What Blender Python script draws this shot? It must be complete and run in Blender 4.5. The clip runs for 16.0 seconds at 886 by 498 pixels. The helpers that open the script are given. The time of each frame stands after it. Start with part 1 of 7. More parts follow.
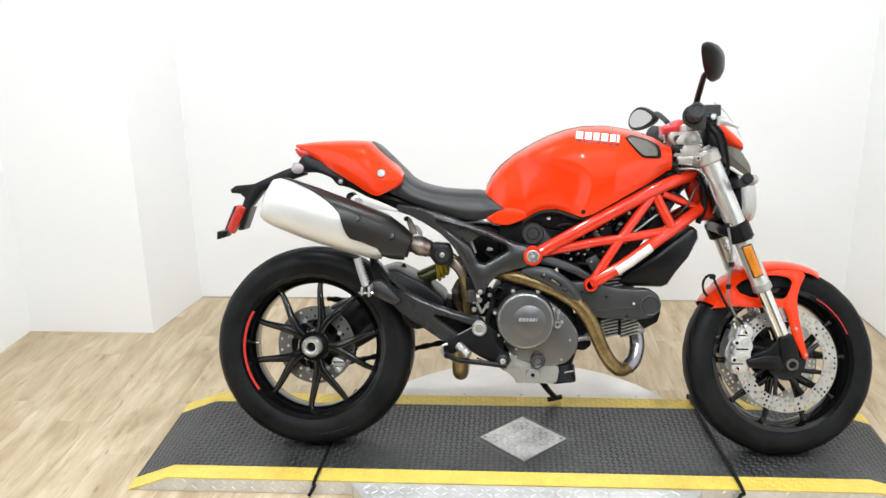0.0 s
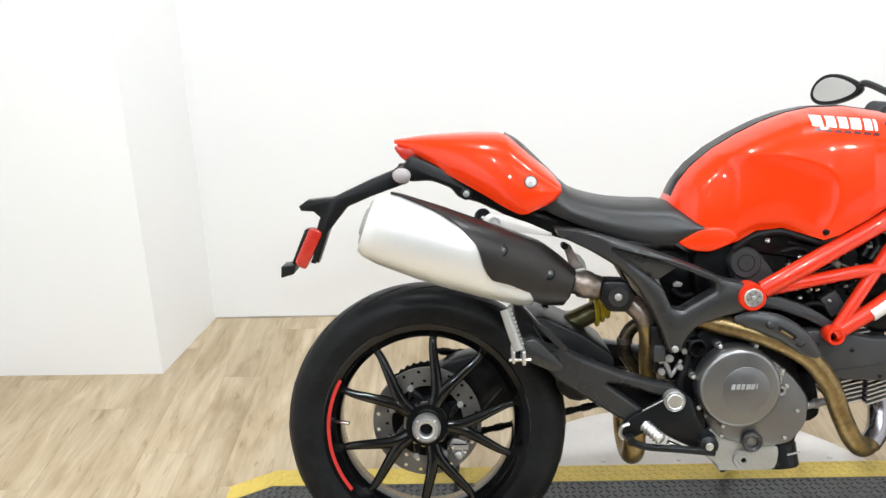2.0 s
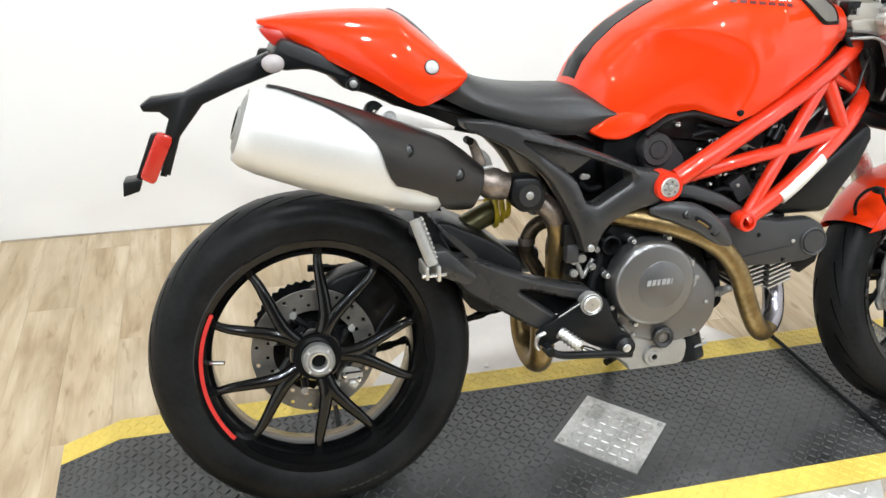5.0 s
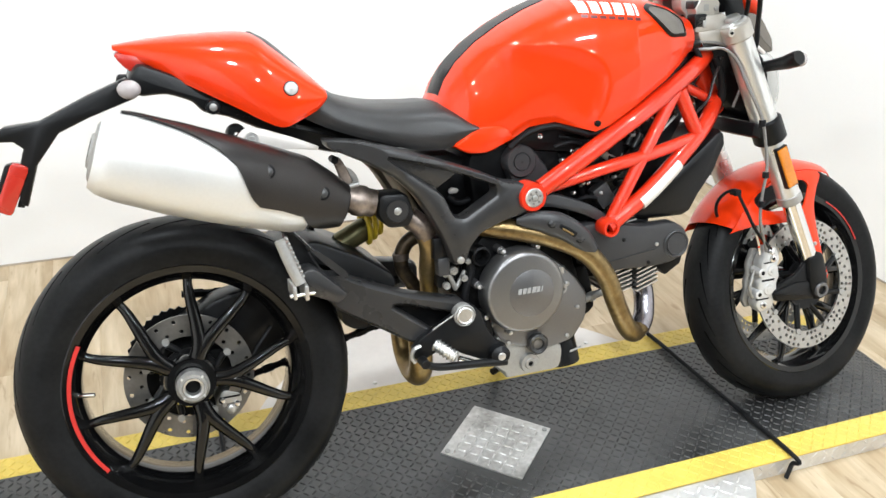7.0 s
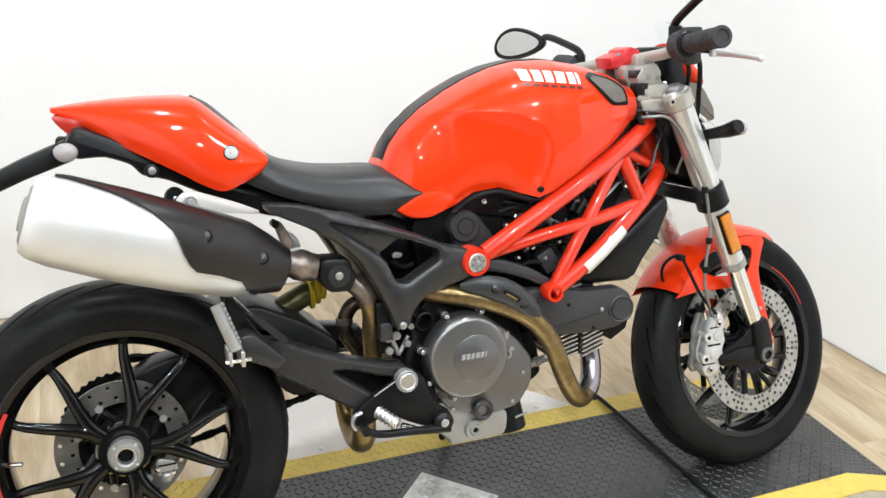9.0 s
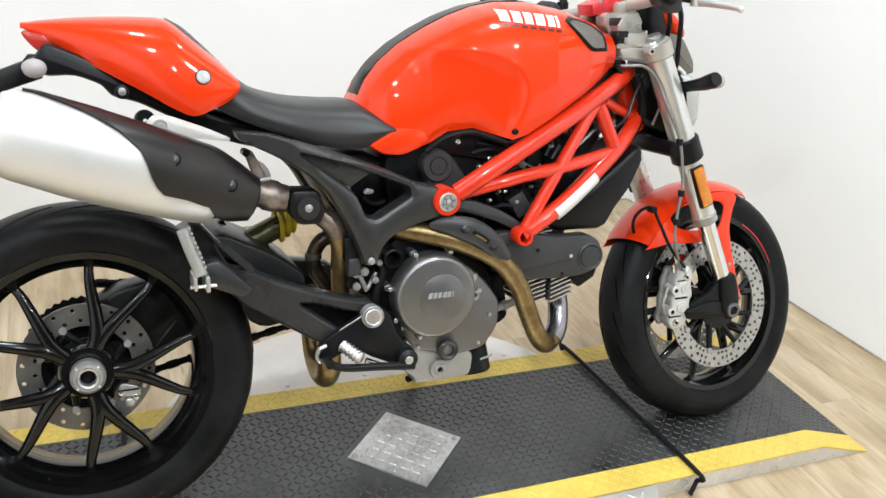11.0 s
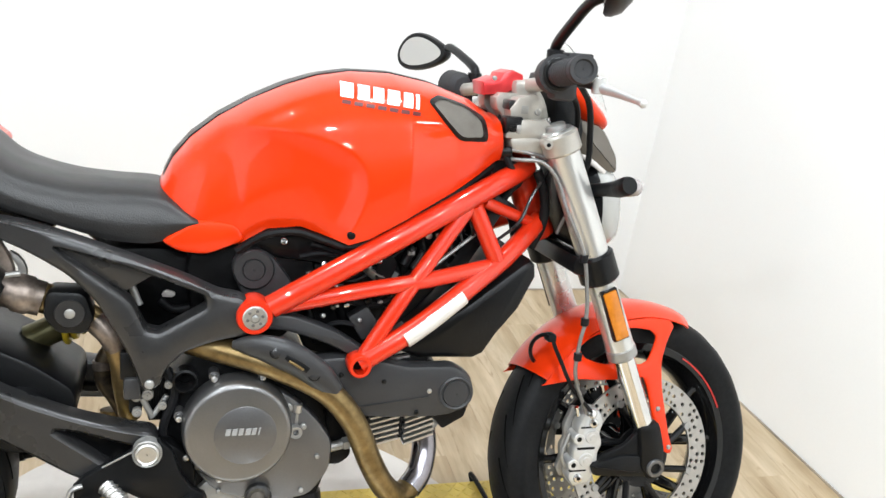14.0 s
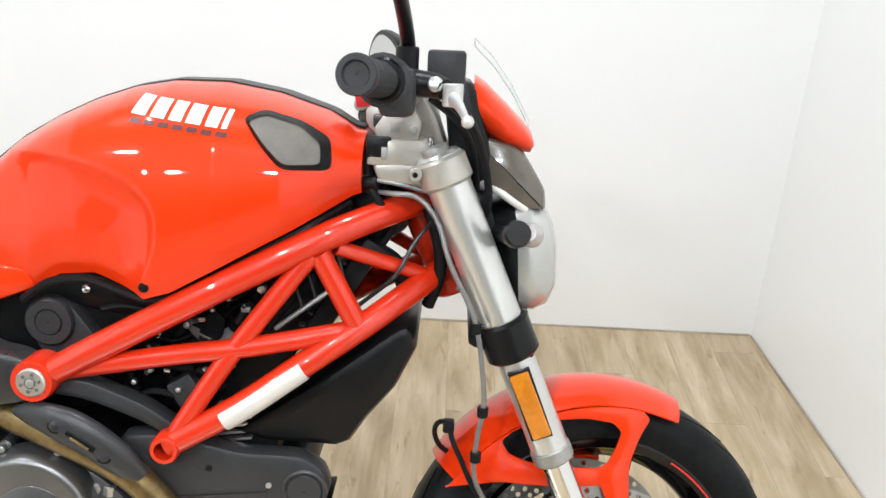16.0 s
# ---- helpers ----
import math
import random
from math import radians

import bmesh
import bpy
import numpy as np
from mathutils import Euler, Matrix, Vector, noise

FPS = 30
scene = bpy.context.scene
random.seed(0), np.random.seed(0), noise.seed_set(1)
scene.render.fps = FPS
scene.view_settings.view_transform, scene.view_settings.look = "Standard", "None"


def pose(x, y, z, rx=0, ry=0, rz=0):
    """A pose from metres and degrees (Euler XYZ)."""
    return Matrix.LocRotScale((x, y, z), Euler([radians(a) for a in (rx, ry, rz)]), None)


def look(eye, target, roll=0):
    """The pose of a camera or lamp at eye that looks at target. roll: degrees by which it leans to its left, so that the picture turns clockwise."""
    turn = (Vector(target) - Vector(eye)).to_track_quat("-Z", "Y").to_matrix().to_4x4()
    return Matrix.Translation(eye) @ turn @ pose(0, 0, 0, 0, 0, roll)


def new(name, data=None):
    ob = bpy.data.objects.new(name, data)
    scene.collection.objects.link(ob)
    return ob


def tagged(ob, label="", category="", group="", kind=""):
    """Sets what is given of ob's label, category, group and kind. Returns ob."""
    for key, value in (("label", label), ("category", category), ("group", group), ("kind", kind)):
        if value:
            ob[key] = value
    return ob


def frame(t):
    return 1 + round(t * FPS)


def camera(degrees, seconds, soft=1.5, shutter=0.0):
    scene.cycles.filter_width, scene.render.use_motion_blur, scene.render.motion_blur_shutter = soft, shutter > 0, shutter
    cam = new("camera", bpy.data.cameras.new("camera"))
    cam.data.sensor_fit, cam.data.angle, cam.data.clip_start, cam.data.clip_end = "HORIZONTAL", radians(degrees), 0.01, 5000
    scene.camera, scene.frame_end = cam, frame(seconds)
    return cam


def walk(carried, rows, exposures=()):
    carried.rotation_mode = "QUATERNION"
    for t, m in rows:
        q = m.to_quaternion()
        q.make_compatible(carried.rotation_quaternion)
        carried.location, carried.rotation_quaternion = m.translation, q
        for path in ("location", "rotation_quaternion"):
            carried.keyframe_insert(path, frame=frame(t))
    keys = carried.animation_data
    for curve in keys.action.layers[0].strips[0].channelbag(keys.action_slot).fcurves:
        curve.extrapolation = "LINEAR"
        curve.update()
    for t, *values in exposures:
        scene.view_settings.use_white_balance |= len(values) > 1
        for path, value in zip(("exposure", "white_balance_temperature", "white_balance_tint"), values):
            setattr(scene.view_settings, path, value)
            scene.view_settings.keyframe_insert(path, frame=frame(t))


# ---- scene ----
cam = camera(52.6, 16.0)
PATH = [
    (0, (0.609, -2.545, 1.467), (0.468, -0.649, 0.845), -1.1),
    (0.5, (0.495, -2.314, 1.488), (0.254, -0.442, 0.828), -1.2),
    (1, (0.353, -2.117, 1.441), (0.209, -0.233, 0.785), -0.9),
    (1.5, (0.187, -1.917, 1.435), (0.155, -0.044, 0.734), -1.9),
    (2, (0.085, -1.719, 1.392), (0.054, 0.146, 0.671), -1.5),
    (2.5, (0.027, -1.535, 1.375), (0.06, 0.311, 0.607), -3.4),
    (3, (-0.022, -1.453, 1.358), (0.158, 0.348, 0.508), -2.9),
    (3.5, (-0.12, -1.432, 1.344), (0.206, 0.331, 0.457), -2.3),
    (3.7, (-0.158, -1.429, 1.347), (0.181, 0.312, 0.422), -1.3),
    (6, (-0.091, -1.456, 1.3), (0.442, 0.22, 0.348), 2.1),
    (6.5, (-0.071, -1.472, 1.311), (0.501, 0.194, 0.363), 1.9),
    (7, (-0.05, -1.481, 1.327), (0.588, 0.182, 0.416), 1.7),
    (7.5, (-0.042, -1.484, 1.331), (0.618, 0.192, 0.462), 1.5),
    (8, (-0.029, -1.479, 1.338), (0.654, 0.209, 0.511), 2.3),
    (8.2, (-0.022, -1.479, 1.341), (0.67, 0.208, 0.519), 2.1),
    (10.3, (0.032, -1.512, 1.332), (0.779, 0.183, 0.578), 4.8),
    (10.5, (0.035, -1.515, 1.329), (0.771, 0.178, 0.558), 4.8),
    (11, (0.021, -1.516, 1.298), (0.765, 0.127, 0.432), 5.9),
    (11.5, (-0.004, -1.514, 1.294), (0.837, 0.103, 0.47), 6.0),
    (12, (-0.025, -1.494, 1.343), (0.923, 0.074, 0.54), 3.9),
    (12.5, (0.066, -1.472, 1.35), (0.89, 0.183, 0.588), 4.4),
    (13, (0.262, -1.472, 1.361), (0.944, 0.249, 0.606), 5.9),
    (13.5, (0.408, -1.429, 1.333), (1.102, 0.257, 0.51), 3.5),
    (14, (0.565, -1.279, 1.319), (1.141, 0.458, 0.512), 8.3),
    (14.5, (0.687, -1.178, 1.316), (1.189, 0.575, 0.494), 4.4),
    (15, (0.86, -1.153, 1.317), (1.076, 0.651, 0.481), 0.9),
    (15.5, (1.077, -1.151, 1.335), (1.16, 0.668, 0.507), 4.4),
    (16, (1.208, -0.993, 1.291), (1.199, 0.814, 0.433), 2.7),
]
walk(cam, [(t, look(eye, target, roll)) for t, eye, target, roll in PATH], [(0.0, 0.0), (1.5, 0.0), (3.5, -0.06), (6.0, 0.19), (7.5, 0.18), (8.0, 0.12), (10.5, -0.07), (11.5, -0.05), (12.5, 0.02), (14.5, 0.10), (15.5, 0.02), (16.0, -0.04)])

# ---- fitted numbers ----
LAMPS = [(-0.7, -2.9), (0.6, -2.9), (1.6, -2.9), (-0.7, -1.5), (0.6, -1.5), (1.5, -1.5), (-0.15, 0.2), (1.15, 0.2)]
LAMP_WATTS = {-2.9: 29.0, -1.5: 25.0, 0.2: 19.5}
LEAN_DEG, BIKE_LIFT = 12.0, 0.002
FRONT_X, FRONT_Z, FRONT_R = 1.446, 0.274, 0.289
REAR_LEAN, FRONT_LEAN, WHEEL_STEER = 6.0, 11.0, 6.0
FORK_RAKE, STEER = 23.6, 4.5
TABLE_R, TABLE_Z = 0.575, -0.010

# ---- world, lamps ----
world = bpy.data.worlds.new("world")
world.use_nodes = True
world.node_tree.nodes["Background"].inputs[0].default_value = (0.9, 0.93, 1.0, 1)
world.node_tree.nodes["Background"].inputs[1].default_value = 0.3
scene.world = world
scene.view_settings.exposure = 0.0
FLOOR_Z = -0.055
CEIL_Z = 2.75


# ---- materials ----
def material(name, colour, rough=0.5, metal=0.0, vary=0.12, scale=6.0, fine=90.0, bump=0.02, coat=0.0, stretch=(1, 1, 1), rough_vary=0.08, per_object=0.0, second=None, spec=0.5):
    """Two scales of noise over colour, roughness and relief."""
    m = bpy.data.materials.new(name)
    m.use_nodes = True
    t = m.node_tree
    n, l = t.nodes, t.links
    b = n["Principled BSDF"]
    tc, mp = n.new("ShaderNodeTexCoord"), n.new("ShaderNodeMapping")
    mp.inputs["Scale"].default_value = stretch
    l.new(tc.outputs["Object"], mp.inputs[0])
    big, small = n.new("ShaderNodeTexNoise"), n.new("ShaderNodeTexNoise")
    big.inputs["Scale"].default_value, small.inputs["Scale"].default_value = scale, fine
    big.inputs["Detail"].default_value = small.inputs["Detail"].default_value = 5
    l.new(mp.outputs[0], big.inputs["Vector"])
    l.new(mp.outputs[0], small.inputs["Vector"])
    mixn = n.new("ShaderNodeMath")
    mixn.operation = "ADD"
    half = n.new("ShaderNodeMath")
    half.operation, half.inputs[1].default_value = "MULTIPLY", 0.5
    l.new(small.outputs["Fac"], half.inputs[0])
    l.new(big.outputs["Fac"], mixn.inputs[0])
    l.new(half.outputs[0], mixn.inputs[1])
    ramp = n.new("ShaderNodeValToRGB")
    ramp.color_ramp.elements[0].position, ramp.color_ramp.elements[1].position = 0.5, 1.0
    c2 = second or [min(1.0, c * (1 + vary)) for c in colour]
    ramp.color_ramp.elements[0].color = (*[c * (1 - vary) for c in colour], 1)
    ramp.color_ramp.elements[1].color = (*c2, 1)
    l.new(mixn.outputs[0], ramp.inputs[0])
    out = ramp.outputs[0]
    if per_object:
        info, hsv, rng = n.new("ShaderNodeObjectInfo"), n.new("ShaderNodeHueSaturation"), n.new("ShaderNodeMapRange")
        rng.inputs[3].default_value, rng.inputs[4].default_value = 1 - per_object, 1 + per_object
        l.new(info.outputs["Random"], rng.inputs[0])
        l.new(rng.outputs[0], hsv.inputs["Value"])
        l.new(out, hsv.inputs["Color"])
        out = hsv.outputs[0]
    l.new(out, b.inputs["Base Color"])
    rr = n.new("ShaderNodeMapRange")
    rr.inputs[3].default_value, rr.inputs[4].default_value = max(0.02, rough - rough_vary), min(1, rough + rough_vary)
    l.new(big.outputs["Fac"], rr.inputs[0])
    l.new(rr.outputs[0], b.inputs["Roughness"])
    b.inputs["Metallic"].default_value = metal
    b.inputs["Specular IOR Level"].default_value = spec
    if coat:
        b.inputs["Coat Weight"].default_value, b.inputs["Coat Roughness"].default_value = coat, 0.025
    if bump:
        bp = n.new("ShaderNodeBump")
        bp.inputs["Strength"].default_value, bp.inputs["Distance"].default_value = min(1, bump * 10), 0.0006
        l.new(small.outputs["Fac"], bp.inputs["Height"])
        l.new(bp.outputs[0], b.inputs["Normal"])
    return m


WALL = material("white_wall_paint", (0.875, 0.87, 0.86), 0.85, vary=0.015, scale=1.5, fine=160, bump=0.015)
# for the unseen walls; this grey sets the reflections and the fill
GREY_WALL = material("grey_wall_paint", (0.25, 0.248, 0.245), 0.8, vary=0.05, scale=1.5, fine=120, bump=0.01)
# grey, for an unseen ceiling kept dark to cut fill and pale reflections
CEILING = material("dark_ceiling_paint", (0.30, 0.30, 0.30), 0.9, vary=0.02, scale=1.5, fine=120, bump=0.01)


def oak_print():
    """Printed oak: cream and tan figure along the board, brown flecks, another cut for each plank."""
    m = bpy.data.materials.new("light_oak_vinyl")
    m.use_nodes = True
    n, l = m.node_tree.nodes, m.node_tree.links
    b = n["Principled BSDF"]
    tc, info, shift = n.new("ShaderNodeTexCoord"), n.new("ShaderNodeObjectInfo"), n.new("ShaderNodeVectorMath")
    grow = n.new("ShaderNodeMath")
    grow.operation, grow.inputs[1].default_value = "MULTIPLY", 61.0
    l.new(info.outputs["Random"], grow.inputs[0])
    l.new(tc.outputs["Object"], shift.inputs[0])
    l.new(grow.outputs[0], shift.inputs[1])

    def figure(stretch, scale, detail, warp):
        mp, tex = n.new("ShaderNodeMapping"), n.new("ShaderNodeTexNoise")
        mp.inputs["Scale"].default_value = stretch
        tex.inputs["Scale"].default_value, tex.inputs["Detail"].default_value = scale, detail
        tex.inputs["Distortion"].default_value = warp
        l.new(shift.outputs[0], mp.inputs[0])
        l.new(mp.outputs[0], tex.inputs["Vector"])
        return tex.outputs["Fac"]

    def ramp(value, stops):
        r = n.new("ShaderNodeValToRGB")
        for k, (at, colour) in enumerate(stops):
            e = r.color_ramp.elements[k] if k < 2 else r.color_ramp.elements.new(at)
            e.position, e.color = at, (*colour, 1)
        l.new(value, r.inputs[0])
        return r.outputs[0]

    def mix(kind, fac, a, c):
        x = n.new("ShaderNodeMix")
        x.data_type, x.blend_type = "RGBA", kind
        if fac is None:
            x.inputs[0].default_value = 1.0
        else:
            l.new(fac, x.inputs[0])
        l.new(a, x.inputs[6])
        l.new(c, x.inputs[7])
        return x.outputs[2]

    broad = ramp(figure((5.5, 1.1, 1), 2.6, 4, 0.6), ((0.32, (0.40, 0.296, 0.178)), (0.68, (0.60, 0.49, 0.346)), (0.5, (0.495, 0.388, 0.253))))
    grain = ramp(figure((26, 2.6, 1), 3.0, 5, 0.5), ((0.28, (0.88, 0.86, 0.83)), (0.72, (1.06, 1.06, 1.06))))
    fleck = ramp(figure((13, 2.4, 1), 3.4, 6, 0.9), ((0.60, (1, 1, 1)), (0.76, (0.66, 0.59, 0.52))))
    out = mix("MULTIPLY", None, mix("MULTIPLY", None, broad, grain), fleck)
    hsv, rng = n.new("ShaderNodeHueSaturation"), n.new("ShaderNodeMapRange")
    rng.inputs[3].default_value, rng.inputs[4].default_value = 0.965, 1.04
    l.new(info.outputs["Random"], rng.inputs[0])
    l.new(rng.outputs[0], hsv.inputs["Value"])
    l.new(out, hsv.inputs["Color"])
    l.new(hsv.outputs[0], b.inputs["Base Color"])
    b.inputs["Roughness"].default_value = 0.42
    b.inputs["Specular IOR Level"].default_value = 0.45
    relief = n.new("ShaderNodeBump")
    relief.inputs["Strength"].default_value, relief.inputs["Distance"].default_value = 0.15, 0.0006
    l.new(figure((60, 4, 1), 3.0, 3, 0.0), relief.inputs["Height"])
    l.new(relief.outputs[0], b.inputs["Normal"])
    return m


PLANK = oak_print()
JOINT = material("floor_joint", (0.40, 0.30, 0.18), 0.8)
BLACK_PLATE = material("black_painted_tread_plate", (0.016, 0.016, 0.016), 0.38, vary=0.35, scale=7, fine=60, bump=0.05, second=(0.058, 0.058, 0.057), rough_vary=0.14, spec=0.75)
TREAD = material("worn_tread_edge", (0.024, 0.024, 0.024), 0.48, metal=0.1, vary=0.3, scale=5, fine=60, bump=0.03, second=(0.075, 0.074, 0.072), rough_vary=0.12, spec=0.42)
SMOKED_PIPE = material("smoke_stained_pipe", (0.055, 0.045, 0.034), 0.36, metal=0.8, vary=0.3, scale=14, fine=120, bump=0.03, second=(0.16, 0.12, 0.075))
SHIELD = material("brown_black_heat_shield", (0.020, 0.0175, 0.0165), 0.34, metal=0.3, vary=0.15, scale=10, fine=320, bump=0.05, spec=0.5)
COLLAR = material("heat_stained_steel", (0.11, 0.088, 0.074), 0.42, metal=0.8, vary=0.35, scale=22, fine=120, bump=0.06, second=(0.34, 0.28, 0.24))
FORK = material("satin_anodised_fork", (0.66, 0.66, 0.64), 0.3, metal=0.75, vary=0.04, scale=9, fine=200, bump=0.008)
CLAMP = material("matte_cast_silver", (0.48, 0.455, 0.41), 0.42, metal=0.5, vary=0.06, scale=14, fine=240, bump=0.03)
SILVER = material("bright_silver_caliper", (0.62, 0.615, 0.60), 0.36, metal=0.5, vary=0.06, scale=20, fine=240, bump=0.03)
# rear disc toned down: the dark it reflects is put into the colour
REAR_DISC = material("dark_reflecting_disc", (0.27, 0.26, 0.245), 0.3, metal=0.9, vary=0.15, scale=20, fine=160, bump=0.02)
# near-black for the tyre grooves: their shade put into the colour
GROOVE = material("groove_shade_black", (0.0015, 0.0015, 0.0015), 0.9, spec=0.02)
FOOT = material("dark_wall_foot_strip", (0.40, 0.34, 0.27), 0.8, vary=0.35, scale=5, fine=40, bump=0.02)
YELLOW = material("yellow_edge_paint", (0.70, 0.51, 0.095), 0.42, vary=0.12, scale=9, fine=70, bump=0.03)
STEEL = material("bare_tread_plate", (0.70, 0.69, 0.67), 0.44, metal=0.6, vary=0.12, scale=14, fine=110, bump=0.04, rough_vary=0.12)
LOZENGE = material("dull_stained_tread_plate", (0.40, 0.385, 0.36), 0.36, metal=0.65, vary=0.3, scale=9, fine=90, bump=0.05, second=(0.72, 0.71, 0.69), rough_vary=0.12)
CABLE = material("black_cable", (0.009, 0.009, 0.01), 0.5, spec=0.15)
RED = material("red_gloss_paint", (0.79, 0.038, 0.004), 0.3, vary=0.03, scale=3, fine=200, bump=0.0, coat=0.7, rough_vary=0.03, spec=0.08)
# darker than RED: shade on the frame tubes is put into this colour
RED_FRAME = material("shaded_red_frame_paint", (0.63, 0.026, 0.005), 0.3, vary=0.05, scale=9, fine=120, bump=0.006, coat=0.9, rough_vary=0.04, spec=0.3)
RED_STRIPE = material("red_pinstripe", (0.50, 0.028, 0.022), 0.5, spec=0.3)
PINK_RED = material("red_anodised", (0.75, 0.05, 0.055), 0.32, metal=0.4)
TYRE = material("tyre_rubber", (0.0062, 0.0063, 0.0068), 0.42, second=(0.0145, 0.0146, 0.015), vary=0.3, scale=9, fine=110, bump=0.05, rough_vary=0.1, spec=0.1)
RIM = material("gloss_black_rim", (0.0036, 0.0036, 0.0038), 0.13, vary=0.1, coat=0.4, bump=0.0, spec=0.22)
BLACK = material("satin_black_plastic", (0.0055, 0.0057, 0.0062), 0.34, vary=0.2, scale=14, fine=220, bump=0.04, spec=0.24)
GRIP = material("grey_black_grip_rubber", (0.034, 0.034, 0.036), 0.6, vary=0.2, scale=20, fine=300, bump=0.08, spec=0.3)
CAST = material("dark_grey_cast_metal", (0.034, 0.0335, 0.034), 0.29, metal=0.3, vary=0.15, scale=14, fine=260, bump=0.03, spec=0.6)
GREY_PLASTIC = material("dark_grey_moulded_plastic", (0.032, 0.032, 0.0335), 0.38, vary=0.12, scale=14, fine=260, bump=0.04, spec=0.4)
DARK = material("dark_engine_metal", (0.0055, 0.0055, 0.006), 0.42, metal=0.3, vary=0.4, scale=20, fine=150, bump=0.08, spec=0.18)
ENGINE = material("grey_engine_cover", (0.225, 0.222, 0.222), 0.33, metal=0.85, vary=0.07, scale=12, fine=260, bump=0.04)
ENGINE_DARK = material("grey_cover_disc", (0.168, 0.166, 0.168), 0.35, metal=0.8, vary=0.07, scale=12, fine=260, bump=0.04)
CASE = material("cast_aluminium", (0.38, 0.375, 0.36), 0.48, metal=0.7, vary=0.12, scale=16, fine=200, bump=0.08)
ALU = material("brushed_aluminium", (0.60, 0.592, 0.575), 0.34, metal=0.9, vary=0.05, scale=10, fine=160, bump=0.01)
CHROME = material("polished_metal", (0.78, 0.78, 0.78), 0.13, metal=1.0, vary=0.04, bump=0.0)
SILENCER = material("satin_silver_silencer", (0.70, 0.695, 0.68), 0.4, metal=0.55, vary=0.04, scale=8, fine=180, bump=0.012)
BRONZE = material("heat_tinted_pipe", (0.19, 0.125, 0.048), 0.33, metal=0.8, vary=0.3, scale=11, fine=90, bump=0.03, second=(0.36, 0.26, 0.12))
BLUED = material("blued_steel_pipe", (0.30, 0.285, 0.31), 0.24, metal=0.95, vary=0.2, scale=16, fine=80, bump=0.01)
SEAT = material("black_seat_vinyl", (0.019, 0.0182, 0.018), 0.36, vary=0.15, scale=20, fine=420, bump=0.1, spec=0.45)
DISC = material("brake_disc_steel", (0.42, 0.405, 0.38), 0.34, metal=0.9, vary=0.1, scale=20, fine=160, bump=0.02)
AMBER = material("amber_reflector", (0.58, 0.185, 0.008), 0.25, vary=0.22, scale=26, coat=0.6, bump=0.0)
RED_LENS = material("red_reflector", (0.42, 0.02, 0.01), 0.25, vary=0.1, coat=0.6, bump=0.0)
CLEAR_LENS = material("clear_lens", (0.36, 0.32, 0.315), 0.18, vary=0.05, coat=0.8, bump=0.0)
LAMP_GLASS = material("headlamp_glass", (0.46, 0.46, 0.44), 0.12, metal=0.3, vary=0.05, coat=0.8, bump=0.0)
MESH_GREY = material("grey_grille_mesh", (0.16, 0.145, 0.125), 0.6, metal=0.3, vary=0.15, scale=40, fine=500, bump=0.2)
WHITE = material("white_decal", (0.85, 0.85, 0.85), 0.4, vary=0.02, bump=0.0)
DARK_RED = material("dark_decal", (0.10, 0.008, 0.007), 0.4, vary=0.02, bump=0.0)
TYRE_MARK = material("moulded_tyre_mark", (0.03, 0.03, 0.03), 0.6, spec=0.2)
GREY_DECAL = material("grey_decal", (0.30, 0.30, 0.295), 0.45, vary=0.05, bump=0.0)
GOLD = material("yellow_spring", (0.70, 0.52, 0.03), 0.4, vary=0.1, bump=0.0)
OLIVE = material("olive_shock_body", (0.12, 0.11, 0.05), 0.35, metal=0.6)
# toned down: the darker room it would reflect is put into the colour
MIRROR = material("mirror_glass", (0.62, 0.62, 0.61), 0.03, metal=1.0, vary=0.0, bump=0.0, rough_vary=0.01)
LINE = material("braided_hose", (0.24, 0.235, 0.23), 0.4, metal=0.6, vary=0.15, scale=60, fine=400, bump=0.1)
# pale paint; on turntable and hanger bracket it holds glare as colour
PALE = material("pale_paint_and_glare", (0.66, 0.62, 0.58), 0.45, metal=0.2, vary=0.06, scale=8, fine=60, bump=0.02)
SCREEN = material("smoked_screen", (0.115, 0.098, 0.078), 0.18, vary=0.05, coat=0.5, bump=0.0)


# ---- mesh helpers ----
V = Vector


def finish(name, bm, mat, parent=None, label="", angle=38):
    for f in bm.faces:
        f.smooth = True
    bmesh.ops.recalc_face_normals(bm, faces=bm.faces)
    lim = radians(angle)
    for e in bm.edges:
        e.smooth = len(e.link_faces) == 2 and e.calc_face_angle(0) < lim
    me = bpy.data.meshes.new(name)
    bm.to_mesh(me)
    bm.free()
    me.materials.append(mat)
    ob = new(name, me)
    if parent:
        ob.parent = parent
    if label:
        ob["label"] = label
    return ob


def part(name, bm, mat, parent, label="", angle=38):
    """One mesh under a thing or a part, never deeper than a sub-part."""
    if parent is not None and parent.parent is not None and parent.parent.parent is not None:
        parent = parent.parent
    return finish(name, bm, mat, parent, label, angle)


def shared(name, me, parent, m=None):
    ob = new(name, me)
    ob.parent = parent
    if m is not None:
        ob.matrix_basis = m
    return ob


def frame_of(d):
    d = V(d).normalized()
    a = V((0, 1, 0)) if abs(d.y) < 0.9 else V((1, 0, 0))
    u = d.cross(a).normalized()
    return d, u, d.cross(u)


def curve(pts, n=6):
    """Smooth line through the points."""
    p = [V(a) for a in pts]
    p = [2 * p[0] - p[1]] + p + [2 * p[-1] - p[-2]]
    out = []
    for i in range(1, len(p) - 2):
        for k in range(n):
            t = k / n
            out.append(0.5 * (2 * p[i] + (p[i + 1] - p[i - 1]) * t + (2 * p[i - 1] - 5 * p[i] + 4 * p[i + 1] - p[i + 2]) * t * t + (3 * p[i] - p[i - 1] - 3 * p[i + 1] + p[i + 2]) * t ** 3))
    return out + [p[-2]]


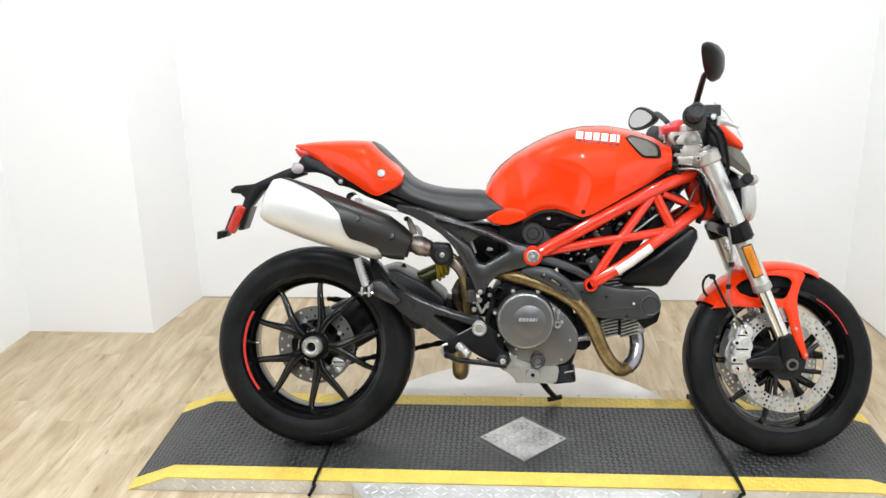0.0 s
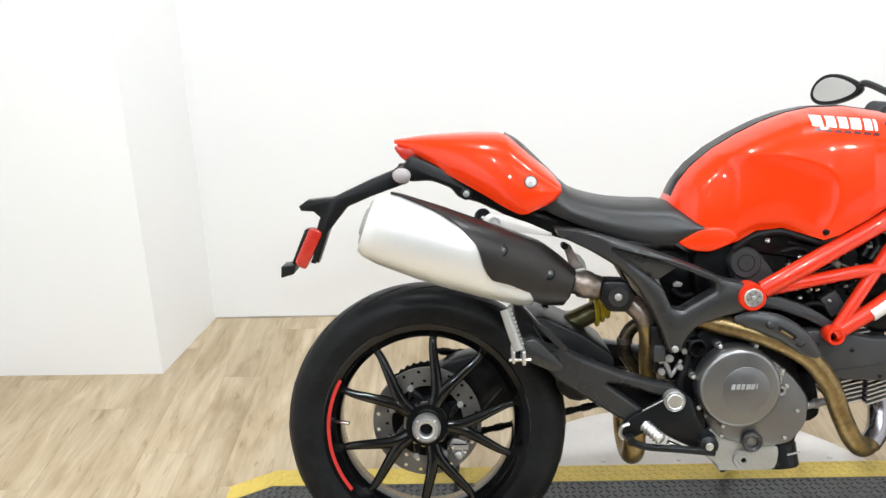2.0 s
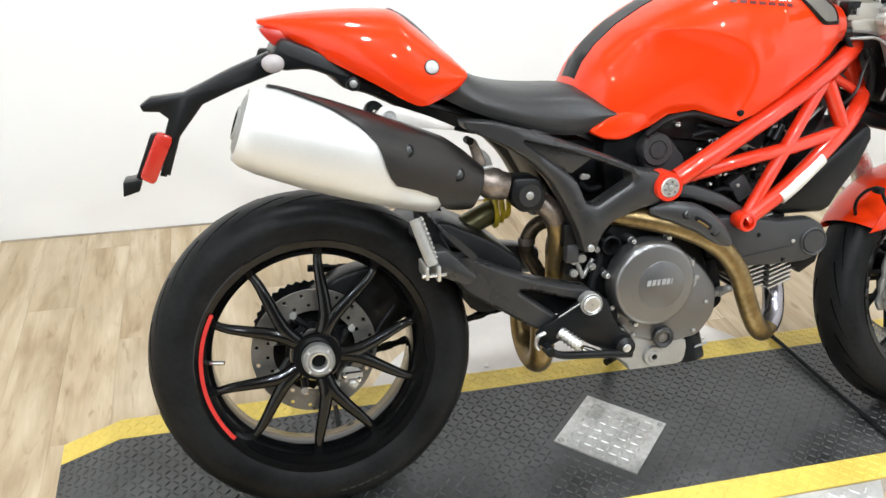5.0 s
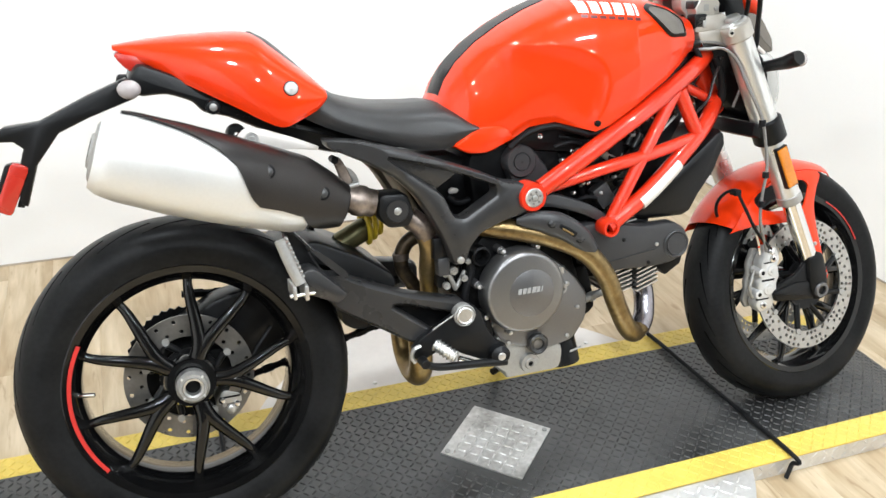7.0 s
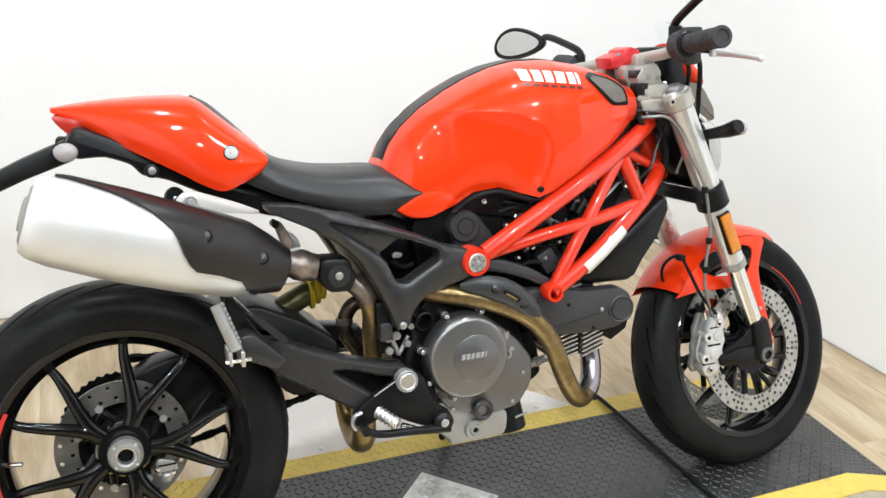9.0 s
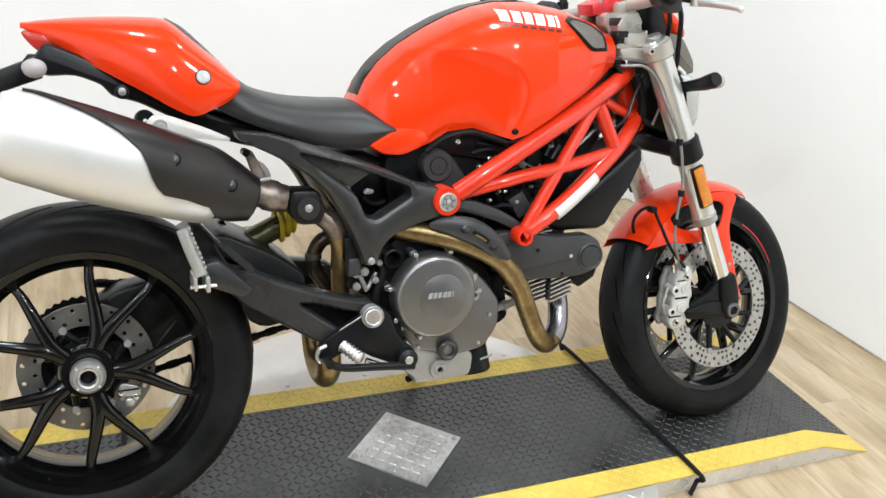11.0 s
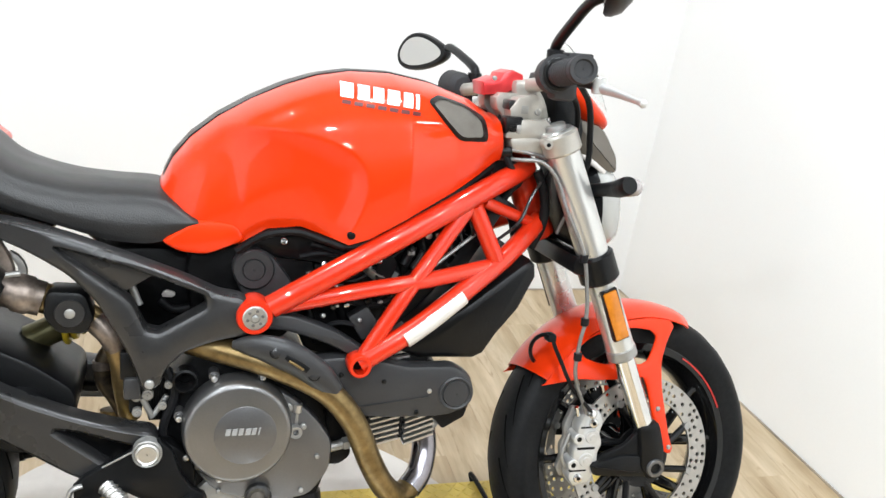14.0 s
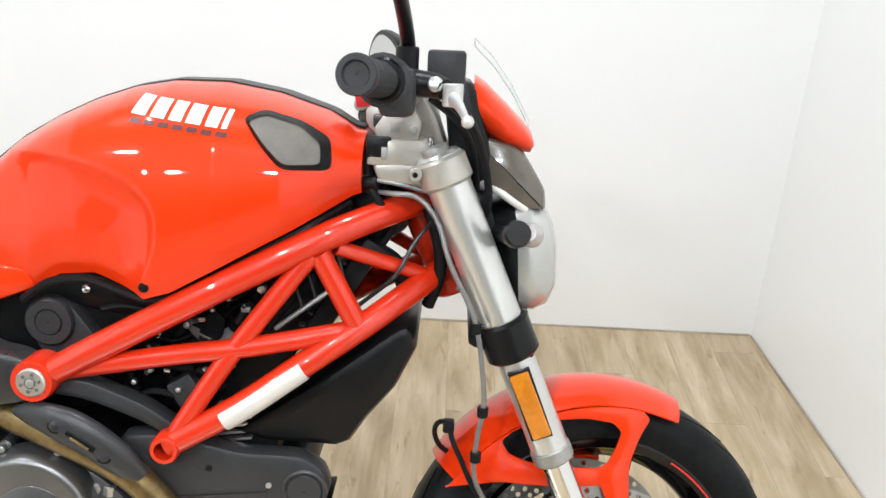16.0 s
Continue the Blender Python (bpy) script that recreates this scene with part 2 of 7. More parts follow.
def skin_rings(bm, rings, caps=True, closed=True):
    vs = [[bm.verts.new(p) for p in r] for r in rings]
    n = len(vs[0])
    for a, b in zip(vs, vs[1:]):
        for i in range(n if closed else n - 1):
            j = (i + 1) % n
            bm.faces.new((a[i], a[j], b[j], b[i]))
    if caps:
        bm.faces.new(vs[0][::-1])
        bm.faces.new(vs[-1])
    return bm


def tube(pts, r, seg=12, smooth=6, flat=1.0, bm=None):
    bm = bm or bmesh.new()
    line = curve(pts, smooth) if smooth and len(pts) > 2 else [V(p) for p in pts]
    rings = []
    d, u, w = frame_of(line[1] - line[0])
    for i, p in enumerate(line):
        t = (line[min(i + 1, len(line) - 1)] - line[max(i - 1, 0)]).normalized()
        u = (u - t * u.dot(t)).normalized()
        w = t.cross(u)
        f = i / (len(line) - 1)
        rad = r if isinstance(r, (int, float)) else lerp(r, f) if isinstance(r, list) else r[0] + (r[1] - r[0]) * f
        rings.append([p + (u * math.cos(a) + w * math.sin(a) * flat) * rad for a in (2 * math.pi * k / seg for k in range(seg))])
    return skin_rings(bm, rings)


def rod(a, b, r, r2=None, seg=16, bm=None, bev=0.0):
    """A straight bar with softly broken ends."""
    bm = bm or bmesh.new()
    a, b = V(a), V(b)
    d, u, w = frame_of(b - a)
    r2 = r if r2 is None else r2
    k = bev or min(r, r2) * 0.12
    rings = []
    for p, rad in ((a, r - k), (a + d * k, r), (b - d * k, r2), (b, r2 - k)):
        rings.append([p + (u * math.cos(t) + w * math.sin(t)) * rad for t in (2 * math.pi * i / seg for i in range(seg))])
    return skin_rings(bm, rings)


def lathe(profile, centre, axis=(0, 1, 0), seg=64, closed=True, bm=None):
    """Turns (radius, along) pairs round an axis."""
    bm = bm or bmesh.new()
    c = V(centre)
    d, u, w = frame_of(axis)
    rings = []
    for i in range(seg):
        a = 2 * math.pi * i / seg
        e = u * math.cos(a) + w * math.sin(a)
        rings.append([bm.verts.new(c + e * r + d * h) for r, h in profile])
    n = len(profile)
    for i in range(seg):
        p, q = rings[i], rings[(i + 1) % seg]
        for k in range(n if closed else n - 1):
            j = (k + 1) % n
            bm.faces.new((p[k], p[j], q[j], q[k]))
    return bm


def cap_disc(centre, axis, r, h, bev=0.002, seg=40, bm=None, dome=0.0):
    """A solid round boss along the axis from centre."""
    bm = bm or bmesh.new()
    c = V(centre)
    d, u, w = frame_of(axis)
    rows = [(r, 0), (r, h - bev), (r - bev * 0.4, h - bev * 0.4), (r - bev, h)]
    if dome:
        rows += [(r * f, h + dome * (1 - f * f)) for f in (0.8, 0.55, 0.3, 0.1)]
    rings = [[c + (u * math.cos(a) + w * math.sin(a)) * rad + d * hh for a in (2 * math.pi * k / seg for k in range(seg))] for rad, hh in rows]
    return skin_rings(bm, rings)


def prism(pts, y0, y1, bev=0.004, bm=None, seg=2):
    """An outline in x and z, given thickness along y, with broken edges."""
    if bev >= 0.004 and len(pts) > 7 and bm is None:
        return facet(pts, y0, y1, bev)
    own = bmesh.new()
    a = [own.verts.new((x, y0, z)) for x, z in pts]
    f = own.faces.new(a)
    own.normal_update()
    r = bmesh.ops.extrude_face_region(own, geom=[f])
    bmesh.ops.translate(own, verts=[v for v in r["geom"] if isinstance(v, bmesh.types.BMVert)], vec=(0, y1 - y0, 0))
    if bev:
        own.normal_update()
        many = len(pts) > 7
        rim = [e for e in own.edges if not many or abs(e.verts[0].co.y - e.verts[1].co.y) < 1e-6]
        bmesh.ops.bevel(own, geom=rim, offset=bev, segments=3 if bev > 0.004 else seg, affect="EDGES", clamp_overlap=True, profile=0.5)
    if bm is None:
        return own
    me = bpy.data.meshes.new("tmp")
    own.to_mesh(me)
    own.free()
    bm.from_mesh(me)
    bpy.data.meshes.remove(me)
    return bm


def inset(pts, d, inward=True):
    """The outline moved d inwards (or outwards), corners limited."""
    p = [V((x, z)) for x, z in pts]
    n = len(p)
    area = sum(p[i - 1].x * p[i].y - p[i].x * p[i - 1].y for i in range(n))
    sign = (1 if area > 0 else -1) * (1 if inward else -1)
    out = []
    for i in range(n):
        a, b = (p[i] - p[i - 1]).normalized(), (p[(i + 1) % n] - p[i]).normalized()
        m = V((-(a.y + b.y), a.x + b.x))
        m = m.normalized() if m.length > 1e-6 else V((-a.y, a.x))
        k = max(0.55, m.dot(V((-a.y, a.x))))
        dd = d(p[i].x) if callable(d) else d
        out.append(tuple(p[i] + m * (sign * dd / k)))
    return out


def facet(outline, y0, y1, bev, smooth=True):
    """A solid outline whose long edges fall away in two facets on each face."""
    bm = bmesh.new()
    k = lambda f: (lambda x: bev(x) * f) if callable(bev) else bev * f
    top = bev(outline[0][0]) if callable(bev) else bev
    t = min(top, (y1 - y0) * 0.45)
    rows = [(1.0, y0), (0.35, y0 + 0.3 * t), (0.0, y0 + t), (0.0, y1 - t), (0.35, y1 - 0.3 * t), (1.0, y1)]
    rings = [[bm.verts.new((x, y, z)) for x, z in (inset(outline, k(f)) if f else outline)] for f, y in rows]
    n = len(outline)
    for a, b in zip(rings, rings[1:]):
        for i in range(n):
            bm.faces.new((a[i], a[(i + 1) % n], b[(i + 1) % n], b[i]))
    bm.faces.new(rings[0])
    bm.faces.new(rings[-1])
    bmesh.ops.recalc_face_normals(bm, faces=bm.faces)
    return bm


def plate_with_hole(outer, hole, y0, y1, bev=0.004, hole_bev=0.004):
    """A cast plate in x and z with one opening, its edges falling away in broad facets."""
    bm = bmesh.new()
    depth = min(0.011, (y1 - y0) * 0.4)
    sets = []
    for pts, d, inward in ((rounded(outer, 3), bev, True), (rounded(hole, 3), hole_bev, False)):
        half = (lambda x, d=d: d(x) * 0.3) if callable(d) else d * 0.3
        rows = [(inset(pts, d, inward), y0), (inset(pts, half, inward), y0 + depth * 0.35), (pts, y0 + depth), (pts, y1)]
        rings = [[bm.verts.new((x, y, z)) for x, z in line] for line, y in rows]
        n = len(pts)
        for a, b in zip(rings, rings[1:]):
            for i in range(n):
                bm.faces.new((a[i], a[(i + 1) % n], b[(i + 1) % n], b[i]))
        sets.append(rings)
    for r in (0, -1):
        loops = []
        for rings in sets:
            v = rings[r]
            loops += [bm.edges.get((v[i], v[(i + 1) % len(v)])) for i in range(len(v))]
        bmesh.ops.triangle_fill(bm, edges=loops, use_beauty=True)
    bmesh.ops.recalc_face_normals(bm, faces=bm.faces)
    return bm


def slab(x0, x1, y0, y1, z0, z1, bev=0.003, m=None, bm=None):
    own = bmesh.new()
    bmesh.ops.create_cube(own, size=1)
    bmesh.ops.scale(own, vec=(x1 - x0, y1 - y0, z1 - z0), verts=own.verts)
    if bev:
        bmesh.ops.bevel(own, geom=own.edges[:], offset=bev, segments=2, affect="EDGES", clamp_overlap=True, profile=0.5)
    bmesh.ops.translate(own, vec=((x0 + x1) / 2, (y0 + y1) / 2, (z0 + z1) / 2), verts=own.verts)
    if m is not None:
        bmesh.ops.transform(own, matrix=m, verts=own.verts)
    if bm is None:
        return own
    me = bpy.data.meshes.new("tmp")
    own.to_mesh(me)
    own.free()
    bm.from_mesh(me)
    bpy.data.meshes.remove(me)
    return bm


def rounded(pts, k=4):
    """A closed outline with its corners rounded off."""
    p = [V((x, z)) for x, z in pts]
    out = []
    n = len(p)
    for i in range(n):
        a, b, c = p[i - 1], p[i], p[(i + 1) % n]
        r = 0.3 * min((a - b).length, (c - b).length)
        s, e = b + (a - b).normalized() * r, b + (c - b).normalized() * r
        for j in range(k + 1):
            t = j / k
            out.append(tuple((1 - t) ** 2 * s + 2 * t * (1 - t) * b + t * t * e))
    return out


def lerp(table, x):
    """Value at x in rows of (x, value)."""
    if x <= table[0][0]:
        return table[0][1]
    for (a, p), (b, q) in zip(table, table[1:]):
        if x <= b:
            t = (x - a) / (b - a)
            return p + (q - p) * t
    return table[-1][1]


def ease(a, b, x):
    t = max(0.0, min(1.0, (x - a) / (b - a)))
    return t * t * (3 - 2 * t)


# ---- room ----
def wall_piece(name, a, b, thick, label, mat=None):
    """An upright wall whose inner face runs from a to b; the room lies on the left of that line."""
    a, b = V((*a, 0)), V((*b, 0))
    d = (b - a).normalized()
    nrm = V((d.y, -d.x, 0))
    bm = bmesh.new()
    corners = (a, b, b + nrm * thick, a + nrm * thick)
    low = [bm.verts.new((c.x, c.y, FLOOR_Z - 0.1)) for c in corners]
    high = [bm.verts.new((c.x, c.y, CEIL_Z)) for c in corners]
    bm.faces.new(low[::-1]), bm.faces.new(high)
    for i in range(4):
        j = (i + 1) % 4
        bm.faces.new((low[i], low[j], high[j], high[i]))
    return tagged(finish(name, bm, mat or WALL), label, "wall", kind="structure")


PLAIN = "smooth white painted studio wall behind the motorcycle"
wall_piece("wall_north", (2.13, 1.345), (-0.835, 1.345), 0.12, PLAIN)
wall_piece("wall_return", (-0.835, 1.345), (-0.905, 0.921), 0.08, "short white return of the stepped studio wall")
wall_piece("wall_step", (-0.907, 0.919), (-1.46, 0.925), 0.12, "white stepped wall panel beside the alcove")
wall_piece("wall_west", (-1.46, 0.925), (-1.58, -2.6), 0.12, "plain white studio side wall")
wall_piece("wall_east", (2.44, -2.6), (2.13, 1.345), 0.12, "plain white studio side wall over the oak floor")
# unseen walls, added to close the room and darken what the bike reflects
wall_piece("wall_west_far", (-1.58, -2.602), (-1.58, -6.8), 0.12, "unseen added wall behind the camera, grey to darken reflections", GREY_WALL)
wall_piece("wall_east_far", (2.44, -6.8), (2.44, -2.602), 0.12, "unseen added wall behind the camera, grey to darken reflections", GREY_WALL)
wall_piece("wall_south", (-1.58, -6.8), (2.44, -6.8), 0.12, "unseen added wall that closes the room, grey to darken reflections", GREY_WALL)


def foot_strip(a, b):
    """A thin dark strip where a wall meets the floor."""
    a, b = V((*a, 0)), V((*b, 0))
    d = (b - a).normalized()
    inward = V((-d.y, d.x, 0)) * 0.004
    bm = bmesh.new()
    low = [bm.verts.new((c.x, c.y, FLOOR_Z - 0.002)) for c in (a, b, b + inward, a + inward)]
    high = [bm.verts.new((c.x, c.y, FLOOR_Z + 0.005)) for c in (a, b, b + inward, a + inward)]
    bm.faces.new(high), bm.faces.new(low[::-1])
    for i in range(4):
        j = (i + 1) % 4
        bm.faces.new((low[i], low[j], high[j], high[i]))
    bmesh.ops.recalc_face_normals(bm, faces=bm.faces)
    return tagged(finish("trim", bm, FOOT), "thin dark strip along the foot of the wall", "trim", kind="structure")


foot_strip((2.437, -2.598), (2.128, 1.338))
foot_strip((2.124, 1.344), (-0.83, 1.344))
bm = slab(-1.8, 2.8, -7.0, 1.5, CEIL_Z + 0.003, CEIL_Z + 0.12, 0)
tagged(finish("ceiling", bm, CEILING), "unseen grey ceiling with round downlights, dark to cut the fill", "ceiling", kind="structure")

# ceiling lamps
def downlight(x, y, watts, size):
    root = tagged(new("ceiling_light"), "small round white ceiling spotlight, switched on", "light", "studio ceiling lights")
    root.location = (x, y, CEIL_Z)
    part("trim_ring", lathe([(size * 0.5, 0), (size * 0.68, 0), (size * 0.66, -0.012), (size * 0.5, -0.012)], (0, 0, 0), (0, 0, 1), 32), CEILING, root)
    m = bpy.data.materials.get("lamp_glow") or bpy.data.materials.new("lamp_glow")
    m.use_nodes = True
    b = m.node_tree.nodes["Principled BSDF"]
    b.inputs["Base Color"].default_value = (0.9, 0.9, 0.88, 1)
    b.inputs["Emission Color"].default_value = (0.97, 0.985, 1.0, 1)
    b.inputs["Emission Strength"].default_value = 25
    part("diffuser", cap_disc((0, 0, 0), (0, 0, -1), size * 0.5, 0.006, 0.001, 24), m, root)
    lamp = bpy.data.lights.new("spotlight", "AREA")
    lamp.shape, lamp.size, lamp.energy, lamp.color = "DISK", size, watts, (0.868, 0.942, 1.0)
    ob = new("spotlight", lamp)
    ob.location = (x, y, CEIL_Z - 0.03)


for x, y in LAMPS:
    downlight(x, y, LAMP_WATTS[y], 0.14)

# ---- turntable and ramp platform ----
MID = 0.665
X0, X1, X2, X3 = -0.535, -0.405, 1.668, 1.83
DECK_Z, DECK_Y = -0.006, 0.013


def deck_z(x):
    if x < X1:
        return DECK_Z + (FLOOR_Z - DECK_Z) * (X1 - x) / (X1 - X0)
    if x > X2:
        return DECK_Z + (FLOOR_Z - DECK_Z) * (x - X2) / (X3 - X2)
    return DECK_Z


def deck_strip(y0, y1, lift, thick, x0=X0, x1=X3):
    """A plate that follows the deck and its two sloping ends."""
    pts = [(x0, deck_z(x0) + lift)] + ([(X1, DECK_Z + lift)] if x0 < X1 else []) + ([(X2, DECK_Z + lift)] if x1 > X2 else []) + [(x1, deck_z(x1) + lift)]
    low = [(x, z - thick) for x, z in pts]
    return prism(pts + low[::-1], y0, y1, 0.0)


def lugs(spots, length, width, height):
    """Raised lozenges of tread plate, as one mesh."""
    verts, faces = [], []
    for x, y, z, a, slope in spots:
        c, s = math.cos(a), math.sin(a)
        n = len(verts)
        for u, v, h in ((-1, 0, 0), (-0.55, 0.9, 0), (0.55, 0.9, 0), (1, 0, 0), (0.55, -0.9, 0), (-0.55, -0.9, 0), (-0.55, 0.25, 1), (0.55, 0.25, 1), (0.55, -0.25, 1), (-0.55, -0.25, 1)):
            px, py = u * length / 2, v * width / 2
            dx, dy = px * c - py * s, px * s + py * c
            verts.append((x + dx, y + dy, z + slope * dx + h * height))
        faces += [(n, n + 6, n + 1), (n, n + 9, n + 6), (n, n + 5, n + 9), (n + 1, n + 6, n + 7, n + 2), (n + 2, n + 7, n + 3), (n + 3, n + 7, n + 8), (n + 3, n + 8, n + 4), (n + 4, n + 8, n + 9, n + 5), (n + 6, n + 9, n + 8, n + 7)]
    return verts, faces


def lug_part(name, spots, mat, parent, length=0.0185, width=0.0052, height=0.0014):
    v, f = lugs(spots, length, width, height)
    me = bpy.data.meshes.new(name)
    me.from_pydata(v, [], f)
    me.materials.append(mat)
    for p in me.polygons:
        p.use_smooth = False
    ob = new(name, me)
    ob.parent = parent
    ob["kind"] = "stuff"
    return ob


def lug_grid(x0, x1, y0, y1, test, lift=0.0, pitch=0.0172, zf=deck_z, turn=0.0):
    out = []
    nx, ny = int((x1 - x0) / pitch), int((y1 - y0) / pitch)
    for i in range(nx + 1):
        for j in range(ny + 1):
            x, y = x0 + (i + 0.5) * pitch, y0 + (j + 0.5) * pitch
            if x > x1 - 0.008 or y > y1 - 0.006 or not test(x, y):
                continue
            z = zf(x)
            slope = (zf(x + 0.01) - zf(x - 0.01)) / 0.02
            out.append((x, y, z + lift, turn + (math.pi / 4 if (i + j) % 2 else -math.pi / 4), slope))
    return out


def in_lozenge(x, y, grow=0.0):
    return abs(x - MID) / (0.1375 + grow) + abs(y) / (0.1375 + grow) < 1


platform = tagged(new("display_platform"), "low black tread-plate ramp platform with yellow edges", "platform")
body = prism([(X0 + 0.02, FLOOR_Z + 0.001), (X1, DECK_Z - 0.0045), (X2, DECK_Z - 0.0045), (X3 - 0.02, FLOOR_Z + 0.001)], DECK_Y - 0.273, DECK_Y + 0.273, 0.0)
part("base", body, STEEL, platform, "bare steel tread-plate sides")
part("deck", deck_strip(DECK_Y - 0.207, DECK_Y + 0.207, 0.0, 0.004), BLACK_PLATE, platform, "worn black painted tread plate")
for s in (-1, 1):
    a, b = sorted((DECK_Y + 0.2075 * s, DECK_Y + 0.275 * s))
    part("yellow_edge", deck_strip(a, b, 0.0005, 0.004), YELLOW, platform, "yellow painted safety edge")
lug_part("tread_pattern", lug_grid(X0, X3, DECK_Y - 0.207, DECK_Y + 0.207, lambda x, y: not in_lozenge(x, y, 0.02)), TREAD, platform, 0.0172, 0.0058, 0.0021)
for s in (-1, 1):
    a, b = sorted((DECK_Y + 0.2075 * s, DECK_Y + 0.275 * s))
    lug_part("edge_pattern", lug_grid(X0, X3, a, b, lambda x, y: True, 0.0005), YELLOW, platform, height=0.0013)
# side face lugs
side = []
for i in range(int((X3 - X0 - 0.1) / 0.03)):
    for j in range(2):
        x, z = X0 + 0.06 + i * 0.03, -0.043 + j * 0.022
        if z < deck_z(x) - 0.012:
            side.append((x, -z, DECK_Y - 0.273, 0.8 if (i + j) % 2 else -0.8, 0.0))
v, f = lugs(side, 0.02, 0.006, -0.0015)
me = bpy.data.meshes.new("side_pattern")
me.from_pydata([(x, z, -y) for x, y, z in v], [], f)
me.materials.append(STEEL)
ob = new("side_pattern", me)
ob.parent, ob["kind"] = platform, "stuff"

# lozenge plate let into the deck
loz = tagged(new("lozenge_plate"), "bare steel diamond tread plate screwed onto the deck", "plate")
bm = bmesh.new()
ring = [(MID - 0.1375, 0), (MID, -0.1375), (MID + 0.1375, 0), (MID, 0.1375)]
low, high = [bm.verts.new((x, y, DECK_Z + 0.0005)) for x, y in ring], [bm.verts.new((x, y, DECK_Z + 0.0045)) for x, y in ring]
bm.faces.new(high), bm.faces.new(low[::-1])
for i in range(4):
    bm.faces.new((low[i], low[(i + 1) % 4], high[(i + 1) % 4], high[i]))
part("plate", bm, LOZENGE, loz)
lug_part("plate_pattern", lug_grid(MID - 0.14, MID + 0.14, -0.14, 0.14, lambda x, y: in_lozenge(x, y, -0.018), 0.0045, 0.0205, lambda x: DECK_Z, 0.05), LOZENGE, loz, 0.0205, 0.0062, 0.0021)
for x in (-0.121, 0.121):
    part("screw", cap_disc((MID + x, 0, DECK_Z + 0.0045), (0, 0, 1), 0.006, 0.004, 0.0015, 16), CASE, loz)

# turntable disc, seen on both sides of the platform
disc = tagged(new("turntable"), "round steel turntable plate flush beside the platform", "turntable")
R = TABLE_R
# the far half gets a paler steel, its glare put into the colour
for s, mat in ((-1, STEEL), (1, PALE)):
    bm = bmesh.new()
    a0 = math.asin((0.277 + s * DECK_Y) / R)
    arc = [(MID + R * math.cos(a), s * R * math.sin(a)) for a in (a0 + (math.pi - 2 * a0) * k / 48 for k in range(49))]
    low, high = [bm.verts.new((x, y, FLOOR_Z + 0.001)) for x, y in arc], [bm.verts.new((x, y, TABLE_Z)) for x, y in arc]
    bm.faces.new(high), bm.faces.new(low[::-1])
    for i in range(len(arc)):
        j = (i + 1) % len(arc)
        bm.faces.new((low[i], low[j], high[j], high[i]))
    part("table_plate", bm, mat, disc)
    for k in range(5):
        x = MID - 0.4 + 0.2 * k
        part("screw", cap_disc((x, DECK_Y + s * 0.3, TABLE_Z), (0, 0, 1), 0.006, 0.003, 0.001, 14), STEEL, disc)
lug_part("table_pattern", lug_grid(MID - R, MID + R, -R, DECK_Y - 0.279, lambda x, y: (x - MID) ** 2 + y * y < (R - 0.02) ** 2, TABLE_Z, 0.0255, lambda x: 0.0), STEEL, disc, 0.026, 0.008, 0.0018)


def floor_cable(a, b, label):
    """A black cable laid over the deck and bent down at both sides."""
    (xa, ya), (xb, yb) = a, b
    m = tube([(xa, ya + 0.005, -0.02), (xa, ya, 0.001), (xa + (xb - xa) * 0.5, (ya + yb) / 2, 0.0015), (xb, yb, 0.001), (xb - 0.003, yb - 0.006, -0.02), (xb - 0.02, yb - 0.015, -0.049)], 0.0055, 8, 8)
    return tagged(finish("cable", m, CABLE), label, "cable", "deck cables")


floor_cable((1.243, 0.292), (1.285, -0.264), "thin black cable laid across the platform beside the front wheel")
floor_cable((0.075, 0.292), (0.047, -0.264), "thin black cable laid across the platform under the rear wheel")

# ---- motorcycle: built upright in its own axes (x ahead, y to its left), then leant on its stand ----
bike = tagged(new("motorcycle"), "red naked sport motorcycle leaning on its side stand", "motorcycle")
bike.matrix_basis = pose(0, 0, BIKE_LIFT, -LEAN_DEG, 0, 0)


def P(x, z, y):
    return (x, y, z)


# steering axis, and the bars turned a little to the left
AX = V((math.sin(radians(FORK_RAKE)), 0, -math.cos(radians(FORK_RAKE))))
TOP = V((1.173, 0, 0.945))


def turned(bm, degrees, about=TOP):
    """Turns a mesh about the steering axis through a point."""
    m = Matrix.Translation(about) @ Matrix.Rotation(radians(degrees), 4, -AX) @ Matrix.Translation(-V(about))
    bmesh.ops.transform(bm, matrix=m, verts=bm.verts)
    return bm


def placed(bm, m):
    bmesh.ops.transform(bm, matrix=m, verts=bm.verts)
    return bm


def far(bm, s):
    """Far-side twins of what is placed on the near side lie where the turned bars carry them."""
    return turned(bm, 2 * STEER) if s > 0 else bm


# wheels
def tyre_profile(radius, width, bead, rim_w, n=16):
    """Half-round tread with flatter sidewalls, as (radius, across)."""
    pts = []
    for k in range(n + 1):
        a = math.pi * k / n
        c, s = math.cos(a), math.sin(a)
        y = -width * math.copysign(abs(c) ** 0.8, c)
        crown = radius - bead - 0.032
        r = bead + 0.032 + crown * s ** 0.85
        pts.append((r, y))
    return [(bead - 0.006, -rim_w), (bead + 0.008, -rim_w - 0.006)] + pts + [(bead + 0.008, rim_w + 0.006), (bead - 0.006, rim_w)]


def wheel_pose(c, lean, twist):
    """The wheels lie a little further over than the bodywork; the turned front one most of all."""
    return Matrix.Translation(c) @ Matrix.Rotation(radians(-lean), 4, "X") @ Matrix.Rotation(radians(twist), 4, "Z")


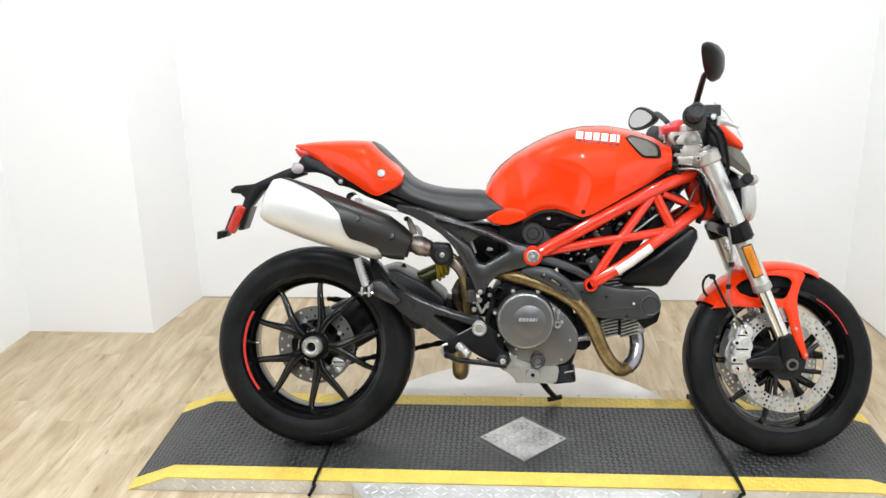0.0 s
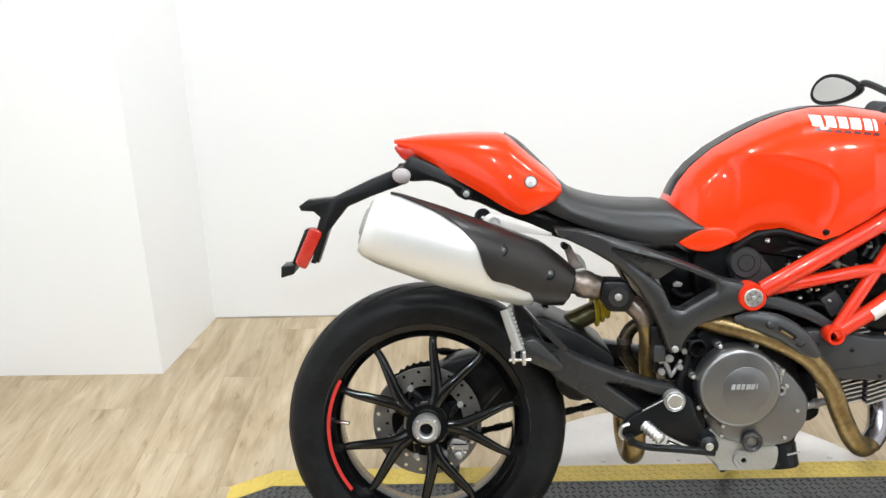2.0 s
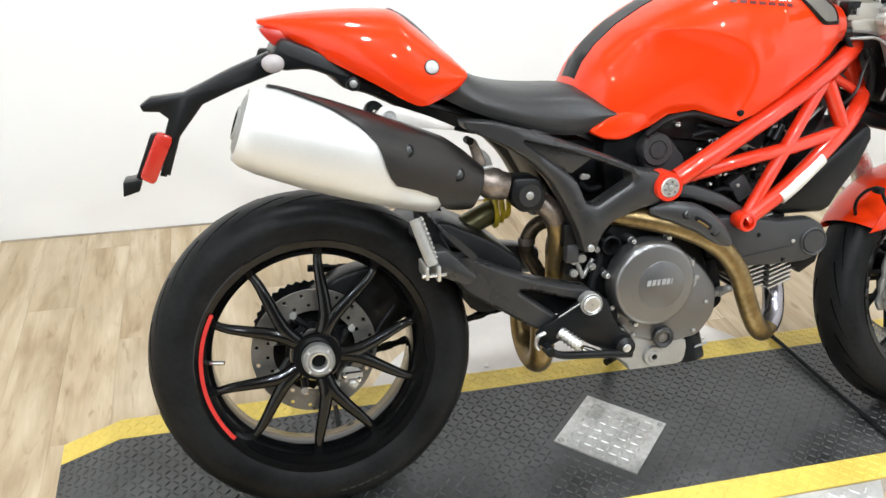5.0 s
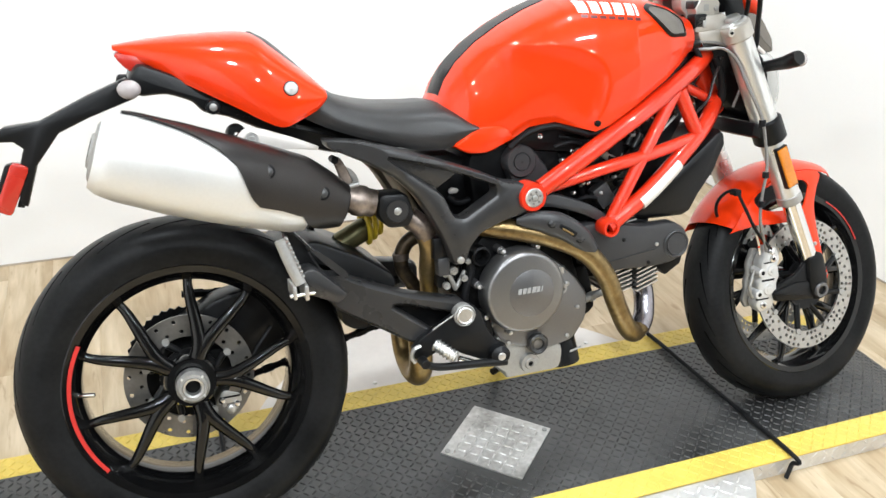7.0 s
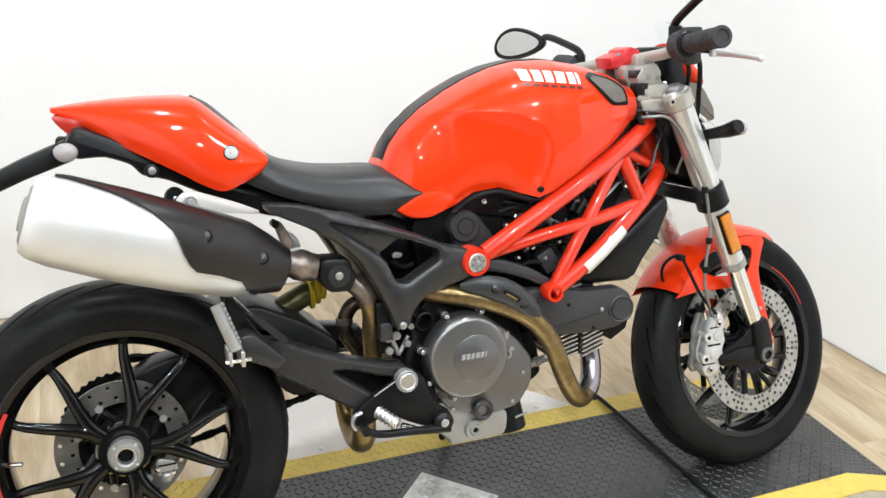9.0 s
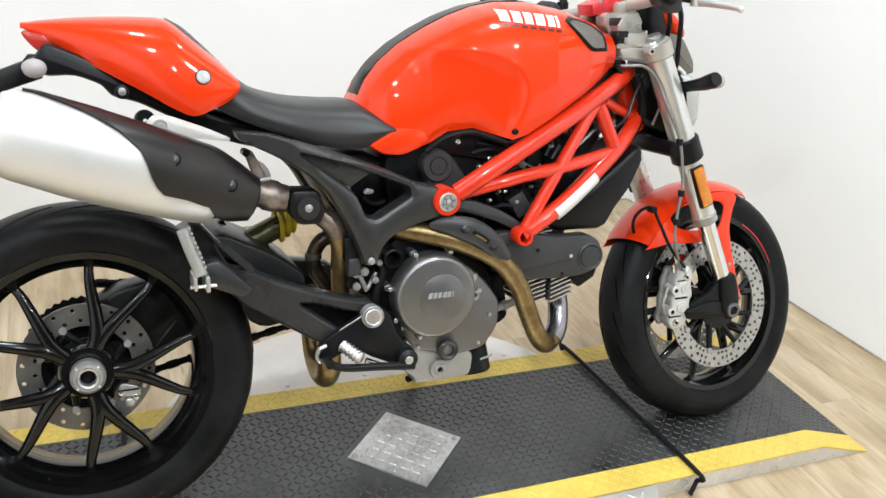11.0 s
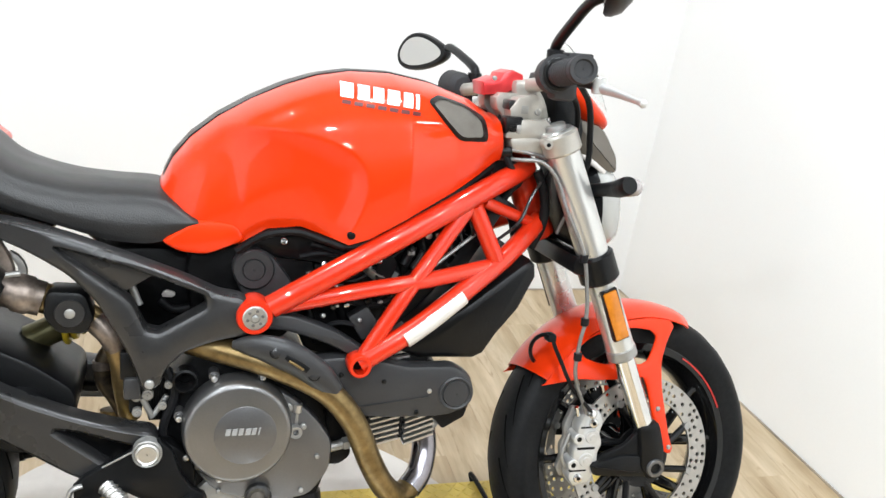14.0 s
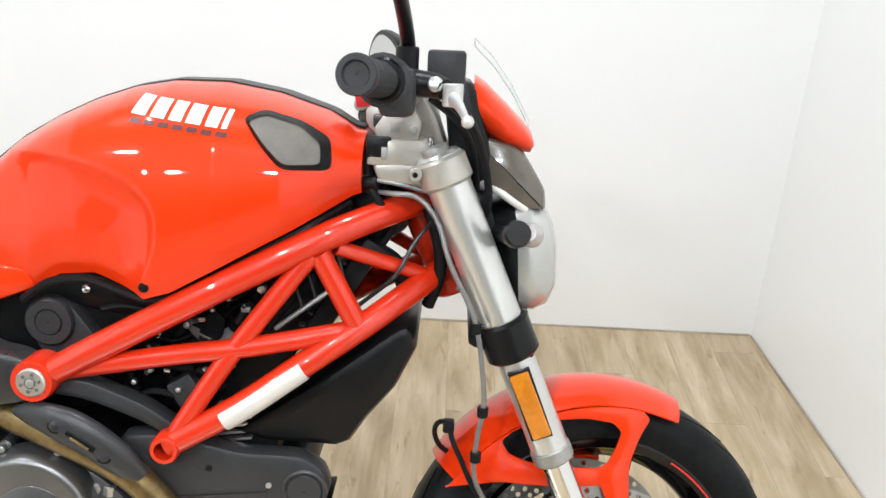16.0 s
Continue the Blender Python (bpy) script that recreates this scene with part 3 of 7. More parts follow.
def wheel(name, centre, radius, width, bead, rim_w, first, split, hub_r, hub_y, stem_r, label, lean, twist=0.0):
    c = V(centre)
    root = new(name)
    root.parent = bike
    root.matrix_basis = wheel_pose(c, lean, twist)
    root["label"] = label
    part("tyre", lathe(tyre_profile(radius, width, bead, rim_w), (0, 0, 0), seg=96), TYRE, root, "worn black rubber tyre")
    # grooves drawn as slightly raised strips, their shade painted in black
    for k in range(22):
        a = 2 * math.pi * k / 22
        for s in (-1, 1):
            pts = []
            for q in range(5):
                f = 0.30 + 0.11 * q
                th = a + 0.085 * (q - 2) + (math.pi / 22 if s > 0 else 0)
                ang = math.pi / 2 - s * f
                yy = -width * math.copysign(abs(math.cos(ang)) ** 0.8, math.cos(ang))
                rr = bead + 0.032 + (radius - bead - 0.032) * math.sin(ang) ** 0.85 - 0.0014
                pts.append((math.cos(th) * rr, yy, math.sin(th) * rr))
            part("tread_groove", tube(pts, (0.0026, 0.0014), 5, 2), GROOVE, root)
    b = bead
    part("rim", lathe([(b + 0.009, -rim_w - 0.004), (b + 0.004, -rim_w - 0.007), (b - 0.008, -rim_w - 0.004), (b - 0.014, -rim_w + 0.008), (b - 0.026, -rim_w + 0.022), (b - 0.029, 0), (b - 0.026, rim_w - 0.022), (b - 0.014, rim_w - 0.008), (b - 0.008, rim_w + 0.004), (b + 0.004, rim_w + 0.007), (b + 0.009, rim_w + 0.004), (b + 0.002, rim_w - 0.012), (b - 0.014, rim_w - 0.03), (b - 0.014, -rim_w + 0.03), (b + 0.002, -rim_w + 0.012)], (0, 0, 0), seg=96), RIM, root, "gloss black cast rim")
    bm = lathe([(0.016, hub_y), (hub_r, hub_y), (hub_r + 0.006, hub_y + 0.012), (hub_r, 0.0), (hub_r + 0.004, 0.045), (0.016, 0.05)], (0, 0, 0), seg=40)
    part("hub", bm, RIM, root)
    for k in range(5):
        m = radians(first + 72 * k)
        for s in (-1, 1):
            e = m + s * radians(split)
            j = m + s * radians(split * 0.35)
            a0 = V((math.cos(m) * hub_r * 0.8, hub_y + 0.016, math.sin(m) * hub_r * 0.8))
            a1 = V((math.cos(j) * stem_r, hub_y + 0.010, math.sin(j) * stem_r))
            a2 = V((math.cos(e) * (b - 0.05), hub_y * 0.72, math.sin(e) * (b - 0.05)))
            a3 = V((math.cos(e) * (b - 0.016), hub_y * 0.6, math.sin(e) * (b - 0.016)))
            part("spoke", tube([a0, a1, a2, a3], [(0, 0.017), (0.3, 0.0135), (0.75, 0.0085), (0.9, 0.0085), (1, 0.013)], 10, 3, 0.8), RIM, root)
    return root


def arc_strip(root, r0, r1, y, a0, a1, mat, name, label=""):
    bm = bmesh.new()
    rings = []
    for k in range(25):
        a = radians(a0 + (a1 - a0) * k / 24)
        rings.append([V((math.cos(a) * r, yy, math.sin(a) * r)) for r, yy in ((r0, y), (r1, y), (r1, y + 0.002), (r0, y + 0.002))])
    return part(name, skin_rings(bm, rings), mat, root, label)


def brake_disc(root, r0, r1, y, thick, rows, mat, carrier_r, label, wave=0):
    """A drilled disc: every hole is open."""
    bm = bmesh.new()
    n = 60
    edges = [r0 + (r1 - r0) * k / rows for k in range(rows + 1)]
    cache = {}

    def vert(r, a):
        key = (round(r, 5), round(a % (2 * math.pi), 5))
        if key not in cache:
            cache[key] = bm.verts.new((math.cos(a) * r, y, math.sin(a) * r))
        return cache[key]
    step = 2 * math.pi / n
    for i in range(n):
        for k in range(rows):
            ra, rb = edges[k], edges[k + 1]
            a, b = i * step, (i + 1) * step
            am, rm = (a + b) / 2, (ra + rb) / 2
            out = [vert(ra, a), vert(ra, am), vert(ra, b), vert(rm, b), vert(rb, b), vert(rb, am), vert(rb, a), vert(rm, a)]
            if (i + 2 * k) % 3 == 0 or rows == 3 and (i + k) % 2 == 0:
                h = 0.0042
                inner = []
                for dr, da in ((-1, -1), (-1.41, 0), (-1, 1), (0, 1.41), (1, 1), (1.41, 0), (1, -1), (0, -1.41)):
                    rr, aa = rm + dr * h * 0.707, am + da * h * 0.707 / rm
                    inner.append(bm.verts.new((math.cos(aa) * rr, y, math.sin(aa) * rr)))
                for q in range(8):
                    w = (q + 1) % 8
                    bm.faces.new((out[q], out[w], inner[w], inner[q]))
            else:
                bm.faces.new(out)
    r = bmesh.ops.extrude_face_region(bm, geom=bm.faces[:])
    bmesh.ops.translate(bm, verts=[v for v in r["geom"] if isinstance(v, bmesh.types.BMVert)], vec=(0, thick, 0))
    d = part("brake_disc", bm, mat, root, label, 25)
    for k in range(8):
        a = radians(12 + 45 * k)
        p0, p1 = V((math.cos(a) * carrier_r, y + thick, math.sin(a) * carrier_r)), V((math.cos(a + 0.25) * (r0 - 0.004), y + 0.001, math.sin(a + 0.25) * (r0 - 0.004)))
        part("carrier_arm", tube([p0, p1], 0.007, 8, 0), BLACK, root)
        q = V((math.cos(a + 0.25) * (r0 + 0.003), y - 0.004, math.sin(a + 0.25) * (r0 + 0.003)))
        part("disc_button", cap_disc(q, (0, 1, 0), 0.007, 0.012, 0.002, 16), CASE, root)
    part("carrier", lathe([(0.02, y), (carrier_r + 0.006, y), (carrier_r + 0.006, y + thick), (0.02, y + thick)], (0, 0, 0), seg=40), BLACK, root)
    return d


RW, FW = (0.011, -0.0231, 0.2995), (1.443, -0.0101, 0.2645)
rear = wheel("rear_wheel", RW, 0.311, 0.086, 0.222, 0.07, -4, 16.5, 0.045, -0.064, 0.085, "black five-spoke rear wheel with split spokes", REAR_LEAN)
front = wheel("front_wheel", FW, FRONT_R, 0.057, 0.2135, 0.045, 20, 16.5, 0.035, -0.04, 0.075, "black front wheel with twin drilled discs", FRONT_LEAN, WHEEL_STEER)
arc_strip(rear, 0.2105, 0.2178, -0.0795, 150, 219, RED_STRIPE, "rim_stripe", "red rim pinstripe")
arc_strip(front, 0.2125, 0.2155, -0.0545, 22, 60, RED_STRIPE, "rim_stripe", "red rim pinstripe")
part("hub_nut", lathe([(0.0145, -0.099), (0.0255, -0.099), (0.031, -0.092), (0.031, -0.070), (0.012, -0.070)], (0, 0, 0), seg=36), CASE, rear, "silver rear wheel nut")
part("nut_ring", lathe([(0.0148, -0.1015), (0.0185, -0.1025), (0.0205, -0.0995), (0.0205, -0.09), (0.0148, -0.09)], (0, 0, 0), seg=36), ALU, rear)
part("axle_core", cap_disc((0, -0.082, 0), (0, -1, 0), 0.0147, 0.004, 0.001, 20), DARK, rear)
for k in range(4):
    a = radians(45 + 90 * k)
    part("drive_pin", cap_disc((math.cos(a) * 0.026, -0.090, math.sin(a) * 0.026), (0, -1, 0), 0.0025, 0.01, 0.0008, 10), STEEL, rear)
part("valve", rod((math.cos(3.10) * 0.172, -0.055, math.sin(3.10) * 0.172), (math.cos(3.10) * 0.208, -0.045, math.sin(3.10) * 0.208), 0.0042), CHROME, rear, "metal tyre valve")
brake_disc(rear, 0.080, 0.122, -0.020, 0.005, 2, REAR_DISC, 0.05, "drilled steel rear brake disc")
brake_disc(front, 0.115, 0.156, -0.072, 0.005, 3, DISC, 0.055, "drilled steel front brake disc")
brake_disc(front, 0.115, 0.156, 0.067, 0.005, 3, DISC, 0.055, "drilled steel front brake disc")
part("sprocket", prism([(math.cos(math.pi * k / 42) * (0.117 if k % 2 else 0.112), math.sin(math.pi * k / 42) * (0.117 if k % 2 else 0.112)) for k in range(84)], 0.092, 0.097, 0.0), DARK, rear, "dark toothed chain sprocket")

for k in range(6):
    arc_strip(rear, 0.264, 0.271, -0.0845, -85 + 3.6 * k, -82.6 + 3.6 * k, TYRE_MARK, "sidewall_mark", "faint moulded sidewall mark")

# chain on the far side
chain = new("chain")
chain.parent = bike
for z0, z1 in ((0.312 + 0.114, 0.385), (0.312 - 0.114, 0.300)):
    for k in range(22):
        t0, t1 = k / 22, (k + 1.05) / 22
        a, b = V((0.02 + 0.46 * t0, 0.095, z0 + (z1 - z0) * t0)), V((0.02 + 0.46 * t1, 0.095, z0 + (z1 - z0) * t1))
        part("chain_link", tube([a, b], 0.0095 if k % 2 else 0.0075, 6, 0), DARK, chain)

# rear caliper
cal = new("rear_caliper")
cal.parent = bike
part("caliper_body", prism(rounded([(0.05, 0.225), (0.085, 0.205), (0.108, 0.225), (0.102, 0.252), (0.066, 0.265)]), -0.05, 0.01, 0.004), ALU, cal, "silver rear brake caliper")
for x, z in ((0.064, 0.243), (0.092, 0.232)):
    part("caliper_bolt", cap_disc((x, -0.049, z), (0, -1, 0), 0.0065, 0.006, 0.0015, 14), CHROME, cal)
part("piston_boss", cap_disc((0.080, -0.049, 0.222), (0, -1, 0), 0.010, 0.007, 0.003, 18), ALU, cal)
# slot drawn as a dark slab, its shade put into the colour
part("caliper_slot", slab(0.060, 0.100, -0.0515, -0.04, 0.246, 0.2495, 0.001), DARK, cal)
part("caliper_hose", tube([(0.095, -0.045, 0.245), (0.115, -0.04, 0.275), (0.14, -0.02, 0.32), (0.18, 0.0, 0.36)], 0.0045, 7, 5), CABLE, cal)
part("bracket", prism(rounded([(0.02, 0.30), (0.06, 0.25), (0.1, 0.25), (0.13, 0.31), (0.06, 0.34)]), -0.01, 0.02, 0.003), BLACK, cal)

# swingarm and rear hugger
swing = new("swingarm")
swing.parent = bike
part("upper_arm", plate_with_hole([(0.200, 0.592), (0.218, 0.588), (0.265, 0.533), (0.312, 0.487), (0.364, 0.462), (0.429, 0.436), (0.496, 0.417), (0.540, 0.408), (0.552, 0.376), (0.530, 0.378), (0.473, 0.396), (0.428, 0.412), (0.392, 0.418), (0.424, 0.394), (0.455, 0.370), (0.480, 0.352), (0.470, 0.325), (0.449, 0.325), (0.415, 0.342), (0.372, 0.371), (0.33, 0.398), (0.289, 0.425), (0.25, 0.470), (0.222, 0.500), (0.205, 0.540)], [(0.240, 0.552), (0.268, 0.535), (0.312, 0.492), (0.270, 0.498)], -0.158, -0.118, lambda x: lerp([(0.2, 0.003), (0.30, 0.006), (0.36, 0.007)], x), 0.004), CAST, swing, "dark grey cast swingarm")
part("arm_web", prism([(0.37, 0.44), (0.43, 0.425), (0.53, 0.39), (0.50, 0.345), (0.44, 0.365)], -0.128, -0.112, 0.002), DARK, swing)
part("cross_tube", rod((0.34, -0.13, 0.42), (0.34, 0.13, 0.42), 0.05), BLACK, swing)
part("hub_carrier", prism(rounded([(-0.04, 0.33), (0.0, 0.385), (0.08, 0.43), (0.20, 0.45), (0.27, 0.42), (0.24, 0.34), (0.12, 0.27), (0.03, 0.25), (-0.03, 0.27)], 3), 0.02, 0.09, 0.01), BLACK, swing, "black cast hub carrier")
part("left_arm", prism(rounded([(0.0, 0.36), (0.30, 0.46), (0.53, 0.42), (0.53, 0.36), (0.3, 0.37), (0.0, 0.27)]), 0.1, 0.15, 0.01), CAST, swing)
part("hugger", prism(rounded([(0.19, 0.53), (0.26, 0.555), (0.36, 0.505), (0.42, 0.46), (0.42, 0.41), (0.34, 0.36), (0.335, 0.42), (0.29, 0.49)]), -0.10, 0.10, 0.008), BLACK, swing, "black plastic rear hugger")

# shock
shock = new("rear_shock")
shock.parent = bike
part("shock_body", rod((0.335, 0.02, 0.505), (0.40, 0.02, 0.535), 0.024), OLIVE, shock, "olive shock reservoir")
bm = bmesh.new()
turns = [V((0.39 + 0.012 * a / 6.283, 0.02 + 0.034 * math.cos(a), 0.530 + 0.009 * a / 6.283 + 0.034 * math.sin(a))) for a in (k * 0.5 for k in range(44))]
part("spring", tube(turns, 0.0055, 6, 0), GOLD, shock, "yellow coil spring")
part("hose", tube([(0.28, 0.03, 0.55), (0.30, 0.03, 0.515), (0.33, 0.02, 0.503)], 0.006), CABLE, shock)

# main body shapes
TANK_TOP = [(0.541, 0.783), (0.562, 0.828), (0.589, 0.861), (0.632, 0.896), (0.684, 0.927), (0.736, 0.952), (0.787, 0.970), (0.839, 0.980), (0.907, 0.981), (0.976, 0.970), (1.044, 0.949), (1.082, 0.927)]
TANK_LOW = [(0.541, 0.708), (0.574, 0.69), (0.615, 0.685), (0.665, 0.703), (0.706, 0.73), (0.756, 0.737), (0.797, 0.724), (0.83, 0.714), (0.863, 0.724), (0.944, 0.77), (1.024, 0.814), (1.082, 0.848)]
TANK_W = [(0.541, 0.075), (0.57, 0.095), (0.615, 0.124), (0.67, 0.152), (0.74, 0.170), (0.83, 0.181), (0.92, 0.181), (1.0, 0.163), (1.05, 0.138), (1.082, 0.115)]


def half_section(zt, zb, w, n=7, top=0.34, foot=0.94):
    h = zt - zb
    line = curve([(0, zt, 0), (w * top, zt - 0.012 * h, 0), (w * 0.70, zt - 0.11 * h, 0), (w * 0.90, zt - 0.30 * h, 0), (w, zt - 0.62 * h, 0), (w * (foot + 1.03) / 2, zt - 0.86 * h, 0), (w * foot, zb, 0)], n)
    return [(p.x, p.y) for p in line]


KNEE = curve([(0.585, 0.878, 0), (0.64, 0.888, 0), (0.69, 0.891, 0), (0.745, 0.887, 0), (0.80, 0.872, 0), (0.838, 0.850, 0), (0.853, 0.817, 0), (0.848, 0.773, 0), (0.833, 0.735, 0), (0.822, 0.69, 0)], 6)


def knee_depth(x, z):
    """How far the knee pocket is sunk: a crease along its upper and front edge, fading to the rear."""
    best = min((V((x, z, 0)) - (a + (b - a) * max(0.0, min(1.0, (V((x, z, 0)) - a).dot(b - a) / (b - a).length_squared)))).length for a, b in zip(KNEE, KNEE[1:]))
    front = lerp([(p.y, p.x) for p in KNEE[:18:-1]], z) if z < KNEE[18].y else 9.0
    over = lerp([(p.x, p.y) for p in KNEE[:43]], x) if x < 0.8535 else -9.0
    if x > 0.8535 or z > over or (z < 0.817 and x > front):
        return 0.0
    d = math.hypot(best, 0.0022) - 0.0022
    return 0.026 * (1 - math.exp(-d / 0.024)) * ease(0.575, 0.67, x)


def tank_ring(x):
    zt, zb, w = lerp(TANK_TOP, x), lerp(TANK_LOW, x), lerp(TANK_W, x)
    out = [(y - knee_depth(x, z) * min(1.0, y / max(w, 0.01) * 1.1), z) for y, z in half_section(zt, zb, w, 13, foot=0.90)]
    return [V((x, -y, z)) for y, z in out] + [V((x, y, z)) for y, z in out[::-1]][:-1]


bm = bmesh.new()
stations = [0.541 + (1.082 - 0.541) * k / 150 for k in range(151)]
rings = [tank_ring(x) for x in stations]
nose = [V((1.094, p.y * 0.93, 0.9 + (p.z - 0.9) * 0.93)) for p in rings[-1]]
skin_rings(bm, rings + [nose])
bmesh.ops.recalc_face_normals(bm, faces=bm.faces)
from mathutils.bvhtree import BVHTree
TANK_TREE = BVHTree.FromBMesh(bm)
tank = part("fuel_tank", bm, RED, bike, "glossy red fuel tank", 50)


def tank_y(x, z):
    """Where the right flank of the tank lies at x, z."""
    hit = TANK_TREE.ray_cast(V((x, -0.5, z)), V((0, 1, 0)))
    return hit[0].y if hit[0] else -0.15


def decal(name, corners, mat, parent, lift=0.0012, label="", n=5):
    """A thin patch laid onto the tank's flank between four corners in x and z."""
    (ax, az), (bx, bz), (cx, cz), (dx, dz) = corners
    bm = bmesh.new()
    rows = []
    for i in range(n + 1):
        u = i / n
        row = []
        for j in range(n + 1):
            v = j / n
            x = (ax * (1 - u) + bx * u) * (1 - v) + (dx * (1 - u) + cx * u) * v
            z = (az * (1 - u) + bz * u) * (1 - v) + (dz * (1 - u) + cz * u) * v
            row.append(bm.verts.new((x, tank_y(x, z) - lift, z)))
        rows.append(row)
    for i in range(n):
        for j in range(n):
            bm.faces.new((rows[i][j], rows[i + 1][j], rows[i + 1][j + 1], rows[i][j + 1]))
    return part(name, bm, mat, parent, label)


# maker's mark as plain white blocks, with short dark bars below
for k, w in enumerate((0.0195, 0.0185, 0.0165, 0.019, 0.0155, 0.0065)):
    x = 0.812 + (0.0, 0.0255, 0.0495, 0.0715, 0.0965, 0.1165)[k]
    z0, z1 = 0.9435 - 0.10 * (x - 0.812), 0.9655 - 0.10 * (x - 0.812)
    decal("white_block", [(x - 0.002, z0), (x + w - 0.002, z0 - 0.1 * w), (x + w + 0.003, z1 - 0.1 * w), (x + 0.003, z1)], WHITE, tank, label="white lettering shown as plain blocks")
for k in range(7):
    x = 0.811 + 0.0182 * k
    z0, z1 = 0.9335 - 0.10 * (x - 0.811), 0.9395 - 0.10 * (x - 0.811)
    decal("dark_bar", [(x, z0), (x + 0.0135, z0 - 0.00135), (x + 0.015, z1 - 0.00135), (x + 0.0015, z1)], DARK_RED, tank, label="thin dark lettering shown as bars", n=2)

# black centre strip over the tank
bm = bmesh.new()
rings = []
for k in range(40):
    x = 0.548 + (1.09 - 0.548) * k / 39
    zt = lerp(TANK_TOP, x)
    w = 0.026 + 0.008 * math.sin(math.pi * k / 39) + 0.010 * (1 - k / 39) ** 2
    d = 0.003
    rings.append([V((x, -w, zt - 0.006)), V((x, -w * 0.85, zt + d * 0.6)), V((x, 0, zt + d)), V((x, w * 0.85, zt + d * 0.6)), V((x, w, zt - 0.006)), V((x, 0, zt - 0.012))])
part("tank_strip", skin_rings(bm, rings), BLACK, tank, "black rubber strip along the tank top")
for s in (-1, 1):
    lo, hi = sorted((s * 0.088, s * 0.119))
    part("tank_flank", prism(rounded([(0.545, 0.706), (0.600, 0.742), (0.66, 0.735), (0.675, 0.709), (0.615, 0.685), (0.574, 0.689)], 2), lo, hi, 0.006), RED, tank)
part("tank_screw", cap_disc((0.832, tank_y(0.832, 0.731) + 0.004, 0.731), (0, -1, 0), 0.0065, 0.006, 0.001, 18), DARK, tank)
# dark tube tucked in below the tank edge: the gap's shade as shape
part("tank_rim", tube([(0.66, -0.126, 0.694), (0.70, -0.135, 0.722), (0.75, -0.140, 0.730), (0.795, -0.144, 0.717), (0.83, -0.146, 0.708), (0.863, -0.145, 0.717), (0.944, -0.139, 0.762), (1.024, -0.122, 0.805), (1.08, -0.094, 0.838)], 0.0065, 8), DARK, tank)

# side air inlets
for s in (-1, 1):
    inlet = new("air_inlet")
    inlet.parent = bike
    outer = rounded([(0.950, 0.945), (0.972, 0.955), (1.020, 0.942), (1.056, 0.922), (1.060, 0.884), (1.000, 0.886), (0.974, 0.914)], 3)
    inner = rounded([(0.957, 0.942), (0.975, 0.950), (1.019, 0.938), (1.045, 0.918), (1.047, 0.892), (1.003, 0.892), (0.979, 0.916)], 3)
    bm = bmesh.new()
    for a, b, la, lb in ((outer, inner, 0.002, 0.009), (inner, inner, 0.009, 0.003)):
        va = [bm.verts.new((x, -s * (tank_y(x, z) - la), z)) for x, z in a]
        vb = [bm.verts.new((x, -s * (tank_y(x, z) - lb), z)) for x, z in b]
        for i in range(len(va)):
            bm.faces.new((va[i], va[(i + 1) % len(va)], vb[(i + 1) % len(va)], vb[i]))
    part("inlet_frame", bm, BLACK, inlet, "black inlet surround")
    bm = bmesh.new()
    cx, cz = 1.008, 0.916
    c = bm.verts.new((cx, -s * (tank_y(cx, cz) - 0.0075), cz))
    vb = [bm.verts.new((x, -s * (tank_y(x, z) - 0.0055), z)) for x, z in inner]
    for i in range(len(vb)):
        bm.faces.new((vb[i], vb[(i + 1) % len(vb)], c))
    part("inlet_mesh", bm, MESH_GREY, inlet, "grey metal inlet mesh")


# seat and tail
def body_loft(stations, top_k=0.4, foot=0.9):
    bm = bmesh.new()
    rings = []
    for x, zt, zb, w in stations:
        half = half_section(zt, zb, w, top=top_k, foot=foot)
        rings.append([V((x, -y, z)) for y, z in half] + [V((x, y, z)) for y, z in half[::-1]][:-1])
    return skin_rings(bm, rings)


def dense(rows, n=4):
    """Stations between the given ones."""
    pts = curve([(a, b, c) for a, b, c, d in rows], n)
    ws = curve([(a, d, 0) for a, b, c, d in rows], n)
    return [(p.x, p.y, p.z, w.y) for p, w in zip(pts, ws)]


seat_rows = [(0.195, 0.940, 0.82, 0.085), (0.222, 0.924, 0.81, 0.10), (0.255, 0.893, 0.79, 0.112), (0.288, 0.860, 0.772, 0.12), (0.333, 0.819, 0.752, 0.126), (0.404, 0.797, 0.728, 0.124), (0.475, 0.79, 0.706, 0.116), (0.535, 0.787, 0.702, 0.113), (0.567, 0.772, 0.716, 0.116), (0.602, 0.742, 0.734, 0.118)]
part("seat", body_loft(dense(seat_rows), 0.36, 0.97), SEAT, bike, "grained black vinyl rider seat", 60)
tail_rows = [(-0.046, 0.930, 0.922, 0.022), (0.0, 0.936, 0.900, 0.052), (0.05, 0.940, 0.868, 0.082), (0.1, 0.942, 0.840, 0.108), (0.15, 0.942, 0.812, 0.128), (0.19, 0.938, 0.788, 0.141), (0.222, 0.915, 0.776, 0.149), (0.255, 0.886, 0.788, 0.153), (0.285, 0.860, 0.803, 0.152), (0.300, 0.842, 0.817, 0.149)]
tail = part("tail_cowl", body_loft(dense(tail_rows), 0.42, 0.93), RED, bike, "glossy red seat cowl", 40)
part("bolt_ring", cap_disc((0.238, -0.1448, 0.843), (0, -1, 0.34), 0.0138, 0.003, 0.001, 26), DARK, tail)
part("cowl_bolt", cap_disc((0.238, -0.1462, 0.843), (0, -1, 0.34), 0.0120, 0.0035, 0.0012, 24), CASE, tail, "silver cowl bolt")
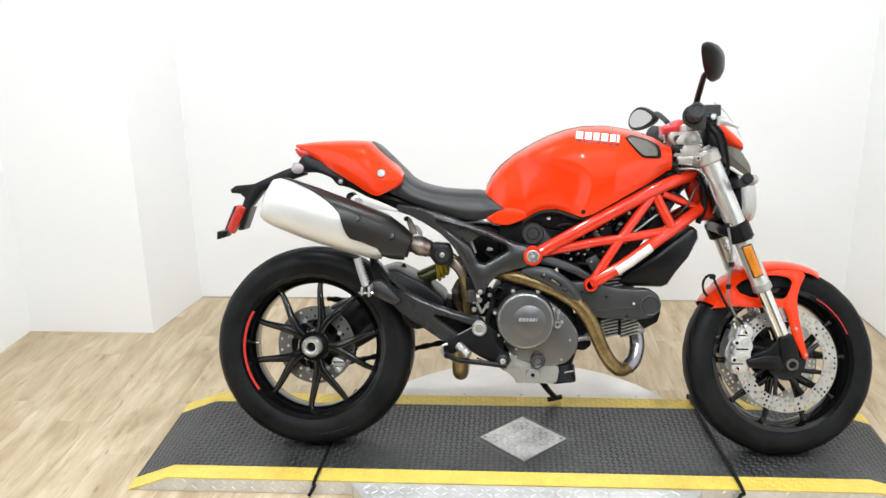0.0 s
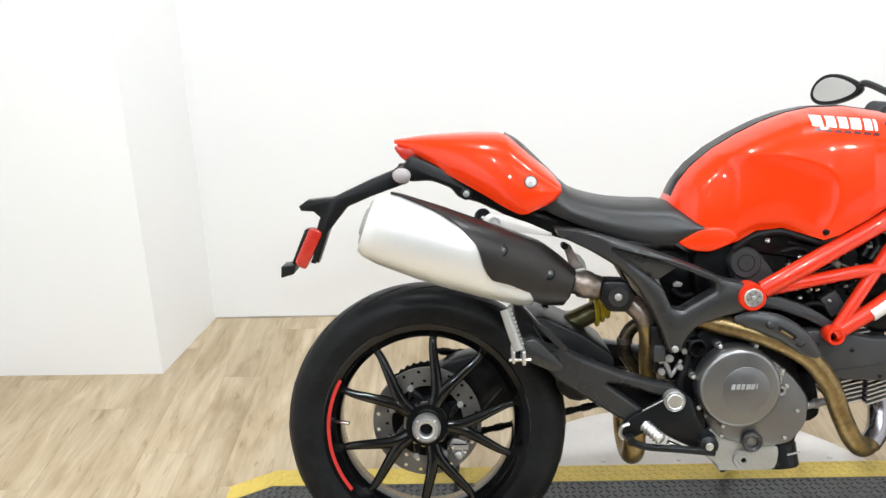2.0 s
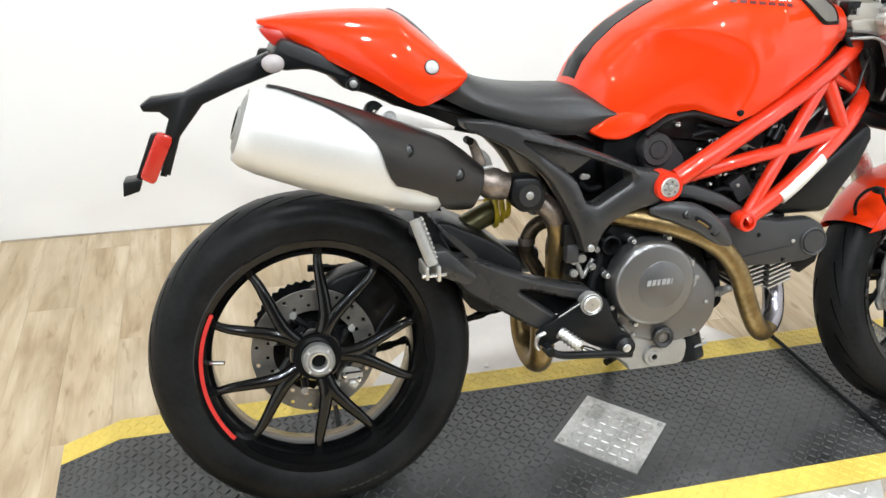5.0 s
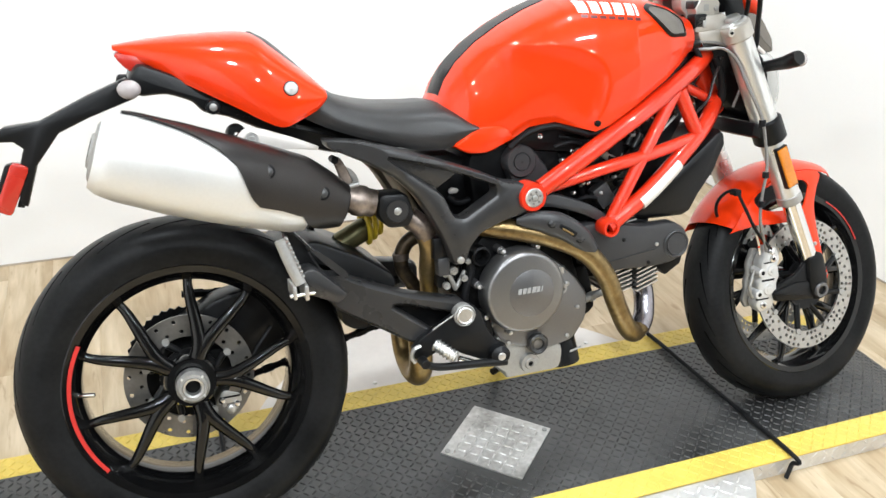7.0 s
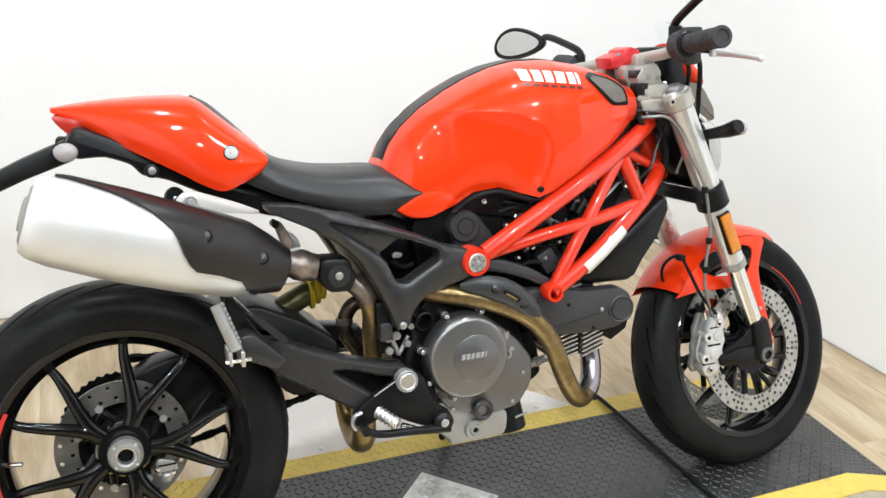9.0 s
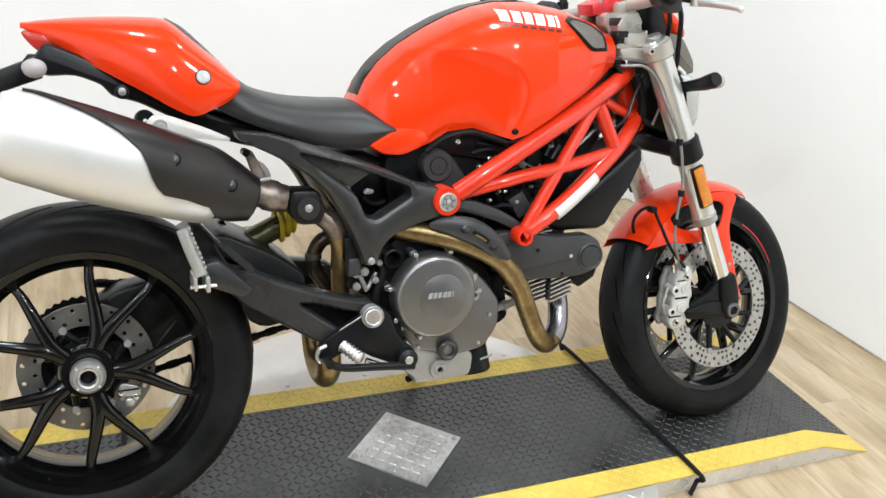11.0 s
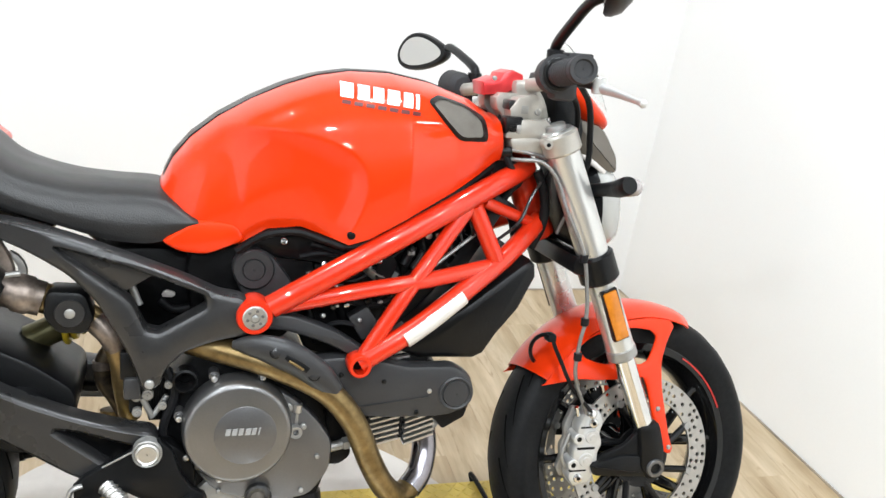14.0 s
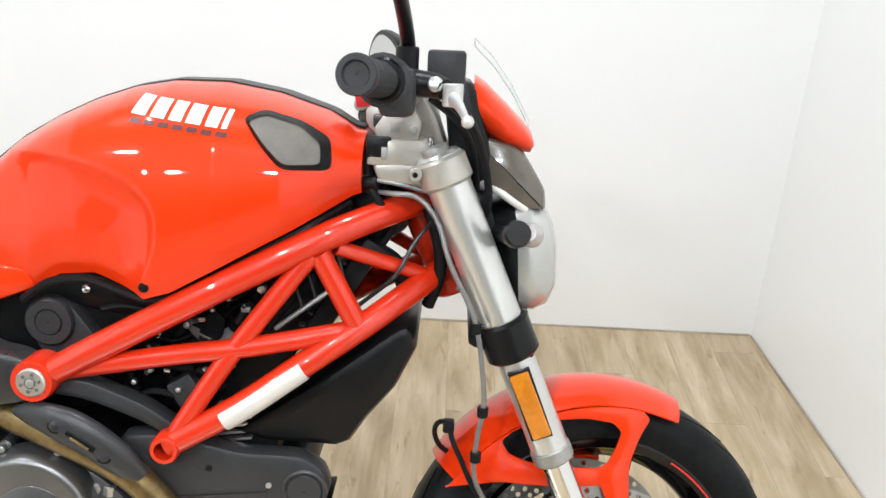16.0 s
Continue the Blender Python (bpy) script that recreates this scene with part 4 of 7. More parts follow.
part("bolt_socket", cap_disc((0.238, -0.1490, 0.8443), (0, -1, 0.34), 0.0042, 0.0012, 0.0003, 6), CASE, tail)
under = part("tail_tray", prism(rounded([(-0.03, 0.872), (-0.01, 0.90), (0.04, 0.880), (0.12, 0.836), (0.22, 0.785), (0.34, 0.752), (0.40, 0.72), (0.36, 0.705), (0.306, 0.715), (0.242, 0.738), (0.181, 0.772), (0.132, 0.797), (0.09, 0.808), (0.075, 0.828), (0.034, 0.845), (-0.016, 0.843)], 2), -0.085, 0.085, 0.008), BLACK, bike, "black plastic tray under the tail")
part("tail_light", prism(rounded([(-0.048, 0.919), (0.008, 0.906), (0.016, 0.888), (-0.016, 0.879), (-0.037, 0.899)], 1), -0.046, 0.046, 0.002), RED_LENS, bike, "red tail light")
part("seat_lock", cap_disc((0.107, -0.088, 0.817), (0, -1, 0), 0.013, 0.012, 0.002, 24), BLACK, under)
part("lock_core", cap_disc((0.107, -0.100, 0.817), (0, -1, 0), 0.007, 0.002, 0.0005, 18), CASE, under)
for s in (-1, 1):
    ind = new("rear_indicator")
    ind.parent = bike
    part("stalk", rod((-0.005, s * 0.045, 0.862), (-0.04, s * 0.075, 0.862), 0.012), BLACK, ind)
    bm = bmesh.new()
    bmesh.ops.create_uvsphere(bm, u_segments=20, v_segments=12, radius=0.018)
    bmesh.ops.scale(bm, vec=(1.12, 0.75, 0.9), verts=bm.verts)
    bmesh.ops.translate(bm, vec=(-0.028, s * 0.083, 0.857), verts=bm.verts)
    part("lens", bm, CLEAR_LENS, ind, "clear indicator lens")

# number plate carrier
carrier = new("plate_carrier")
carrier.parent = bike
part("arm", prism([(-0.03, 0.872), (-0.018, 0.836), (-0.10, 0.808), (-0.153, 0.786), (-0.197, 0.732), (-0.222, 0.662), (-0.234, 0.669), (-0.226, 0.730), (-0.214, 0.764), (-0.228, 0.777), (-0.255, 0.779), (-0.260, 0.789), (-0.242, 0.802), (-0.184, 0.807), (-0.10, 0.845)], -0.022, 0.022, 0.004), BLACK, carrier, "black plastic plate carrier arm")
part("back_plate", prism([(-0.212, 0.73), (-0.200, 0.733), (-0.228, 0.66), (-0.240, 0.663)], -0.018, 0.075, 0.002), BLACK, carrier)
part("side_reflector", prism(rounded([(-0.236, 0.745), (-0.208, 0.732), (-0.250, 0.648), (-0.275, 0.663)], 2), -0.028, -0.004, 0.003), RED_LENS, carrier, "red side reflector")
part("reflector_back", prism([(-0.248, 0.738), (-0.236, 0.741), (-0.270, 0.660), (-0.280, 0.664)], -0.024, 0.0, 0.001), BLACK, carrier)
part("foot", prism([(-0.303, 0.658), (-0.270, 0.661), (-0.276, 0.640), (-0.305, 0.632)], -0.03, 0.03, 0.002), BLACK, carrier)

# silencers
def can_at(h, s):
    """Axis point and half sizes of the silencer at h along it."""
    d = V((0.94, 0, -0.342)).normalized()
    c = V((-0.082, s * 0.178, 0.766)) + d * h + V((0, -s * 0.05 * ease(0.12, 0.43, h), 0))
    a = lerp([(-0.014, 0.060), (0.0, 0.068), (0.03, 0.073), (0.12, 0.0755), (0.25, 0.073), (0.335, 0.068), (0.38, 0.054), (0.43, 0.034)], h)
    b = lerp([(-0.014, 0.052), (0.0, 0.059), (0.03, 0.063), (0.12, 0.065), (0.25, 0.062), (0.335, 0.056), (0.38, 0.046), (0.43, 0.031)], h)
    return c, d, V((-d.z, 0, d.x)), a, b


def round_off(v, e=0.88):
    return math.copysign(abs(v) ** e, v)


for s in (-1,):
    sil = new("silencer")
    sil.parent = bike
    rings = []
    for h in (-0.014, -0.006, 0.0, 0.012, 0.03, 0.07, 0.12, 0.18, 0.25, 0.30, 0.335, 0.356, 0.358):
        c, d, u, a, b = can_at(h, s)
        rings.append([c + u * (a * round_off(math.sin(t))) + V((0, b * round_off(math.cos(t)), 0)) for t in (2 * math.pi * k / 40 for k in range(40))])
    part("can", skin_rings(bmesh.new(), rings), SILENCER, sil, "satin silver silencer can", 30)
    c, d, u, a, b = can_at(-0.014, s)
    part("end_cap", lathe([(0.020, 0.004), (0.050, 0.004), (0.050, -0.001), (0.044, -0.004), (0.030, -0.005), (0.027, -0.009), (0.022, -0.009), (0.020, -0.004)], c, d, 36), CASE, sil, "pressed steel end cap")
    part("outlet", lathe([(0.001, 0.002), (0.0195, 0.002), (0.0215, -0.0095), (0.0195, -0.0095), (0.018, -0.002), (0.001, -0.001)], c, d, 28), DARK, sil)
    core = [can_at(h, s) for h in (0.33, 0.38, 0.43)]
    part("cone", skin_rings(bmesh.new(), [[c + u * (a * 0.9 * math.sin(t)) + V((0, b * 0.9 * math.cos(t), 0)) for t in (2 * math.pi * k / 28 for k in range(28))] for c, d, u, a, b in core]), DARK, sil)
    # heat shield: its lower edge sweeps down the flank towards the front
    bm = bmesh.new()
    vs = []
    for k in range(31):
        h = 0.012 + 0.413 * k / 30
        c, d, u, a, b = can_at(h, s)
        lo = lerp([(0.0, 92), (0.03, 82), (0.10, 66), (0.16, 48), (0.205, 26), (0.235, -2), (0.258, -15), (0.30, -15), (0.345, -20), (0.362, -42), (0.43, -76)], h)
        vs.append([bm.verts.new(c + u * ((a + 0.005) * round_off(math.sin(t))) + V((0, s * (b + 0.005) * round_off(math.cos(t)), 0))) for t in (radians(lo + (125 - lo) * j / 14) for j in range(15))])
    for a, b in zip(vs, vs[1:]):
        for j in range(14):
            bm.faces.new((a[j], a[j + 1], b[j + 1], b[j]))
    bmesh.ops.recalc_face_normals(bm, faces=bm.faces)
    bmesh.ops.solidify(bm, geom=bm.faces[:], thickness=0.004)
    shield = part("heat_shield", bm, SHIELD, sil, "dark brown-black heat shield", 30)
    for h, t in ((0.258, 30), (0.368, 19)):
        c, d, u, a, b = can_at(h, s)
        q = c + V((0, s * (b + 0.004) * math.cos(radians(t)), 0)) + u * (a + 0.004) * math.sin(radians(t))
        part("shield_washer", cap_disc(q - V((0, s * 0.0008, 0)), (0, s, 0.3), 0.0130, 0.002, 0.0006, 22), DARK, shield)
        part("shield_bolt", cap_disc(q + V((0, s * 0.0010, 0.0004)), (0, s, 0.3), 0.0085, 0.0018, 0.0006, 18), CAST, shield)
    lo, hi = sorted((s * 0.116, s * 0.121))
    # bracket made pale: the glare on it is in its colour
    part("hanger_strap", prism(rounded([(0.137, 0.762), (0.152, 0.778), (0.178, 0.777), (0.239, 0.754), (0.284, 0.733), (0.281, 0.727), (0.224, 0.735), (0.164, 0.740)], 2), lo, hi, 0.0012), PALE, sil, "steel hanger bracket, its glare put into the pale colour")
    part("hanger_bolt", lathe([(0.001, s * 0.128), (0.006, s * 0.128), (0.007, s * 0.126), (0.012, s * 0.126), (0.013, s * 0.121), (0.001, s * 0.121)], (0.164, 0, 0.758), seg=26), ALU, sil)
    part("hanger_bush", lathe([(0.004, s * 0.085), (0.016, s * 0.085), (0.018, s * 0.09), (0.018, s * 0.105), (0.016, s * 0.11), (0.004, s * 0.11)], (0.141, 0, 0.767), seg=26), BLACK, sil)
    lo, hi = sorted((s * 0.108, s * 0.124))
    part("hanger_fork", prism(rounded([(0.303, 0.714), (0.321, 0.709), (0.335, 0.682), (0.342, 0.659), (0.335, 0.632), (0.312, 0.634), (0.321, 0.661), (0.313, 0.688)], 2), lo, hi, 0.004), COLLAR, sil, "cast steel hanger fork")
    lo, hi = sorted((s * 0.100, s * 0.112))
    part("hanger_fork", prism(rounded([(0.330, 0.690), (0.350, 0.678), (0.358, 0.654), (0.351, 0.636), (0.340, 0.638), (0.346, 0.660), (0.336, 0.675)], 1), lo, hi, 0.003), CASE, sil)
    part("fork_bolt", rod((0.309, s * 0.105, 0.706), (0.309, s * 0.130, 0.706), 0.007), DARK, sil)

# exhaust pipes
pipes = new("exhaust_pipes")
pipes.parent = bike
part("front_header", tube([P(1.003, 0.352, -0.055), P(1.008, 0.315, -0.062), P(0.995, 0.272, -0.085), P(0.958, 0.250, -0.11), P(0.922, 0.277, -0.135), P(0.889, 0.335, -0.15), P(0.855, 0.412, -0.158), P(0.803, 0.472, -0.16), P(0.716, 0.515, -0.155), P(0.624, 0.538, -0.13), P(0.56, 0.545, -0.09)], 0.0212, 16, 6), BRONZE, pipes, "heat-tinted bronze header pipe")
part("port_pipe", tube([P(1.004, 0.36, -0.054), P(1.0095, 0.315, -0.062), P(0.997, 0.275, -0.083), P(0.975, 0.254, -0.1)], 0.0230, 16, 5), BLUED, pipes, "polished steel port pipe")
part("port_flange", rod(P(1.003, 0.372, -0.052), P(1.003, 0.352, -0.056), 0.03), CASE, pipes)
part("rear_header", tube([P(0.50, 0.40, -0.06), P(0.492, 0.46, -0.085), P(0.488, 0.51, -0.105), P(0.472, 0.555, -0.11), P(0.44, 0.585, -0.10), P(0.40, 0.607, -0.105), P(0.34, 0.627, -0.12), P(0.27, 0.645, -0.125)], 0.0185, 14, 6), BRONZE, pipes)
part("header_sleeve", tube([P(0.485, 0.535, -0.108), P(0.472, 0.558, -0.11), P(0.452, 0.577, -0.104)], 0.0215, 14, 4), COLLAR, pipes)
part("inner_pipe", tube([P(0.52, 0.512, -0.01), P(0.498, 0.513, -0.02), P(0.472, 0.503, -0.02), P(0.456, 0.475, -0.02), P(0.458, 0.444, -0.02), P(0.474, 0.418, -0.02), P(0.492, 0.385, -0.02)], 0.0155, 14, 6), SMOKED_PIPE, pipes, "dark heat-stained inner exhaust pipe")
part("pipe_band", rod(P(0.455, 0.482, -0.02), P(0.456, 0.466, -0.02), 0.0175), COLLAR, pipes)
part("loop_pipe", tube([P(0.468, 0.36, 0.06), P(0.468, 0.25, 0.04), P(0.468, 0.217, -0.02), P(0.468, 0.245, -0.075), P(0.470, 0.36, -0.075)], 0.025, 16, 8), BRONZE, pipes)
part("joint_collar", lathe([(0.02, -0.052), (0.031, -0.052), (0.031, -0.03), (0.027, -0.026), (0.0265, 0.004), (0.0295, 0.008), (0.0295, 0.026), (0.027, 0.030), (0.0265, 0.045), (0.02, 0.045)], P(0.335, 0.629, -0.12), V((0.95, 0.03, -0.30)), 30), COLLAR, pipes, "heat-stained steel joint collar")
part("clamp_bolt", rod(P(0.322, 0.655, -0.135), P(0.350, 0.658, -0.13), 0.0045), CASE, pipes)
part("joint_collar", rod(P(0.372, 0.617, -0.112), P(0.392, 0.610, -0.107), 0.0235), BRONZE, pipes)
hb = part("hanger_block", prism(rounded([(0.385, 0.635), (0.44, 0.632), (0.452, 0.59), (0.44, 0.567), (0.40, 0.568), (0.38, 0.595)]), -0.145, -0.085, 0.006), BLACK, bike, "black rubber exhaust hanger")
part("hanger_ring", lathe([(0.008, -0.147), (0.021, -0.147), (0.023, -0.143), (0.008, -0.143)], P(0.418, 0.600, 0), seg=28), CAST, hb)
part("hanger_bolt", cap_disc(P(0.418, 0.600, -0.143), (0, -1, 0), 0.008, 0.004, 0.001, 16), CASE, hb)

# red trellis frame
frame_root = new("trellis_frame")
frame_root.parent = bike
for s in (-1, 1):
    def T(pts, r, label=""):
        return part("frame_tube", tube([(x, -s * y, z) for x, z, y in pts], r, 14, 5), RED_FRAME, frame_root, label)
    T([(0.712, 0.612, -0.157), (0.78, 0.652, -0.160), (0.941, 0.741, -0.152), (1.05, 0.796, -0.125), (1.115, 0.820, -0.088), (1.165, 0.834, -0.045)], 0.0188)
    T([(0.722, 0.610, -0.150), (0.865, 0.640, -0.158), (0.963, 0.654, -0.152), (1.096, 0.674, -0.122)], 0.0135)
    T([(0.856, 0.518, -0.165), (0.948, 0.573, -0.160), (1.029, 0.630, -0.145), (1.11, 0.683, -0.115), (1.165, 0.718, -0.075), (1.2, 0.738, -0.04)], 0.0175)
    T([(0.862, 0.525, -0.162), (0.935, 0.640, -0.156), (1.035, 0.775, -0.130)], 0.0135)
    T([(1.045, 0.776, -0.128), (1.098, 0.675, -0.122)], 0.0150)
    T([(1.065, 0.782, -0.115), (1.175, 0.738, -0.06)], 0.0105)
    low_line = curve([(0.856, s * 0.165, 0.518), (0.948, s * 0.160, 0.573), (1.029, s * 0.145, 0.630), (1.11, s * 0.115, 0.683), (1.165, s * 0.075, 0.718), (1.2, s * 0.04, 0.738)], 5)
    part("frame_boss", lathe([(0.010, -s * -0.176), (0.0265, -s * -0.176), (0.0285, -s * -0.172), (0.0285, -s * -0.13), (0.010, -s * -0.13)], (0.687, 0, 0.600), seg=36), RED_FRAME, frame_root)
    part("boss_bolt", lathe([(0.002, s * 0.177), (0.007, s * 0.177), (0.0075, s * 0.180), (0.0170, s * 0.180), (0.0192, s * 0.178), (0.0192, s * 0.16), (0.002, s * 0.16)], (0.687, 0, 0.600), seg=30), ALU, frame_root, "silver engine bolt")
    part("bolt_recess", cap_disc((0.687, s * 0.179, 0.600), (0, s, 0), 0.0065, 0.0025, 0.0006, 6), CASE, frame_root)
    for k in range(6):
        u = radians(60 * k + 15)
        part("bolt_dimple", cap_disc((0.687 + 0.0118 * math.cos(u), s * 0.1797, 0.600 + 0.0118 * math.sin(u)), (0, s, 0), 0.0026, 0.0008, 0.0002, 10), ENGINE, frame_root)
    part("frame_boss", lathe([(0.0125, s * 0.184), (0.0172, s * 0.184), (0.0192, s * 0.181), (0.0192, s * 0.148), (0.0125, s * 0.148)], (0.856, 0, 0.517), seg=28), RED_FRAME, frame_root)
    # added dark disc: the shade inside the hole as colour
    part("boss_hole", cap_disc((0.856, s * 0.158, 0.517), (0, s, 0), 0.0123, 0.003, 0.0004, 18), DARK, frame_root)
    part("white_band", tube([p + V((0, -0.0046 * -s, -0.0036)) for p in low_line if 0.918 < p.x < 1.033], 0.0158, 20, 0), PALE, frame_root, "white paint band on the frame tube")
part("head_tube", rod((1.150, 0, 0.865), (1.222, 0, 0.70), 0.029), RED_FRAME, frame_root)

# grey cast side plates with the open triangle
for s in (-1, 1):
    plate = new("side_casting")
    plate.parent = bike
    y0, y1 = sorted((s * 0.128, s * 0.167))
    outer = [(0.285, 0.750), (0.348, 0.743), (0.430, 0.718), (0.515, 0.687), (0.582, 0.661), (0.634, 0.636), (0.668, 0.630), (0.702, 0.606), (0.698, 0.570), (0.629, 0.557), (0.582, 0.540), (0.559, 0.517), (0.545, 0.482), (0.521, 0.482), (0.503, 0.533), (0.479, 0.582), (0.453, 0.626), (0.416, 0.664), (0.365, 0.697), (0.29, 0.735)]
    hole = [(0.395, 0.708), (0.532, 0.664), (0.611, 0.631), (0.614, 0.614), (0.545, 0.574), (0.526, 0.579), (0.508, 0.620), (0.488, 0.640), (0.43, 0.682)]
    part("casting", plate_with_hole(outer, hole, y0, y1, lambda x: lerp([(0.29, 0.002), (0.40, 0.007), (0.50, 0.011)], x), lambda x: lerp([(0.40, 0.003), (0.50, 0.010)], x)), CAST, plate, "dark grey cast frame plate")
    a, b = sorted((s * 0.132, s * 0.152))
    part("grey_web", prism([(0.380, 0.716), (0.521, 0.673), (0.540, 0.664), (0.497, 0.636), (0.425, 0.676)], a, b, 0.003), CAST, plate)
# bolts on the castings
for x, z, y, r in ((0.532, 0.493, -0.166, 0.0085), (0.505, 0.488, -0.13, 0.006), (0.512, 0.458, -0.13, 0.008)):
    part("bolt", cap_disc((x, y, z), (0, -1, 0), r * 0.85, 0.006, 0.0015, 16), CASE, bike)

# ---- engine ----
engine = new("engine")
engine.parent = bike
part("crankcase", prism(rounded([(0.545, 0.43), (0.555, 0.30), (0.60, 0.235), (0.80, 0.235), (0.828, 0.32), (0.82, 0.40), (0.79, 0.49), (0.70, 0.535), (0.60, 0.53)], 3), -0.115, 0.13, 0.012), DARK, engine, "dark cast crankcase")
part("sump", prism(rounded([(0.585, 0.262), (0.60, 0.250), (0.635, 0.222), (0.64, 0.207), (0.765, 0.207), (0.772, 0.26), (0.70, 0.30), (0.62, 0.31)], 2), -0.128, 0.09, 0.006), CASE, engine, "bare aluminium sump")
part("right_cover", prism(rounded([(0.590, 0.40), (0.600, 0.33), (0.64, 0.285), (0.73, 0.262), (0.79, 0.272), (0.822, 0.315), (0.826, 0.370), (0.795, 0.415), (0.755, 0.452), (0.70, 0.485), (0.66, 0.49), (0.61, 0.46)], 4), -0.138, -0.10, 0.007), ENGINE_DARK, engine, "grey engine cover")
cl = part("clutch_cover", lathe([(0.001, -0.1775), (0.075, -0.1772), (0.0805, -0.1762), (0.0838, -0.1725), (0.0868, -0.158), (0.0875, -0.13), (0.001, -0.13)], (0.667, 0, 0.4075), seg=72), ENGINE, engine, "round grey clutch cover")
part("cover_disc", cap_disc((0.678, -0.1768, 0.406), (0, -1, 0), 0.0490, 0.0016, 0.0006, 48), ENGINE_DARK, cl)
for k, w in enumerate((0.009, 0.009, 0.008, 0.010, 0.008, 0.003)):
    x = 0.646 + 0.0102 * k
    part("cover_block", prism([(x, 0.407), (x + w * 0.85, 0.4075), (x + w * 0.85 + 0.002, 0.4185), (x + 0.002, 0.418)], -0.1798, -0.178, 0.0), GREY_DECAL, cl)
for a in (66, 114, 168, 211, 253):
    x, z = 0.667 + 0.0925 * math.cos(radians(a)), 0.4075 + 0.0925 * math.sin(radians(a))
    part("bolt_lug", rod((x, -0.11, z), (x, -0.1415, z), 0.0085), ENGINE_DARK, engine)
    part("cover_bolt", cap_disc((x, -0.14, z), (0, -1, 0), 0.0052, 0.014, 0.0015, 16), ALU, engine)
for x, z, r in ((0.748, 0.435, 0.011), (0.775, 0.40, 0.008), (0.80, 0.345, 0.006), (0.775, 0.285, 0.006), (0.64, 0.292, 0.006), (0.70, 0.262, 0.0), (0.605, 0.338, 0.006)):
    if r:
        part("case_bolt", cap_disc((x, -0.137, z), (0, -1, 0), r * 0.72, 0.006, 0.0015, 16), CASE, engine)
part("sensor_boss", lathe([(0.005, -0.146), (0.0105, -0.147), (0.0115, -0.144), (0.0115, -0.12), (0.005, -0.12)], (0.762, 0, 0.392), seg=24), CASE, engine)
part("sensor_plug", rod((0.763, -0.132, 0.404), (0.764, -0.132, 0.424), 0.0065), CASE, engine)
part("sensor_cap", rod((0.764, -0.132, 0.423), (0.765, -0.132, 0.438), 0.009), ALU, engine)
part("oil_union", rod((0.820, -0.098, 0.338), (0.880, -0.098, 0.352), 0.0085), CASE, engine, "silver oil line union")
part("union_nut", rod((0.850, -0.098, 0.345), (0.861, -0.098, 0.3476), 0.012, None, 6), CASE, engine)
part("oil_line", tube([(0.876, -0.098, 0.351), (0.893, -0.094, 0.368), (0.888, -0.075, 0.42), (0.85, -0.055, 0.465), (0.82, -0.05, 0.49)], 0.0075, 10, 5), CABLE, engine, "black oil line")
part("oil_bracket", prism(rounded([(0.805, 0.41), (0.812, 0.305), (0.848, 0.302), (0.868, 0.318), (0.862, 0.37), (0.845, 0.42)], 2), -0.090, -0.05, 0.004), DARK, engine)
part("clutch_sight", lathe([(0.012, -0.142), (0.016, -0.148), (0.0195, -0.146), (0.0195, -0.12), (0.012, -0.12)], (0.585, 0, 0.487), seg=28), DARK, engine)
part("filler_cap", lathe([(0.012, -0.150), (0.019, -0.153), (0.022, -0.150), (0.022, -0.12), (0.012, -0.12)], (0.704, 0, 0.281), seg=30), CAST, engine, "oil sight glass rim")
part("sight_glass", cap_disc((0.704, -0.142, 0.281), (0, -1, 0), 0.0125, 0.002, 0.0005, 24), MESH_GREY, engine)
part("drain_plug", lathe([(0.006, -0.140), (0.011, -0.140), (0.013, -0.137), (0.020, -0.137), (0.0215, -0.134), (0.0215, -0.12), (0.006, -0.12)], (0.690, 0, 0.236), seg=30), CASE, engine, "drain plug")
part("plug_core", cap_disc((0.690, -0.134, 0.236), (0, -1, 0), 0.0065, 0.002, 0.0005, 6), DARK, engine)
flt = part("oil_filter", rod((0.782, -0.085, 0.258), (0.788, -0.10, 0.203), 0.035, seg=28), BLACK, engine, "black oil filter canister")
part("filter_mark", prism([(0.785, 0.242), (0.812, 0.248), (0.812, 0.252), (0.785, 0.246)], -0.1335, -0.1315, 0.0), GREY_DECAL, flt)

# front cylinder with belt cover and fins
part("front_cylinder", prism(rounded([(0.80, 0.50), (0.93, 0.50), (1.03, 0.475), (1.03, 0.40), (0.93, 0.39), (0.84, 0.38)], 2), -0.085, 0.10, 0.008), DARK, engine)
for k in range(6):
    z = 0.400 - 0.0100 * k
    part("cooling_fin", prism([(0.893, z - 0.004), (0.944, z + 0.008), (0.944, z + 0.0115), (0.893, z - 0.0005)], -0.118, 0.10, 0.0), ALU, engine)
    part("cooling_fin", prism([(0.953, z - 0.001), (1.006, z + 0.016), (1.005, z + 0.0195), (0.953, z + 0.0025)], -0.124, 0.10, 0.0), ALU, engine)
for k in range(5):
    z = 0.50 + 0.010 * k
    part("cooling_fin", prism([(0.90, z), (0.955, z + 0.008), (0.955, z + 0.0115), (0.90, z + 0.0035)], -0.116, 0.10, 0.0), ALU, engine)
part("fin_core", prism([(0.905, 0.52), (0.99, 0.52), (0.995, 0.36), (0.905, 0.35)], -0.108, 0.09, 0.004), DARK, engine)
